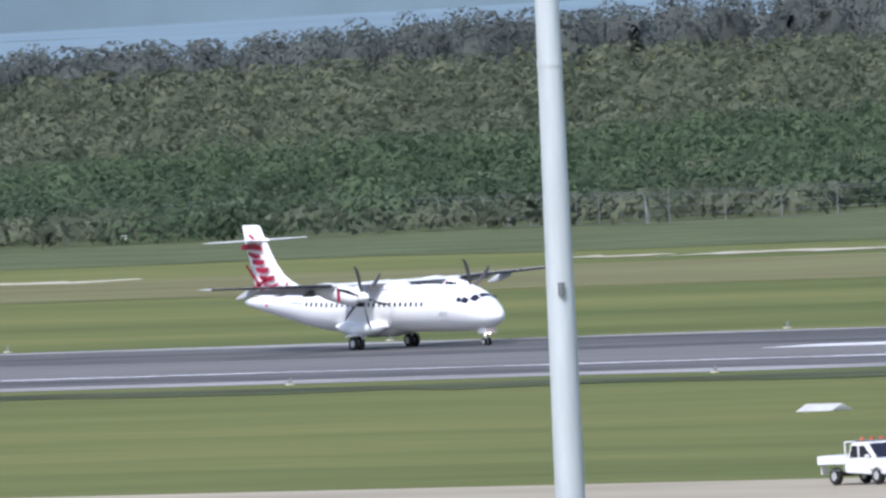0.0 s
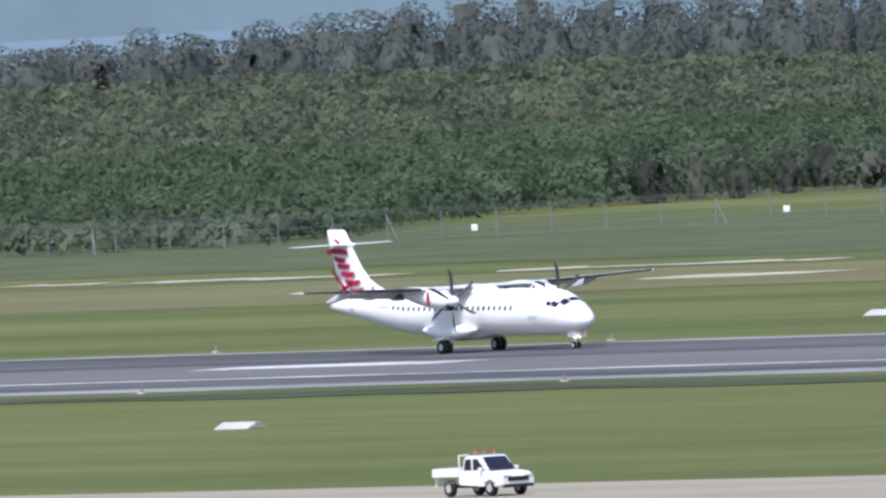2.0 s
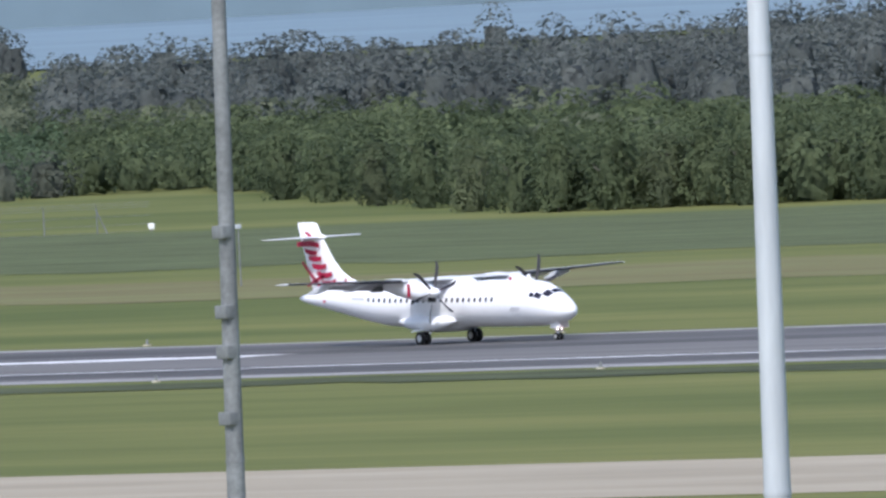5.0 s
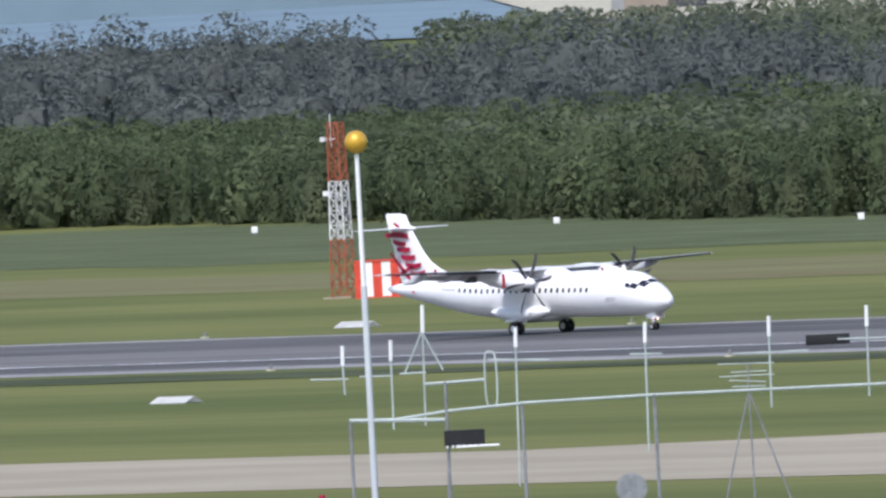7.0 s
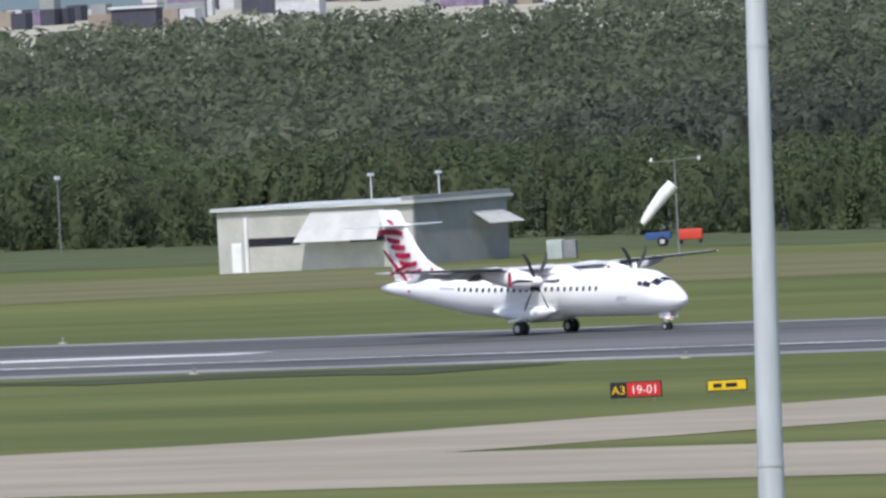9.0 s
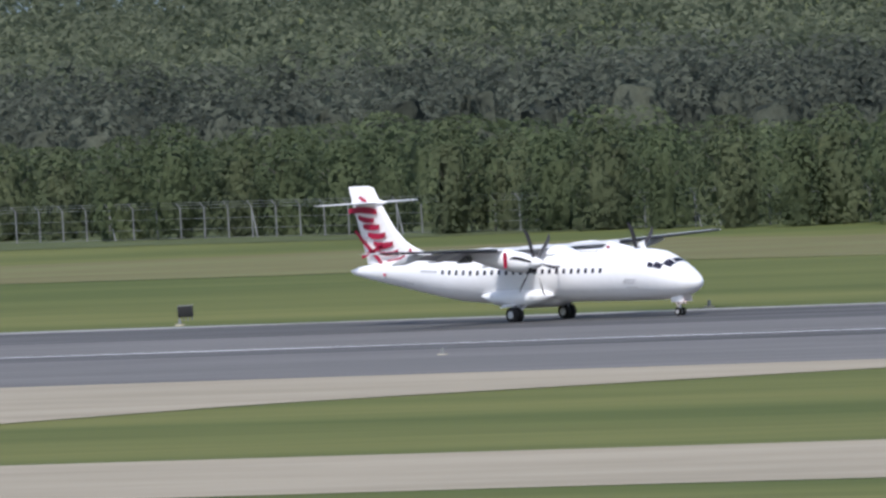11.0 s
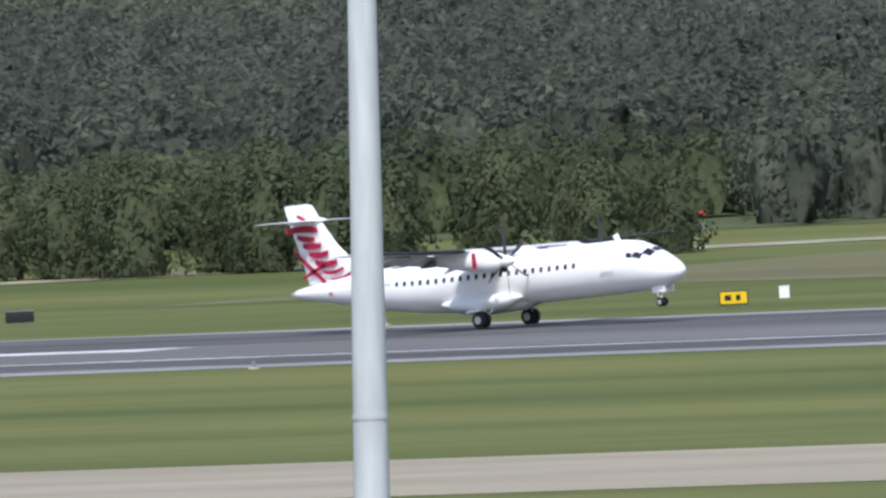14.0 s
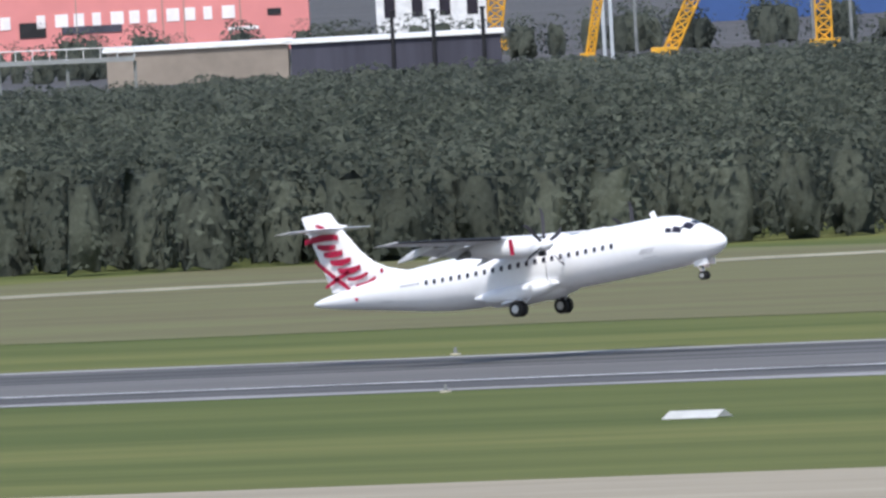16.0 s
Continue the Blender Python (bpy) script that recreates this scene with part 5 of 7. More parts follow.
quad_box(bm, -eu * 0.3 - ew * 0.3 + UP * (HH + 0.25), eu * 1.0, ew * (LW + 0.4), UP * 0.3)
part("parapet", bm, M_WALLGREY, HB, smooth=False)
bm = bmesh.new()
quad_box(bm, eu * 14.1 - ew * 0.06 + UP * 0.02, eu * 0.8, ew * 0.05, UP * 2.1)
part("door", bm, M_WHITEPLASTIC, HB, "white steel door", smooth=False)
for u0, u1 in ((9.3, 13.7), (2.2, 5.2)):
    bm = bmesh.new()
    quad_box(bm, eu * u0 - ew * 0.05 + UP * 1.85, eu * (u1 - u0), ew * 0.04, UP * 0.55)
    part("window", bm, M_GLASS, HB, "long dark strip window", smooth=False)
for o, e, n, h in ((eu * 2.3 + UP * 4.1, eu * 6.0, -ew, 2.1), (ew * 8.2 + UP * 3.5, ew * 4.4, -eu, 0.9)):
    bm = bmesh.new()
    v = [o + n * 0.02, o + e + n * 0.02, o + e * 1.12 + n * 1.5 - UP * h, o - e * 0.02 + n * 1.5 - UP * h]
    f = bm.faces.new([bm.verts.new(p) for p in v])
    bmesh.ops.solidify(bm, geom=[f], thickness=0.05)
    bmesh.ops.recalc_face_normals(bm, faces=bm.faces[:])
    part("sunshade", bm, M_BOARD, HB, "bright white sloping sunshade", smooth=False)
bm = bmesh.new()
tube(bm, eu * 13.6 - ew * 0.14, eu * 13.6 - ew * 0.14 + UP * 3.9, 0.14, 0.14, 8)
part("downpipe", bm, M_WHITEPLASTIC, HB)
for p, h in ((eu * 6.2 + ew * 5, 1.9), (ew * 9 + eu * 3, 1.8)):
    bm = bmesh.new()
    tube(bm, p + UP * (HH + 0.2), p + UP * (HH + 0.2 + h), 0.06, 0.05, 6)
    box(bm, (0.35, 0.35, 0.2), p + UP * (HH + 0.2 + h))
    part("roof_mast", bm, M_STEEL, HB)
t = thing("equipment_cabinet", pose(-1424.5, 188.5, 0, 0, 0, 38), "pale grey-green equipment cabinet beside the building", "cabinet")
bm = bmesh.new()
box(bm, (1.1, 1.0, 1.35), (0, 0, 0.68), bevel=0.04)
part("case", bm, M_PALEPIPE, t)
bm = bmesh.new()
box(bm, (0.9, 0.9, 1.3), (1.05, 0, 0.65), bevel=0.04)
part("fan_unit", bm, M_DARKSTEEL, t)

# red and white chequered cabin with the lattice tower beside it
t = thing("chequered_cabin", pose(-1446.6, 99.0, 0, 0, 0, 41), "red and white striped equipment cabin", "cabin")
cols = (M_HUTRED, M_BOARD, M_HUTRED, M_BOARD, M_HUTRED)
for k in range(5):
    bm = bmesh.new()
    box(bm, (0.62, 2.4, 2.35), (-1.4 + 0.622 * k, 0, 1.275))
    part("panel", bm, cols[k], t, "red painted panel" if k % 2 == 0 else "white painted panel", smooth=False)
for z, nm in ((2.51, "roof_frame"), (0.05, "floor_frame")):
    bm = bmesh.new()
    box(bm, (3.2, 2.5, 0.1), (-0.15, 0, z))
    part(nm, bm, M_HUTRED, t, smooth=False)
bm = bmesh.new()
tube(bm, (1.0, 0, 2.5), (1.0, 0, 4.0), 0.04, 0.04, 6)
part("aerial", bm, M_TOWERWHITE, t)


def lattice(name, x, y, h, w0, w1, bands, label):
    t = thing(name, pose(x, y, 0, 0, 0, 20), label, "tower")
    n = len(bands)
    for k, m in enumerate(bands):
        bm = bmesh.new()
        for j in range(4):
            z0 = h * (k + j / 4) / n
            z1 = h * (k + (j + 1) / 4) / n
            a, b = (w0 + (w1 - w0) * z / h for z in (z0, z1))
            c0 = [Vector((sx * a / 2, sy * a / 2, z0)) for sx, sy in ((-1, -1), (1, -1), (1, 1), (-1, 1))]
            c1 = [Vector((sx * b / 2, sy * b / 2, z1)) for sx, sy in ((-1, -1), (1, -1), (1, 1), (-1, 1))]
            for i in range(4):
                tube(bm, c0[i], c1[i], 0.055, 0.055, 4)
                tube(bm, c0[i], c1[(i + 1) % 4], 0.03, 0.03, 4)
                tube(bm, c0[(i + 1) % 4], c1[i], 0.03, 0.03, 4)
                tube(bm, c1[i], c1[(i + 1) % 4], 0.03, 0.03, 4)
        part("tower_section", bm, m, t, "orange lattice section" if m is M_ORANGE else "white lattice section")
    return t


tw = lattice("lattice_tower", -1451.2, 99.4, 12.0, 1.25, 0.8, (M_ORANGE, M_TOWERWHITE, M_ORANGE), "orange and white steel lattice tower")
bm = bmesh.new()
box(bm, (0.5, 0.4, 0.35), (-0.9, 0, 7.2))
box(bm, (0.35, 0.3, 0.3), (-1.0, 0, 10.9))
tube(bm, (-0.9, 0, 7.2), (0, 0, 7.2), 0.04)
tube(bm, (-1.0, 0, 10.9), (0, 0, 10.9), 0.04)
tube(bm, (-0.4, 0, 10.3), (-0.4, 0, 12.6), 0.04)
part("antenna", bm, M_TOWERWHITE, tw)
bm = bmesh.new()
box(bm, (2.2, 2.0, 0.12), (0, 0, 0.06))
part("footing", bm, M_CONCRETE, tw, smooth=False)

# windsock
t = thing("windsock", pose(-1388.9, 167.4, 0, 0, 0, 42), "white windsock hanging from a slim pole", "windsock")
bm = bmesh.new()
tube(bm, (0, 0, 0), (0, 0, 7.0), 0.07, 0.05, 8)
tube(bm, (-1.6, 0, 6.9), (1.7, 0, 7.1), 0.03, 0.03, 6)
tube(bm, (-0.1, 0, 5.4), (0.1, 0, 5.4), 0.05)
part("pole", bm, M_DARKSTEEL, t)
bm = bmesh.new()
rings = []
for s, r in ((0, 0.42), (0.3, 0.44), (0.6, 0.37), (0.85, 0.31), (1.0, 0.2)):
    cx, cz = -0.15 - 2.25 * s, 5.35 - 2.6 * s ** 1.15
    rings.append([Vector((cx + r * 0.75 * math.cos(q), 0.9 * r * math.sin(q) - 0.2 * s, cz - r * 0.66 * math.cos(q))) for q in (2 * math.pi * k / 12 for k in range(12))])
part("sock", loft(bm, rings, caps=False), M_SOCK, t, "white cloth sock")
for k in (-1.6, 1.7):
    bm = bmesh.new()
    tube(bm, (k, 0, 6.95), (k, 0, 7.2), 0.12, 0.08, 8)
    part("lamp", bm, M_TOWERWHITE, t)
t = thing("red_tank", pose(-1443.4, 218.9, 0, 0, 0, 42), "dark red tank parked by the fence", "tank")
bm = bmesh.new()
box(bm, (1.7, 1.0, 0.75), (0, 0, 0.7), bevel=0.12)
part("body", bm, M_HUTRED, t)
bm = bmesh.new()
for x in (-0.7, 0.7):
    box(bm, (0.15, 0.9, 0.34), (x, 0, 0.17))
part("skid", bm, M_BLACK, t)
t = thing("pump_trailer", pose(-1441.8, 214.3, 0, 0, 0, 42), "small blue and black pump trailer", "trailer")
bm = bmesh.new()
box(bm, (1.8, 0.9, 0.5), (0, 0, 0.75), bevel=0.06)
part("body", bm, M_BLUE, t)
wheel(t, 0.3, -0.5, 0.35, 0.35, 0.2)
wheel(t, 0.3, 0.5, 0.35, 0.35, 0.2)
for x, y, h in ((-1078, 206.5, 1.0), (-1560, 262, 5.6), (-1610, 150, 4.2)):
    t = thing("warning_post", pose(x, y, 0), "slim post standing in the grass", "post")
    bm = bmesh.new()
    tube(bm, (0, 0, 0), (0, 0, h), 0.06, 0.05, 6)
    part("shaft", bm, M_FENCE, t)
    bm = bmesh.new()
    box(bm, (0.35, 0.35, 0.3), (0, 0, h + 0.1), bevel=0.04)
    part("head", bm, M_HUTRED if h < 2 else M_STEEL, t)


# ---- tall lighting masts in front of the airfield ----
def light_mast(x, y, dx, dy, r, lift=0.0, h=36.0, slim=False, boxed=False):
    t = thing("lighting_mast", pose(x, y, 0), "tall pale steel lighting mast, tapered" if not slim else "slim dark mast carrying small boxes", "pole", "lighting masts")
    m = M_DARKSTEEL if slim else M_STEEL
    zs = (0, 12 + lift, 24 + lift, h)
    for k, (z0, z1) in enumerate(zip(zs, zs[1:])):
        r0, r1 = (r * 1.28 * (1 - 0.45 * z / h) for z in (z0, z1))
        bm = bmesh.new()
        tube(bm, (dx * z0 / h, dy * z0 / h, z0), (dx * z1 / h, dy * z1 / h, z1 + 0.05), r0, r1, 24)
        sec = part("mast_section", bm, m, t)
        if k:
            bm = bmesh.new()
            tube(bm, (dx * z0 / h, dy * z0 / h, z0 - 0.05), (dx * z0 / h, dy * z0 / h, z0 + 0.1), r0 * 1.05, r0 * 1.05, 24)
            part("joint_collar", bm, m, sec)
    bm = bmesh.new()
    tube(bm, (0, 0, 0), (0, 0, 0.35), r * 2.2, r * 2.2, 20)
    part("footing", bm, M_CONCRETE, t)
    bm = bmesh.new()
    tube(bm, (dx - 1.6, dy, h), (dx + 1.6, dy, h), 0.09)
    for k in (-1.4, 0, 1.4):
        box(bm, (0.6, 0.4, 0.3), (dx + k, dy, h + 0.25), bevel=0.05)
    part("lamp_head", bm, M_DARKSTEEL, t)
    if boxed:
        bm = bmesh.new()
        box(bm, (0.16, 0.12, 0.35), (dx * 0.5 + r * 0.9, dy * 0.5 - r * 0.5, 19.4))
        part("service_box", bm, M_DARKSTEEL, t)
    if slim:
        for z in (17.0, 18.2, 15.0, 20.6):
            bm = bmesh.new()
            box(bm, (0.55, 0.35, 0.4), (dx * z / h, dy * z / h - 0.2, z), bevel=0.04)
            part("junction_box", bm, M_FENCE, t)


light_mast(-812.09, -542.85, -0.23, 0.63, 0.39, 1.5, boxed=True)
light_mast(-724.96, -569.49, 0.02, 0.94, 0.56, 1.7)
light_mast(-698.91, -568.75, -0.03, 0.87, 0.26, 1.7, slim=True)
light_mast(-627.41, -606.28, -0.1, 0.78, 0.35, 1.8)
light_mast(-556.21, -598.23, 0.14, 0.99, 0.35, 0.7)
light_mast(-550.49, -536.73, 0.44, 1.27, 0.34, 0.2)
light_mast(-499.85, -538.47, 0.58, 1.34, 0.34, 0.4)
light_mast(-479.72, -543.78, 0.53, 1.28, 0.46, 0.4)

# ---- rooftop aerials ----
RIG = (-586.12, -624.96, 1.91)
RU = Vector((0.646, 0.763, 0))
RN = Vector((0.763, -0.646, 0))


def rp(u, z, n=0.0):
    return Vector(RIG) + RU * u + RN * n + Vector((0, 0, z))


ROOF_Z = 10.4
b = thing("low_building", Matrix(), "flat-roofed grey service building", "building")
bm = bmesh.new()
quad_box(bm, rp(-9, -RIG[2], -2.5), RU * 27, RN * 9, (0, 0, ROOF_Z - 0.3 + RIG[2]))
part("wall", bm, M_WALLGREY, b, smooth=False)
bm = bmesh.new()
quad_box(bm, rp(-9.3, ROOF_Z - 0.296, -2.8), RU * 27.6, RN * 9.6, (0, 0, 0.296))
part("roof", bm, M_WALLGREY, b, smooth=False)


def rig_thing(name, label, category="aerial", group="rooftop aerials"):
    return thing(name, Matrix(), label, category, group)


t = rig_thing("aerial_mast", "slim mast topped by a gold ball", "mast")
bm = bmesh.new()
tube(bm, rp(0, ROOF_Z), rp(0, 17.6), 0.1, 0.09, 12)
part("lower_shaft", bm, M_STEEL, t)
bm = bmesh.new()
tube(bm, rp(0, 17.6), rp(0.0, 21.35), 0.075, 0.065, 12)
part("upper_shaft", bm, M_WHITEPLASTIC, t, "white upper shaft")
bm = bmesh.new()
bmesh.ops.create_uvsphere(bm, u_segments=24, v_segments=16, radius=0.33, matrix=Matrix.Translation(rp(0, 21.69)))
part("ball", bm, M_GOLD, t, "gold painted ball")
t = rig_thing("whip_aerial", "white tubular aerial on a thin pale stem")
bm = bmesh.new()
tube(bm, rp(-0.72, 15.39), rp(-0.70, 15.95), 0.06, 0.055, 10)
part("radome", bm, M_WHITEPLASTIC, t)
bm = bmesh.new()
tube(bm, rp(-0.70, 14.56), rp(-0.72, 15.39), 0.03, 0.03, 8)
part("stem", bm, M_PALEPIPE, t)
t = rig_thing("whip_aerial", "white tubular aerial on a thin pale stem")
bm = bmesh.new()
tube(bm, rp(0.65, 15.45), rp(0.67, 16.04), 0.06, 0.055, 10)
part("radome", bm, M_WHITEPLASTIC, t)
bm = bmesh.new()
tube(bm, rp(0.63, 13.50), rp(0.65, 15.45), 0.03, 0.03, 8)
part("stem", bm, M_PALEPIPE, t)
t = rig_thing("whip_aerial", "white tubular aerial on a thin pale stem")
bm = bmesh.new()
tube(bm, rp(1.59, 16.20), rp(1.62, 16.98), 0.06, 0.055, 10)
part("radome", bm, M_WHITEPLASTIC, t)
bm = bmesh.new()
tube(bm, rp(1.54, 13.56), rp(1.59, 16.20), 0.03, 0.03, 8)
part("stem", bm, M_PALEPIPE, t)
t = rig_thing("whip_aerial", "white tubular aerial on a thin pale stem")
bm = bmesh.new()
tube(bm, rp(4.20, 15.65), rp(4.22, 16.21), 0.06, 0.055, 10)
part("radome", bm, M_WHITEPLASTIC, t)
bm = bmesh.new()
tube(bm, rp(4.11, 11.71), rp(4.20, 15.65), 0.03, 0.03, 8)
part("stem", bm, M_PALEPIPE, t)
t = rig_thing("whip_aerial", "white tubular aerial on a thin pale stem")
bm = bmesh.new()
tube(bm, rp(7.87, 15.58), rp(7.89, 16.16), 0.06, 0.055, 10)
part("radome", bm, M_WHITEPLASTIC, t)
bm = bmesh.new()
tube(bm, rp(7.81, 12.50), rp(7.87, 15.58), 0.03, 0.03, 8)
part("stem", bm, M_PALEPIPE, t)
t = rig_thing("whip_aerial", "white tubular aerial on a thin pale stem")
bm = bmesh.new()
tube(bm, rp(11.38, 15.57), rp(11.40, 16.14), 0.06, 0.055, 10)
part("radome", bm, M_WHITEPLASTIC, t)
bm = bmesh.new()
tube(bm, rp(11.35, 13.55), rp(11.38, 15.57), 0.03, 0.03, 8)
part("stem", bm, M_PALEPIPE, t)
t = rig_thing("whip_aerial", "white tubular aerial on a thin pale stem")
bm = bmesh.new()
tube(bm, rp(14.16, 15.70), rp(14.18, 16.29), 0.06, 0.055, 10)
part("radome", bm, M_WHITEPLASTIC, t)
bm = bmesh.new()
tube(bm, rp(14.13, 13.72), rp(14.16, 15.70), 0.03, 0.03, 8)
part("stem", bm, M_PALEPIPE, t)
t = rig_thing("cross_bars", "thin pale aerial cross bars", "frame")
for a, c in (((-1.66, 15.03), (-0.58, 15.00)), ((-0.26, 15.05), (0.63, 15.03)), ((0.88, 15.07), (1.63, 15.07)), ((7.41, 15.27), (8.34, 15.24)), ((10.37, 15.12), (12.48, 15.11)), ((1.54, 16.17), (1.02, 15.07)), ((1.60, 16.16), (2.11, 15.11)), ((3.40, 15.34), (5.13, 15.23)), ((13.31, 15.38), (15.27, 15.34)),):
    bm = bmesh.new()
    tube(bm, rp(*a), rp(*c), 0.026, 0.026, 8)
    part("bar", bm, M_PALEPIPE, t)
t = rig_thing("aerial_rail", "pale horizontal rail carrying the aerials", "frame")
for a, c in (((0.62, 13.78), (2.23, 13.95)), ((2.23, 13.95), (4.40, 14.06)), ((4.40, 14.06), (8.17, 14.09)), ((8.17, 14.09), (15.86, 14.04)), ((1.59, 14.74), (3.25, 14.78)),):
    bm = bmesh.new()
    tube(bm, rp(*a), rp(*c), 0.042, 0.042, 8)
    part("bar", bm, M_PALEPIPE, t)
t = rig_thing("platform_rail", "thick pale platform rail", "frame")
for a, c in (((-0.61, 13.82), (2.09, 13.70)),):
    bm = bmesh.new()
    tube(bm, rp(*a), rp(*c), 0.06, 0.06, 8)
    part("bar", bm, M_PALEPIPE, t)
t = rig_thing("rail_posts", "grey steel posts holding the rails", "frame")
for a, c in (((-0.59, 10.47), (-0.59, 13.83)), ((0.01, 10.44), (0.01, 13.80)), ((2.12, 10.33), (2.15, 14.80)), ((4.28, 10.21), (4.29, 14.06)), ((8.05, 10.00), (8.04, 14.10)), ((15.70, 9.59), (15.73, 14.05)),):
    bm = bmesh.new()
    tube(bm, rp(*a), rp(*c), 0.05, 0.05, 8)
    part("bar", bm, M_DARKSTEEL, t)
t = rig_thing("yagi_aerial", "small multi-element aerial on a tripod", "frame")
for a, c in (((10.74, 9.86), (10.73, 14.82)), ((9.90, 10.86), (10.36, 12.68)), ((10.36, 12.68), (10.70, 13.94)), ((11.82, 10.76), (11.09, 12.96)), ((11.09, 12.96), (10.76, 13.94)),):
    bm = bmesh.new()
    tube(bm, rp(*a), rp(*c), 0.026, 0.026, 8)
    part("bar", bm, M_DARKSTEEL, t)
t = rig_thing("yagi_elements", "thin pale aerial elements on a boom", "frame")
for a, c in (((9.88, 14.85), (11.48, 14.81)), ((9.91, 14.49), (11.47, 14.49)), ((10.18, 14.38), (11.22, 14.29)), ((10.24, 14.60), (11.26, 14.60)), ((10.26, 14.19), (11.22, 14.17)),):
    bm = bmesh.new()
    tube(bm, rp(*a), rp(*c), 0.018, 0.018, 8)
    part("bar", bm, M_PALEPIPE, t)
t = rig_thing("dipole_array", "black flat panel aerial with white elements")
bm = bmesh.new()
quad_box(bm, rp(2.04, 12.94, -0.15), RU * 1.15, RN * 0.3, (0, 0, 0.45))
part("panel", bm, M_BLACK, t)
for k in range(7):
    bm = bmesh.new()
    tube(bm, rp(2.11, 12.89, 0.2) + RU * 0.16 * k, rp(2.12, 12.97, 0.2) + RU * 0.16 * k, 0.03, 0.03, 6)
    part("element", bm, M_WHITEPLASTIC, t)
bm = bmesh.new()
tube(bm, rp(2.36, 12.92, 0.2), rp(3.59, 12.92, 0.2), 0.035, 0.035, 6)
part("boom", bm, M_WHITEPLASTIC, t)
bm = bmesh.new()
tube(bm, rp(2.15, 12.96), rp(2.05, 10.33), 0.05)
part("bracket", bm, M_DARKSTEEL, t)
t = rig_thing("loop_aerial", "tall rounded loop of pale pipe")
bm = bmesh.new()
pts = []
for k in range(24):
    a = 2 * math.pi * k / 24
    pts.append(rp(3.45, 14.78) + RU * 0.17 * math.cos(a) + Vector((0, 0, 0.62 * (1 if math.sin(a) > 0 else -1) * min(1, abs(math.sin(a)) * 1.6) ** 0.7 + 0.17 * math.sin(a))))
for p, q in zip(pts, pts[1:] + pts[:1]):
    tube(bm, p, q, 0.03, 0.03, 6)
part("loop", bm, M_PALEPIPE, t)
t = rig_thing("satellite_dish", "grey satellite dish on the roof", "dish")
bm = bmesh.new()
rings = [[rp(7.24, 11.47) + RU * (r * math.cos(2 * math.pi * k / 18) + 0.15 * d) + RN * (d * 0.4) + Vector((0, 0, r * math.sin(2 * math.pi * k / 18))) for k in range(18)] for r, d in ((0.05, 0), (0.25, 0.05), (0.45, 0.18), (0.42, 0.2), (0.2, 0.1), (0.04, 0.05))]
part("bowl", loft(bm, rings), M_DARKSTEEL, t)
bm = bmesh.new()
tube(bm, rp(7.24, 11.47), rp(7.19, 10.05), 0.05)
part("stand", bm, M_DARKSTEEL, t)
t = rig_thing("red_pipe_run", "dark red pipe with a valve along the roof", "pipe", "")
bm = bmesh.new()
tube(bm, rp(-3.4, 11.5, 1.0), rp(1.2, 11.3, 1.0), 0.05)
tube(bm, rp(-1.5, 10.4, 1.0), rp(-1.5, 11.78, 1.0), 0.1)
part("pipe", bm, M_RED, t)


# ---- port and shore in the distance ----
sheet("reclaimed_land", [polar(b, r) for b, r in ((-49.7, 3700), (-49.75, 4300), (-49.9, 4950), (-46.8, 4950), (-46.8, 3700))], 0.6, M_SAND, "bare pale reclaimed land behind the mangroves", "sand")
def shed(name, corner, a, b, h, wall, roof, label, category="building", windows=0):
    t = thing(name, Matrix(), label, category)
    c, a, b = Vector(corner), Vector(a), Vector(b)
    bm = bmesh.new()
    quad_box(bm, c, a, b, (0, 0, h))
    part("wall", bm, wall, t, smooth=False)
    bm = bmesh.new()
    e = (a.normalized() + b.normalized()) * 0.4
    quad_box(bm, c - e + Vector((0, 0, h + 0.01)), a + a.normalized() * 0.8, b + b.normalized() * 0.8, (0, 0, 0.35))
    part("roof", bm, roof, t, smooth=False)
    n = a.cross(Vector((0, 0, 1))).normalized()
    if n.dot(b) > 0:
        n = -n
    for k in range(windows):
        bm = bmesh.new()
        quad_box(bm, c + a * ((k + 0.3) / windows) + n * 0.05 + Vector((0, 0, h * 0.5)), a * (0.4 / windows), n * 0.05, (0, 0, h * 0.25))
        part("window", bm, M_GLASS, t, smooth=False)
    return t


SR = Vector((0.81, 0.586, 0))     # across the line of sight at the far end
SB = Vector((-0.586, 0.81, 0))    # away from the camera there
# moored car carrier: only its lower side is in view
ship = thing("cargo_ship", Matrix(), "huge salmon-red ship side with white lettering bars", "ship")
p = Vector((-1892.0, 1404.2, 1.5))
p.z = 0
bm = bmesh.new()
quad_box(bm, p - SR * 6, SR * 48, SB * 28, (0, 0, 26))
part("hull", bm, M_SHIPRED, ship, "salmon-red hull plating", smooth=False)
for k in range(14):
    w = (1.0, 1.5, 1.2)[k % 3]
    bm = bmesh.new()
    quad_box(bm, p + SR * (1.5 + 2.35 * k if k < 3 else 10.0 + 2.15 * k - 6.0) - SB * 0.1 + Vector((0, 0, 4.0)), SR * w, SB * 0.05, (0, 0, 1.5))
    part("lettering_bar", bm, M_SHIPWHITE, ship, "white bar of lettering", smooth=False)
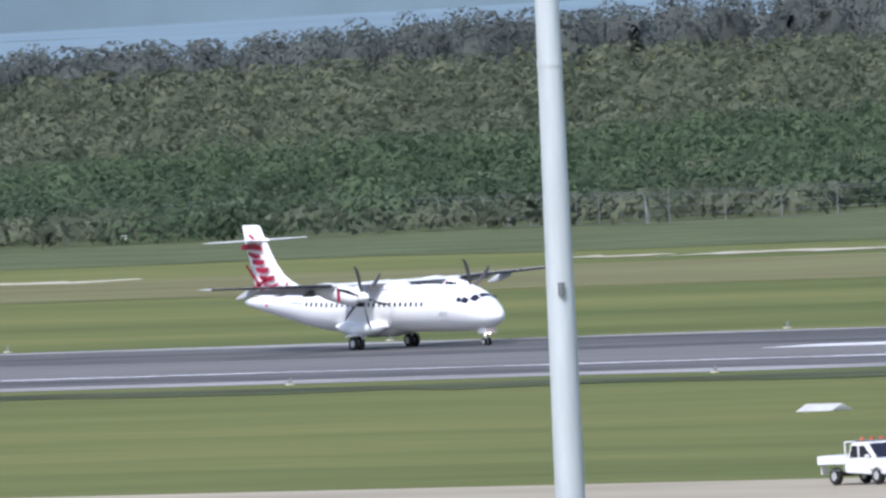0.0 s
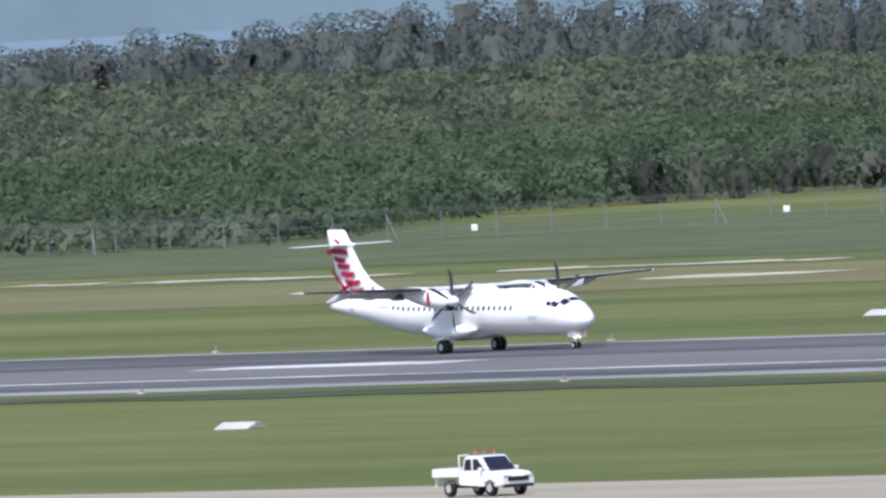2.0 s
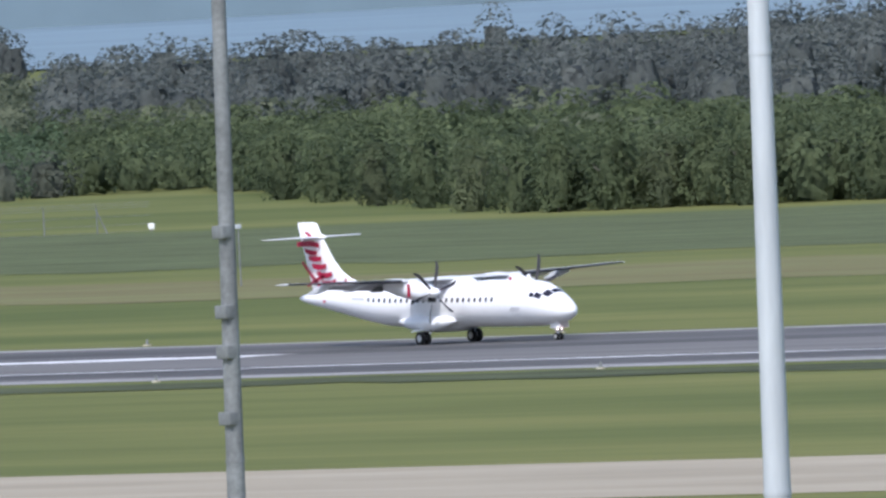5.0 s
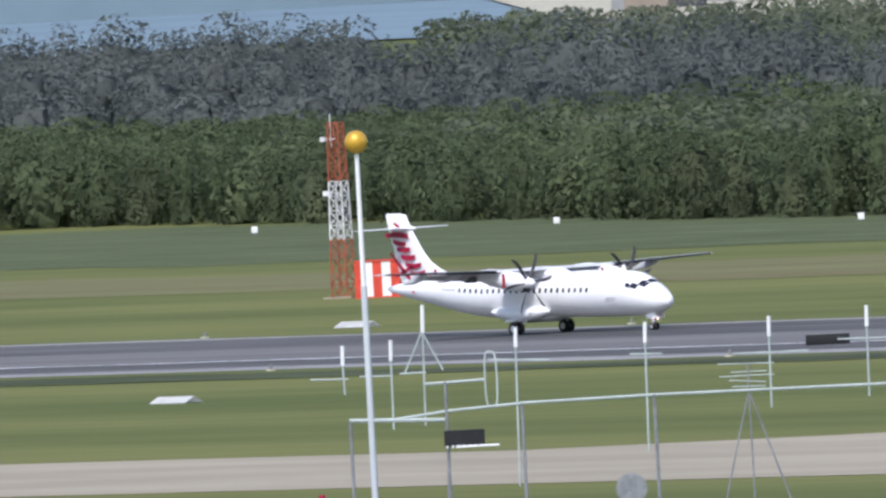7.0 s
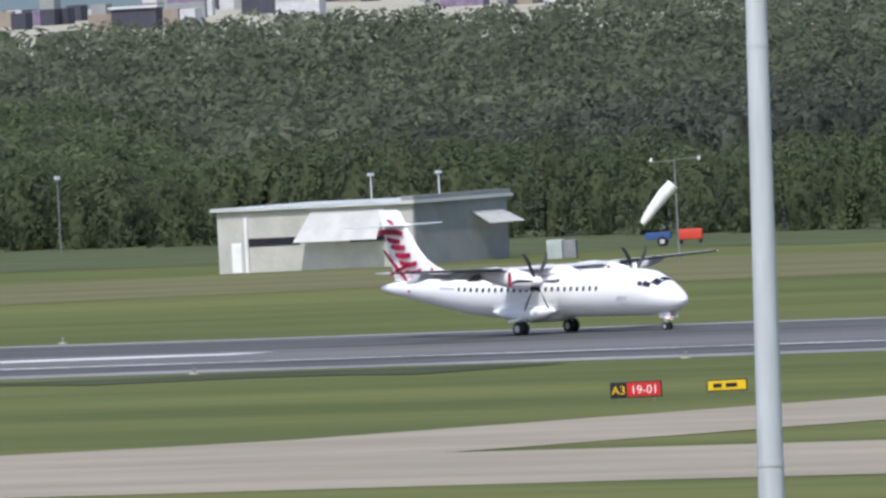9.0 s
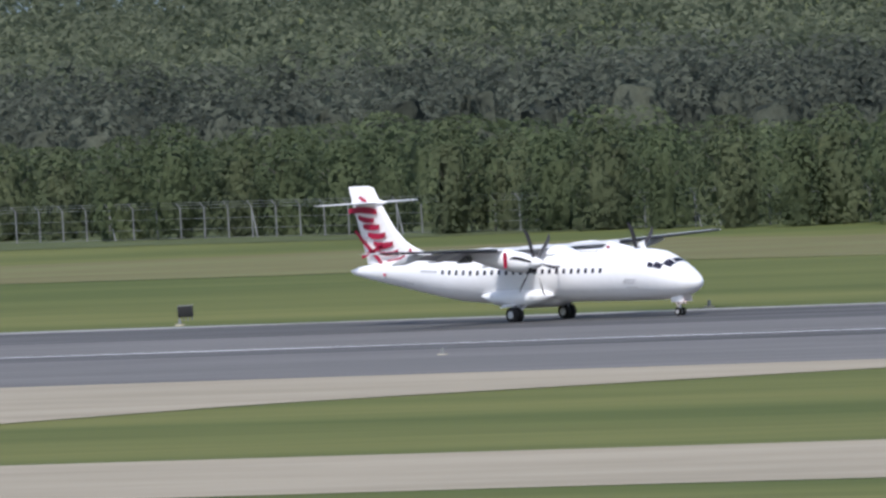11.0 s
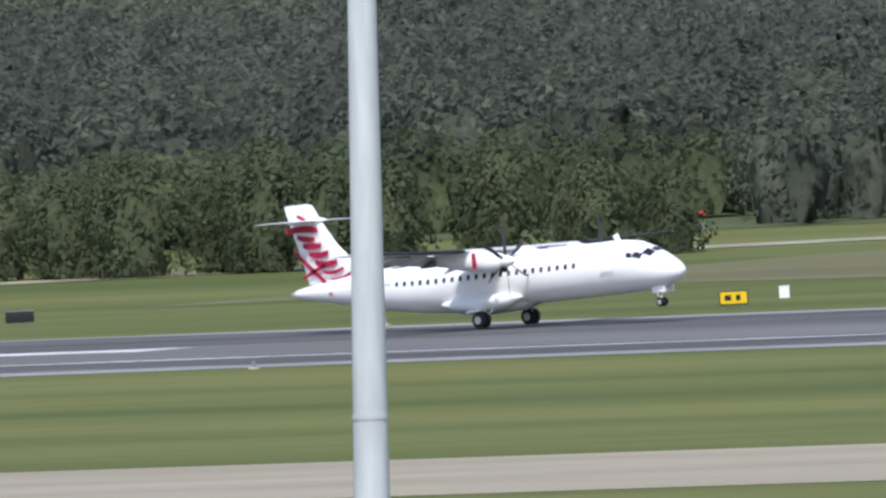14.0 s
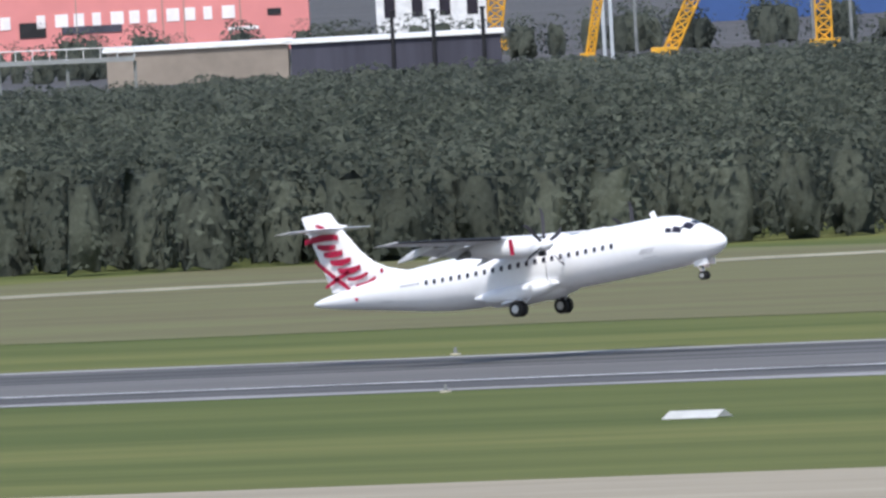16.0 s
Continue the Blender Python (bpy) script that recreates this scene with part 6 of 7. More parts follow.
for u, w, z, h, m in ((8.4, 3.1, 2.9, 1.8, M_BLACK), (13.3, 7.0, 3.1, 0.9, M_DARKWALL), (32.5, 3.6, 2.6, 0.4, M_SHIPWHITE), (37.2, 1.6, 4.1, 0.8, M_BLACK)):
    bm = bmesh.new()
    quad_box(bm, p + SR * u - SB * 0.1 + Vector((0, 0, z)), SR * w, SB * 0.05, (0, 0, h))
    part("hull_mark", bm, m, ship, smooth=False)
for u in (15, 25, 34, 27.5):
    bm = bmesh.new()
    quad_box(bm, p + SR * u - SB * 0.12 + Vector((0, 0, 0)), SR * 0.12, SB * 0.05, (0, 0, 9))
    part("seam", bm, M_BROWNWALL, ship, smooth=False)
q = Vector((-1671.6, 1169.2, 3.7))
SHED_H = q.z
q.z = 0
shed("brown_shed", q - SR * 19, SR * 19, SB * 26, SHED_H, M_BROWNWALL, M_BOARD, "long brown-walled shed with a white roof among trees")
shed("dark_shed", q + SR * 0.3, SR * 22, SB * 22, SHED_H - 0.1, M_DARKWALL, M_BOARD, "dark ribbed shed with a bright white roof")
for u in (11, 15.3, 20.5):
    t = thing("slim_mast", Matrix.Translation(q + SR * u - SB * 0.6), "slim dark mast beside the shed", "pole", "masts at the port")
    bm = bmesh.new()
    tube(bm, (0, 0, 0), (0, 0, SHED_H + 2.6), 0.22, 0.2, 8)
    part("shaft", bm, M_BLACK, t)
    bm = bmesh.new()
    box(bm, (0.5, 0.5, 0.2), (0, 0, SHED_H + 2.7))
    part("cap", bm, M_BLACK, t)
w = Vector((-1734.5, 1271.9, 4.5))
w.z = 0
shed("white_office", w, SR * 12, SB * 12, 9.5, M_TOWERWHITE, M_ROOF, "pale white port office behind the shed", windows=4)
w = Vector((-1851.1, 1495.9, -2.3))
w.z = 0
shed("blue_shed", w, SR * 30, SB * 20, 15, M_BLUE, M_ROOF, "deep blue port warehouse")
w = Vector((-1523.7, 985.0, 1.3))
low = w.z
w.z = 0
shed("small_white_roof", w, SR * 4.3, SB * 8, low, M_BROWNWALL, M_BOARD, "small shed with a white roof among trees")
t = thing("water_tank", Matrix.Translation(Vector((-1656.1, 1205.1, -0.1)) * 1.0), "white water tank on tall legs", "tank")
t.location.z = 0
bm = bmesh.new()
tube(bm, (0, 0, 9.0), (0, 0, 11.2), 0.75, 0.75, 16)
part("drum", bm, M_TOWERWHITE, t)
for sx in (-0.5, 0.5):
    bm = bmesh.new()
    tube(bm, (sx, 0, 0), (sx, 0, 9.0), 0.2, 0.2, 8)
    part("leg", bm, M_STEEL, t)


def crane(pt, tilt, h, w, label):
    t = thing("yellow_crane", Matrix(), label, "crane", "yellow cranes at the port")
    o = Vector(pt)
    o.z = 0
    up = (Vector((0, 0, 1)) + SR * tilt).normalized()
    bm = bmesh.new()
    for k in range(int(h / 1.2)):
        a, b = o + up * 1.2 * k, o + up * 1.2 * (k + 1)
        for s in (-1, 1):
            tube(bm, a + SR * s * w / 2, b + SR * s * w / 2, 0.13, 0.13, 4)
            tube(bm, a + SR * s * w / 2, b - SR * s * w / 2, 0.09, 0.09, 4)
        tube(bm, a - SR * w / 2, a + SR * w / 2, 0.09, 0.09, 4)
    part("boom", bm, M_AMBER, t, "yellow lattice boom")
    bm = bmesh.new()
    quad_box(bm, o - SR * w - SB * w, SR * 2 * w, SB * 2 * w, (0, 0, 1.5))
    part("carriage", bm, M_AMBER, t, smooth=False)


crane((-1622.3, 1167.7, -0.6), 0.5, 22, 1.4, "tall leaning yellow lattice crane boom")
crane((-1617.2, 1146.8, -0.2), 0.2, 10.5, 0.8, "short yellow lattice boom")
crane((-1608.8, 1177.3, -1.0), 0.0, 12, 1.6, "orange lattice column beside the port")
crane((-1753.7, 1319.7, 2.8), 0.15, 18, 1.8, "orange gantry leg behind the shed")
for px in ((-1659.5, 1215.0, 2.6), (-1644.2, 1225.8, 1.6), (-1640.9, 1228.1, 1.4), (-1755.2, 1165.7, 4.7), (-1753.0, 1167.4, 4.6), (-1749.3, 1170.2, 4.3), (-1745.0, 1173.5, 4.0), (-1741.6, 1176.1, 3.8), (-1739.3, 1177.8, 3.6)):
    t = thing("slim_mast", pose(px[0], px[1], 0), "slim pale mast standing over the port", "pole", "masts at the port")
    bm = bmesh.new()
    tube(bm, (0, 0, 0), (0, 0, 16), 0.2, 0.14, 6)
    part("shaft", bm, M_DARKSTEEL, t)
    bm = bmesh.new()
    box(bm, (0.8, 0.8, 0.3), (0, 0, 16.1))
    part("lamp_head", bm, M_STEEL, t)
# storage tanks and stockpiles
for px, r, h, m, lab in (((-1784.7, 1193.5, 3.2), 6.6, 0, M_BROWNWALL, "round brown storage tank with a rusty rim"), ((-1878.9, 1373.2, 2.3), 6.2, 0, M_TOWERWHITE, "pale round storage tank with railings")):
    h = px[2]
    t = thing("storage_tank", pose(px[0], px[1], 0), lab, "tank", "storage tanks")
    bm = bmesh.new()
    tube(bm, (0, 0, 0), (0, 0, h), r, r, 32)
    part("shell", bm, m, t)
    bm = bmesh.new()
    tube(bm, (0, 0, h), (0, 0, h + 0.5), r * 1.01, r * 1.01, 32)
    part("rim", bm, M_SHIPRED if m is M_BROWNWALL else M_ROOF, t)
    for k in range(24):
        a = math.tau * k / 24
        bm = bmesh.new()
        tube(bm, (r * math.cos(a), r * math.sin(a), h + 0.5), (r * math.cos(a), r * math.sin(a), h + 1.5), 0.06, 0.06, 4)
        part("railing_post", bm, M_TOWERWHITE, t)
for px, r, h in (((-1742.4, 1162.9, 3.8), 8.0, 0), ((-2073.4, 1194.5, 0.9), 3.2, 0), ((-2068.3, 1199.0, 0.9), 2.4, 0), ((-1918.4, 943.4, 2.4), 1.8, 0)):
    h = px[2]
    t = thing("stockpile", pose(px[0], px[1], 0), "pale heap of bulk material behind the trees", "heap", "pale heaps")
    bm = bmesh.new()
    rings = []
    for s, rr in ((0, r * 1.1), (0.55, r * 1.05), (0.72, r), (0.86, r * 0.7), (0.96, r * 0.35), (1.0, r * 0.08)):
        rings.append([Vector((rr * math.cos(math.tau * k / 20) * (1 + 0.06 * math.sin(k * 1.9)), rr * math.sin(math.tau * k / 20), h * s)) for k in range(20)])
    part("mound", loft(bm, rings), M_SAND, t)
# bulk yard at the edge of the wood: pale heap under an open steel frame, with a conveyor behind
YL, YR = Vector((-1582.6, 941.0, 0)), Vector((-1568.6, 951.7, 0))
t = thing("bulk_heap", Matrix.Translation(YL.lerp(YR, 0.42)), "broad pale heap of bulk material under a steel frame", "heap")
bm = bmesh.new()
rings = []
for z, rr in ((0.0, 8.6), (2.6, 8.3), (3.3, 7.2), (4.0, 4.6), (4.6, 2.4), (4.95, 0.4)):
    rings.append([Vector((rr * math.cos(math.tau * k / 22) * (1 + 0.07 * math.sin(k * 2.3)), 0.6 * rr * math.sin(math.tau * k / 22), z + 0.12 * math.sin(k * 1.7))) for k in range(22)])
part("mound", loft(bm, rings), M_BOARD, t)
t = thing("steel_frame", Matrix(), "open dark steel frame over the bulk heap", "frame")
for k in range(5):
    p = YL.lerp(YR, k / 4) - SB * 9
    bm = bmesh.new()
    tube(bm, p, p + UP * 9.2, 0.2, 0.2, 8)
    part("post", bm, M_BROWNWALL, t)
for z in (9.0, 7.2):
    bm = bmesh.new()
    tube(bm, YL - SB * 9 + UP * z, YR - SB * 9 + UP * (z - 0.4), 0.14, 0.14, 6)
    part("beam", bm, M_BROWNWALL, t)
t = thing("conveyor_bridge", Matrix(), "long pale conveyor bridge with a lattice railing", "conveyor")
CL, CR = Vector((-1588.0, 940.5, 6.0)) + SB * 12, Vector((-1546.0, 972.0, 5.4)) + SB * 12
bm = bmesh.new()
quad_box(bm, CL - UP * 0.5, CR - CL, SB * 1.6, UP * 0.45)
part("deck", bm, M_WALLGREY, t, smooth=False)
bm = bmesh.new()
tube(bm, CL + UP * 0.9, CR + UP * 0.9, 0.07, 0.07, 6)
part("rail", bm, M_TOWERWHITE, t)
for k in range(33):
    p = CL.lerp(CR, k / 32)
    bm = bmesh.new()
    tube(bm, p - UP * 0.1, p + UP * 0.9, 0.05, 0.05, 4)
    part("rail_post", bm, M_TOWERWHITE, t)
for k in range(9):
    p = CL.lerp(CR, k / 8) + SB * 0.8
    bm = bmesh.new()
    tube(bm, Vector((p.x, p.y, 0)), p - UP * 0.4, 0.16, 0.16, 6)
    part("leg", bm, M_DARKSTEEL, t)
shed("retaining_wall", Vector((-1594.0, 934.0, 0)), SR * 12, SB * 3, 4.6, M_BROWNWALL, M_SHIPRED, "low brown yard wall with a rusty red coping", "wall")
# container stacks and low sheds on the reclaimed land
M_PORTPURPLE = mat("faded_purple_paint", (0.2, 0.16, 0.24), 0.7, var=0.2)
colours = (M_BROWNWALL, M_DARKWALL, M_WALLGREY, M_BROWNWALL, M_PALEGREY, M_DARKWALL, M_WALLGREY, M_PORTPURPLE)
crng = random.Random(17)
for k in range(90):
    b = -49.6 + 2.5 * crng.random() if k < 80 else -49.6 + 1.2 * crng.random()
    x, y = polar(b, crng.uniform(4290, 4700))
    stack = crng.choice((1, 1, 1, 2))
    t = thing("container_stack", pose(x, y, 0.6, 0, 0, 38 + crng.choice((0, 90))), "stack of coloured shipping containers at the port", "containers", "container stacks")
    for s in range(stack):
        bm = bmesh.new()
        box(bm, (6.0, 2.4, 2.55), (0, 0, 1.29 + 2.6 * s))
        part("container", bm, crng.choice(colours), t, smooth=False)
for k in range(7):
    x, y = polar(-49.6 + 0.34 * k, 4290 + 60 * (k % 3))
    shed("port_shed", (x, y, 0.6), SR * 7, SB * 5, 3.2, colours[(3 * k) % 8], M_ROOF, "low port shed in the distance")


# ---- movement ----
PLANE_ROWS = [
    (0.00, pose(-1595.90, 0, 0.00, 0, 0.75, 0)),
    (0.10, pose(-1592.56, 0, 0.00, 0, 0.75, 0)),
    (0.20, pose(-1589.23, 0, 0.00, 0, 0.75, 0)),
    (0.30, pose(-1585.89, 0, 0.00, 0, 0.75, 0)),
    (0.40, pose(-1582.55, 0, 0.00, 0, 0.75, 0)),
    (0.50, pose(-1579.21, 0, 0.00, 0, 0.75, 0)),
    (0.60, pose(-1575.88, 0, 0.00, 0, 0.75, 0)),
    (0.70, pose(-1572.55, 0, 0.00, 0, 0.75, 0)),
    (0.80, pose(-1569.20, 0, 0.00, 0, 0.75, 0)),
    (0.90, pose(-1565.82, 0, 0.00, 0, 0.75, 0)),
    (1.00, pose(-1562.44, 0, 0.00, 0, 0.75, 0)),
    (1.10, pose(-1558.89, 0, 0.00, 0, 0.75, 0)),
    (1.20, pose(-1555.35, 0, 0.00, 0, 0.75, 0)),
    (1.30, pose(-1551.77, 0, 0.00, 0, 0.75, 0)),
    (1.40, pose(-1548.16, 0, 0.00, 0, 0.75, 0)),
    (1.50, pose(-1544.56, 0, 0.00, 0, 0.75, 0)),
    (1.60, pose(-1541.05, 0, 0.00, 0, 0.75, 0)),
    (1.70, pose(-1537.54, 0, 0.00, 0, 0.75, 0)),
    (1.80, pose(-1534.00, 0, 0.00, 0, 0.75, 0)),
    (1.90, pose(-1530.41, 0, 0.00, 0, 0.75, 0)),
    (2.00, pose(-1526.83, 0, 0.00, 0, 0.75, 0)),
    (2.10, pose(-1523.03, 0, 0.00, 0, 0.75, 0)),
    (2.20, pose(-1519.23, 0, 0.00, 0, 0.75, 0)),
    (2.30, pose(-1515.31, 0, 0.00, 0, 0.75, 0)),
    (2.40, pose(-1511.27, 0, 0.00, 0, 0.75, 0)),
    (2.50, pose(-1507.23, 0, 0.00, 0, 0.75, 0)),
    (2.60, pose(-1502.67, 0, 0.00, 0, 0.75, 0)),
    (2.70, pose(-1498.10, 0, 0.00, 0, 0.75, 0)),
    (2.80, pose(-1493.55, 0, 0.00, 0, 0.75, 0)),
    (2.90, pose(-1489.02, 0, 0.00, 0, 0.75, 0)),
    (3.00, pose(-1484.48, 0, 0.00, 0, 0.75, 0)),
    (3.10, pose(-1480.91, 0, 0.00, 0, 0.75, 0)),
    (3.20, pose(-1477.35, 0, 0.00, 0, 0.75, 0)),
    (3.30, pose(-1473.60, 0, 0.00, 0, 0.75, 0)),
    (3.40, pose(-1469.66, 0, 0.00, 0, 0.75, 0)),
    (3.50, pose(-1465.73, 0, 0.00, 0, 0.75, 0)),
    (3.60, pose(-1460.38, 0, 0.00, 0, 0.75, 0)),
    (3.70, pose(-1455.02, 0, 0.00, 0, 0.75, 0)),
    (3.80, pose(-1450.45, 0, 0.00, 0, 0.75, 0)),
    (3.90, pose(-1445.97, 0, 0.00, 0, 0.75, 0)),
    (4.00, pose(-1441.73, 0, 0.00, 0, 0.75, 0)),
    (4.10, pose(-1437.43, 0, 0.00, 0, 0.75, 0)),
    (4.20, pose(-1433.09, 0, 0.00, 0, 0.75, 0)),
    (4.30, pose(-1428.79, 0, 0.00, 0, 0.75, 0)),
    (4.40, pose(-1424.49, 0, 0.00, 0, 0.75, 0)),
    (4.50, pose(-1420.22, 0, 0.00, 0, 0.75, 0)),
    (4.60, pose(-1415.96, 0, 0.00, 0, 0.75, 0)),
    (4.70, pose(-1411.72, 0, 0.00, 0, 0.75, 0)),
    (4.80, pose(-1407.51, 0, 0.00, 0, 0.75, 0)),
    (4.90, pose(-1403.30, 0, 0.00, 0, 0.75, 0)),
    (5.00, pose(-1399.11, 0, 0.00, 0, 0.75, 0)),
    (5.10, pose(-1394.93, 0, 0.00, 0, 0.75, 0)),
    (5.20, pose(-1390.77, 0, 0.00, 0, 0.75, 0)),
    (5.30, pose(-1386.61, 0, 0.00, 0, 0.75, 0)),
    (5.40, pose(-1382.45, 0, 0.00, 0, 0.75, 0)),
    (5.50, pose(-1378.32, 0, 0.00, 0, 0.75, 0)),
    (5.60, pose(-1374.19, 0, 0.00, 0, 0.75, 0)),
    (5.70, pose(-1370.05, 0, 0.00, 0, 0.75, 0)),
    (5.80, pose(-1365.90, 0, 0.00, 0, 0.75, 0)),
    (5.90, pose(-1361.67, 0, 0.00, 0, 0.75, 0)),
    (6.00, pose(-1357.44, 0, 0.00, 0, 0.75, 0)),
    (6.10, pose(-1353.02, 0, 0.00, 0, 0.75, 0)),
    (6.20, pose(-1348.60, 0, 0.00, 0, 0.75, 0)),
    (6.30, pose(-1344.15, 0, 0.00, 0, 0.75, 0)),
    (6.40, pose(-1339.69, 0, 0.00, 0, 0.75, 0)),
    (6.50, pose(-1335.22, 0, 0.00, 0, 0.75, 0)),
    (6.60, pose(-1330.96, 0, 0.00, 0, 0.75, 0)),
    (6.70, pose(-1326.69, 0, 0.00, 0, 0.75, 0)),
    (6.80, pose(-1322.38, 0, 0.00, 0, 0.75, 0)),
    (6.90, pose(-1318.03, 0, 0.00, 0, 0.75, 0)),
    (7.00, pose(-1313.68, 0, 0.00, 0, 0.75, 0)),
    (7.10, pose(-1308.86, 0, 0.00, 0, 0.75, 0)),
    (7.20, pose(-1304.04, 0, 0.00, 0, 0.75, 0)),
    (7.30, pose(-1299.25, 0, 0.00, 0, 0.75, 0)),
    (7.40, pose(-1294.48, 0, 0.00, 0, 0.75, 0)),
    (7.50, pose(-1289.72, 0, 0.00, 0, 0.75, 0)),
    (7.60, pose(-1285.64, 0, 0.00, 0, 0.75, 0)),
    (7.70, pose(-1281.57, 0, 0.00, 0, 0.75, 0)),
    (7.80, pose(-1277.46, 0, 0.00, 0, 0.75, 0)),
    (7.90, pose(-1273.32, 0, 0.00, 0, 0.75, 0)),
    (8.00, pose(-1269.17, 0, 0.00, 0, 0.75, 0)),
    (8.10, pose(-1264.17, 0, 0.00, 0, 0.75, 0)),
    (8.20, pose(-1259.18, 0, 0.00, 0, 0.75, 0)),
    (8.30, pose(-1254.09, 0, 0.00, 0, 0.75, 0)),
    (8.40, pose(-1248.92, 0, 0.00, 0, 0.75, 0)),
    (8.50, pose(-1243.74, 0, 0.00, 0, 0.75, 0)),
    (8.60, pose(-1238.97, 0, 0.00, 0, 0.75, 0)),
    (8.70, pose(-1234.20, 0, 0.00, 0, 0.75, 0)),
    (8.80, pose(-1229.38, 0, 0.00, 0, 0.75, 0)),
    (8.90, pose(-1224.50, 0, 0.00, 0, 0.75, 0)),
    (9.00, pose(-1219.62, 0, 0.00, 0, 0.75, 0)),
    (9.10, pose(-1214.14, 0, 0.00, 0, 0.75, 0)),
    (9.20, pose(-1208.65, 0, 0.00, 0, 0.75, 0)),
    (9.30, pose(-1203.13, 0, 0.00, 0, 0.75, 0)),
    (9.40, pose(-1197.57, 0, 0.00, 0, 0.75, 0)),
    (9.50, pose(-1192.01, 0, 0.00, 0, 0.75, 0)),
    (9.60, pose(-1186.82, 0, 0.00, 0, 0.75, 0)),
    (9.70, pose(-1181.62, 0, 0.00, 0, 0.75, 0)),
    (9.80, pose(-1176.50, 0, 0.00, 0, 0.75, 0)),
    (9.90, pose(-1171.44, 0, 0.00, 0, 0.75, 0)),
    (10.00, pose(-1166.38, 0, 0.00, 0, 0.75, 0)),
    (10.10, pose(-1161.35, 0, 0.00, 0, 0.75, 0)),
    (10.20, pose(-1156.32, 0, 0.00, 0, 0.74, 0)),
    (10.30, pose(-1150.90, 0, 0.00, 0, 0.73, 0)),
    (10.40, pose(-1145.42, 0, 0.00, 0, 0.72, 0)),
    (10.50, pose(-1139.78, 0, 0.00, 0, 0.71, 0)),
    (10.60, pose(-1134.10, 0, 0.00, 0, 0.70, 0)),
    (10.70, pose(-1128.37, 0, 0.00, 0, 0.69, 0)),
    (10.80, pose(-1122.56, 0, 0.00, 0, 0.67, 0)),
    (10.90, pose(-1116.71, 0, 0.00, 0, 0.66, 0)),
    (11.00, pose(-1110.75, 0, 0.00, 0, 0.64, 0)),
    (11.10, pose(-1104.77, 0, 0.00, 0, 0.63, 0)),
    (11.20, pose(-1098.70, 0, 0.00, 0, 0.62, 0)),
    (11.30, pose(-1092.59, 0, 0.00, 0, 0.59, 0)),
    (11.40, pose(-1086.43, 0, 0.00, 0, 0.55, 0)),
    (11.50, pose(-1080.21, 0, 0.00, 0, 0.51, 0)),
    (11.60, pose(-1073.96, 0, 0.00, 0, 0.46, 0)),
    (11.70, pose(-1067.63, 0, 0.00, 0, 0.41, 0)),
    (11.80, pose(-1061.29, 0, 0.00, 0, 0.37, 0)),
    (11.90, pose(-1054.90, 0, 0.00, 0, 0.32, 0)),
    (12.00, pose(-1048.42, 0, 0.00, 0, 0.28, 0)),
    (12.10, pose(-1041.86, 0, 0.00, 0, 0.23, 0)),
    (12.20, pose(-1035.41, 0, 0.00, 0, 0.18, 0)),
    (12.30, pose(-1028.99, 0, 0.00, 0, 0.14, 0)),
    (12.40, pose(-1023.05, 0, 0.00, 0, 0.09, 0)),
    (12.50, pose(-1017.12, 0, 0.00, 0, 0.05, 0)),
    (12.60, pose(-1011.31, 0, 0.00, 0, -0.11, 0)),
    (12.70, pose(-1005.51, 0, 0.00, 0, -0.27, 0)),
    (12.80, pose(-999.63, 0, 0.00, 0, -0.43, 0)),
    (12.90, pose(-993.67, 0, 0.00, 0, -0.59, 0)),
    (13.00, pose(-987.72, 0, 0.00, 0, -0.75, 0)),
    (13.10, pose(-981.21, 0, 0.00, 0, -1.00, 0)),
    (13.20, pose(-974.69, 0, 0.01, 0, -1.25, 0)),
    (13.30, pose(-968.12, 0, 0.02, 0, -1.50, 0)),
    (13.40, pose(-961.51, 0, 0.04, 0, -1.75, 0)),
    (13.50, pose(-954.89, 0, 0.06, 0, -2.00, 0)),
    (13.60, pose(-948.67, 0, 0.07, 0, -2.24, 0)),
    (13.70, pose(-942.45, 0, 0.08, 0, -2.48, 0)),
    (13.80, pose(-936.18, 0, 0.10, 0, -2.72, 0)),
    (13.90, pose(-929.86, 0, 0.11, 0, -2.96, 0)),
    (14.00, pose(-923.54, 0, 0.12, 0, -3.20, 0)),
    (14.10, pose(-916.57, 0, 0.17, 0, -3.52, 0)),
    (14.20, pose(-909.61, 0, 0.22, 0, -3.84, 0)),
    (14.30, pose(-902.66, 0, 0.28, 0, -4.16, 0)),
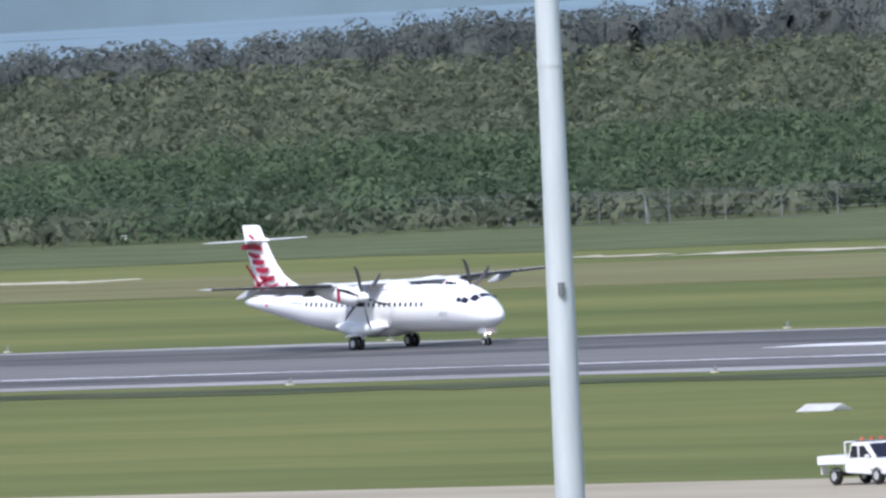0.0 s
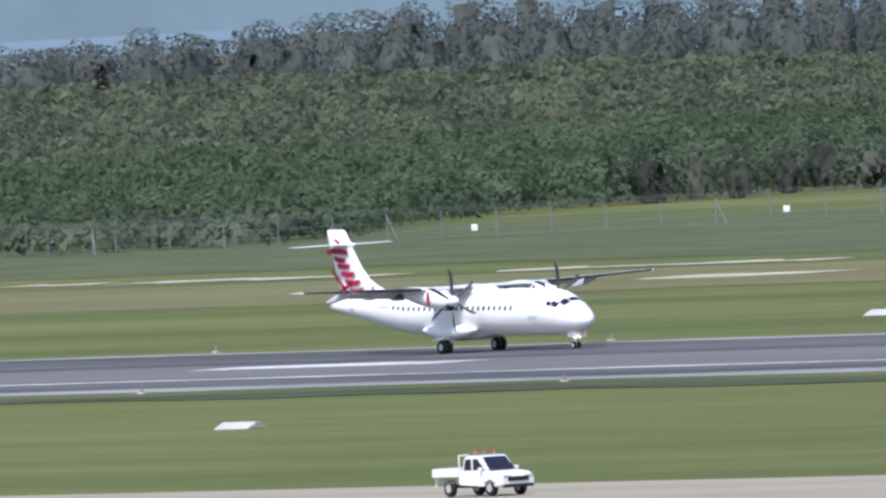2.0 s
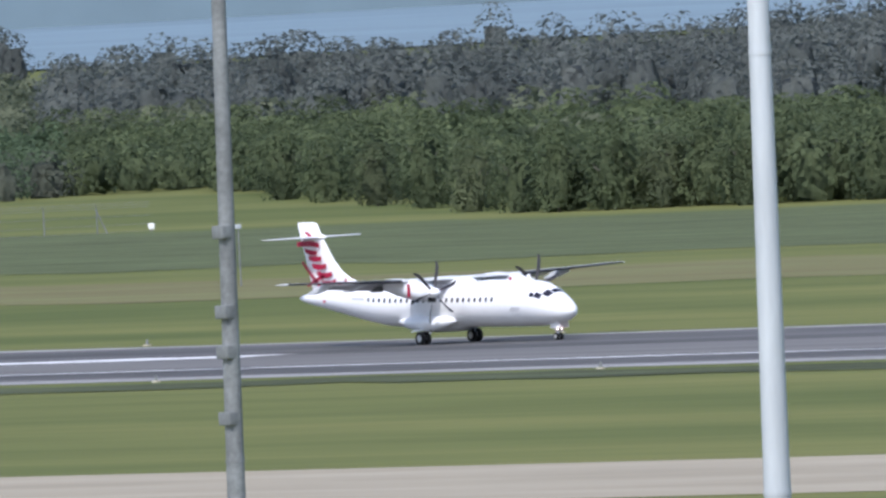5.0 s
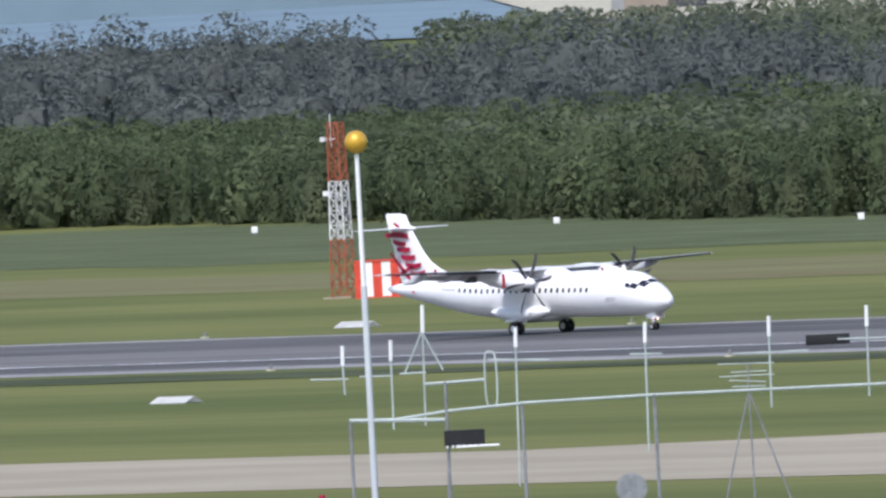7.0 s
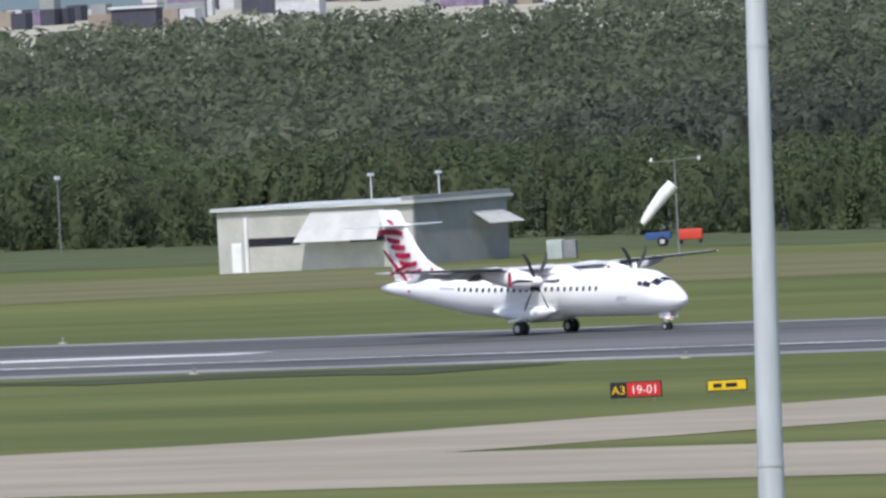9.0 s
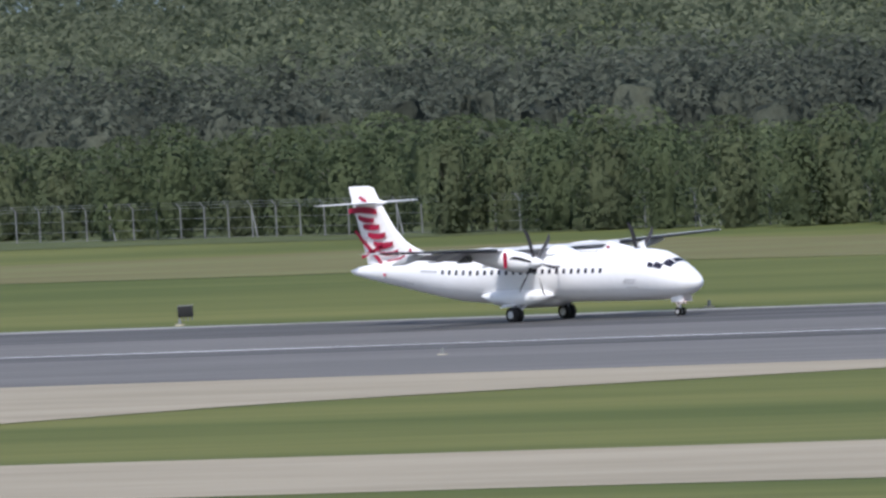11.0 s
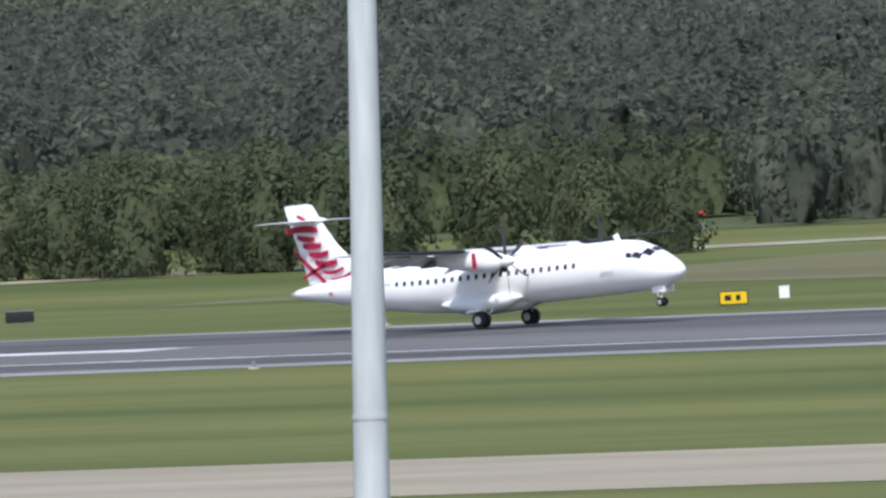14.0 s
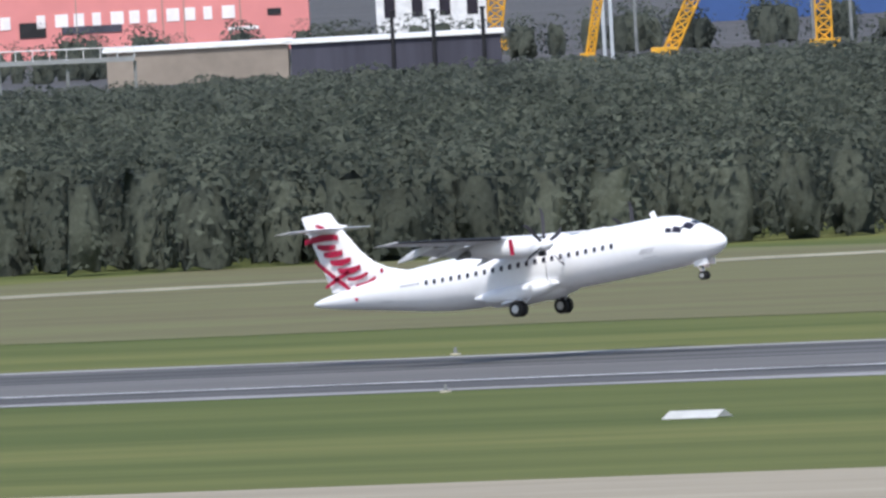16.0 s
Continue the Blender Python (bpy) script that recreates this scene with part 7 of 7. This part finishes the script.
    (14.40, pose(-895.72, 0, 0.33, 0, -4.48, 0)),
    (14.50, pose(-888.78, 0, 0.38, 0, -4.80, 0)),
    (14.60, pose(-882.42, 0, 0.45, 0, -5.05, 0)),
    (14.70, pose(-876.06, 0, 0.52, 0, -5.30, 0)),
    (14.80, pose(-869.86, 0, 0.60, 0, -5.55, 0)),
    (14.90, pose(-863.83, 0, 0.67, 0, -5.80, 0)),
    (15.00, pose(-857.79, 0, 0.75, 0, -6.05, 0)),
    (15.10, pose(-852.04, 0, 0.82, 0, -6.15, 0)),
    (15.20, pose(-846.29, 0, 0.89, 0, -6.25, 0)),
    (15.30, pose(-840.59, 0, 0.96, 0, -6.35, 0)),
    (15.40, pose(-834.89, 0, 1.03, 0, -6.45, 0)),
    (15.50, pose(-829.02, 0, 1.10, 0, -6.55, 0)),
    (15.60, pose(-823.43, 0, 1.34, 0, -6.72, 0)),
    (15.70, pose(-817.93, 0, 1.58, 0, -6.89, 0)),
    (15.80, pose(-812.50, 0, 1.82, 0, -7.06, 0)),
    (15.90, pose(-807.10, 0, 2.06, 0, -7.23, 0)),
    (16.00, pose(-801.69, 0, 2.30, 0, -7.40, 0)),
]
TRUCK_ROWS = [(0.0, pose(-1254.2, -213.0, 0.04)), (0.5, pose(-1247.5, -214.7, 0.04)), (1.0, pose(-1240.4, -216.3, 0.04)), (1.5, pose(-1234.0, -218.0, 0.04)), (2.0, pose(-1227.7, -219.7, 0.04)), (2.5, pose(-1222.1, -221.3, 0.04)), (3.0, pose(-1213.9, -223.0, 0.04)), (3.7, pose(-1204.4, -225.3, 0.04)), (8.0, pose(-1146.5, -230.0, 0.04)), (16.0, pose(-1038.8, -234.0, 0.04))]


def motions():
    walk(airliner, PLANE_ROWS)
    walk(truck, TRUCK_ROWS)
    for prop in [o for o in airliner.children if o.name.startswith("propeller")]:
        side = prop.location.y
        walk(prop, [(0.4 * k, pose(GEAR - 8.78, side, 3.35, 70 * k + 12)) for k in range(41)])


motions()
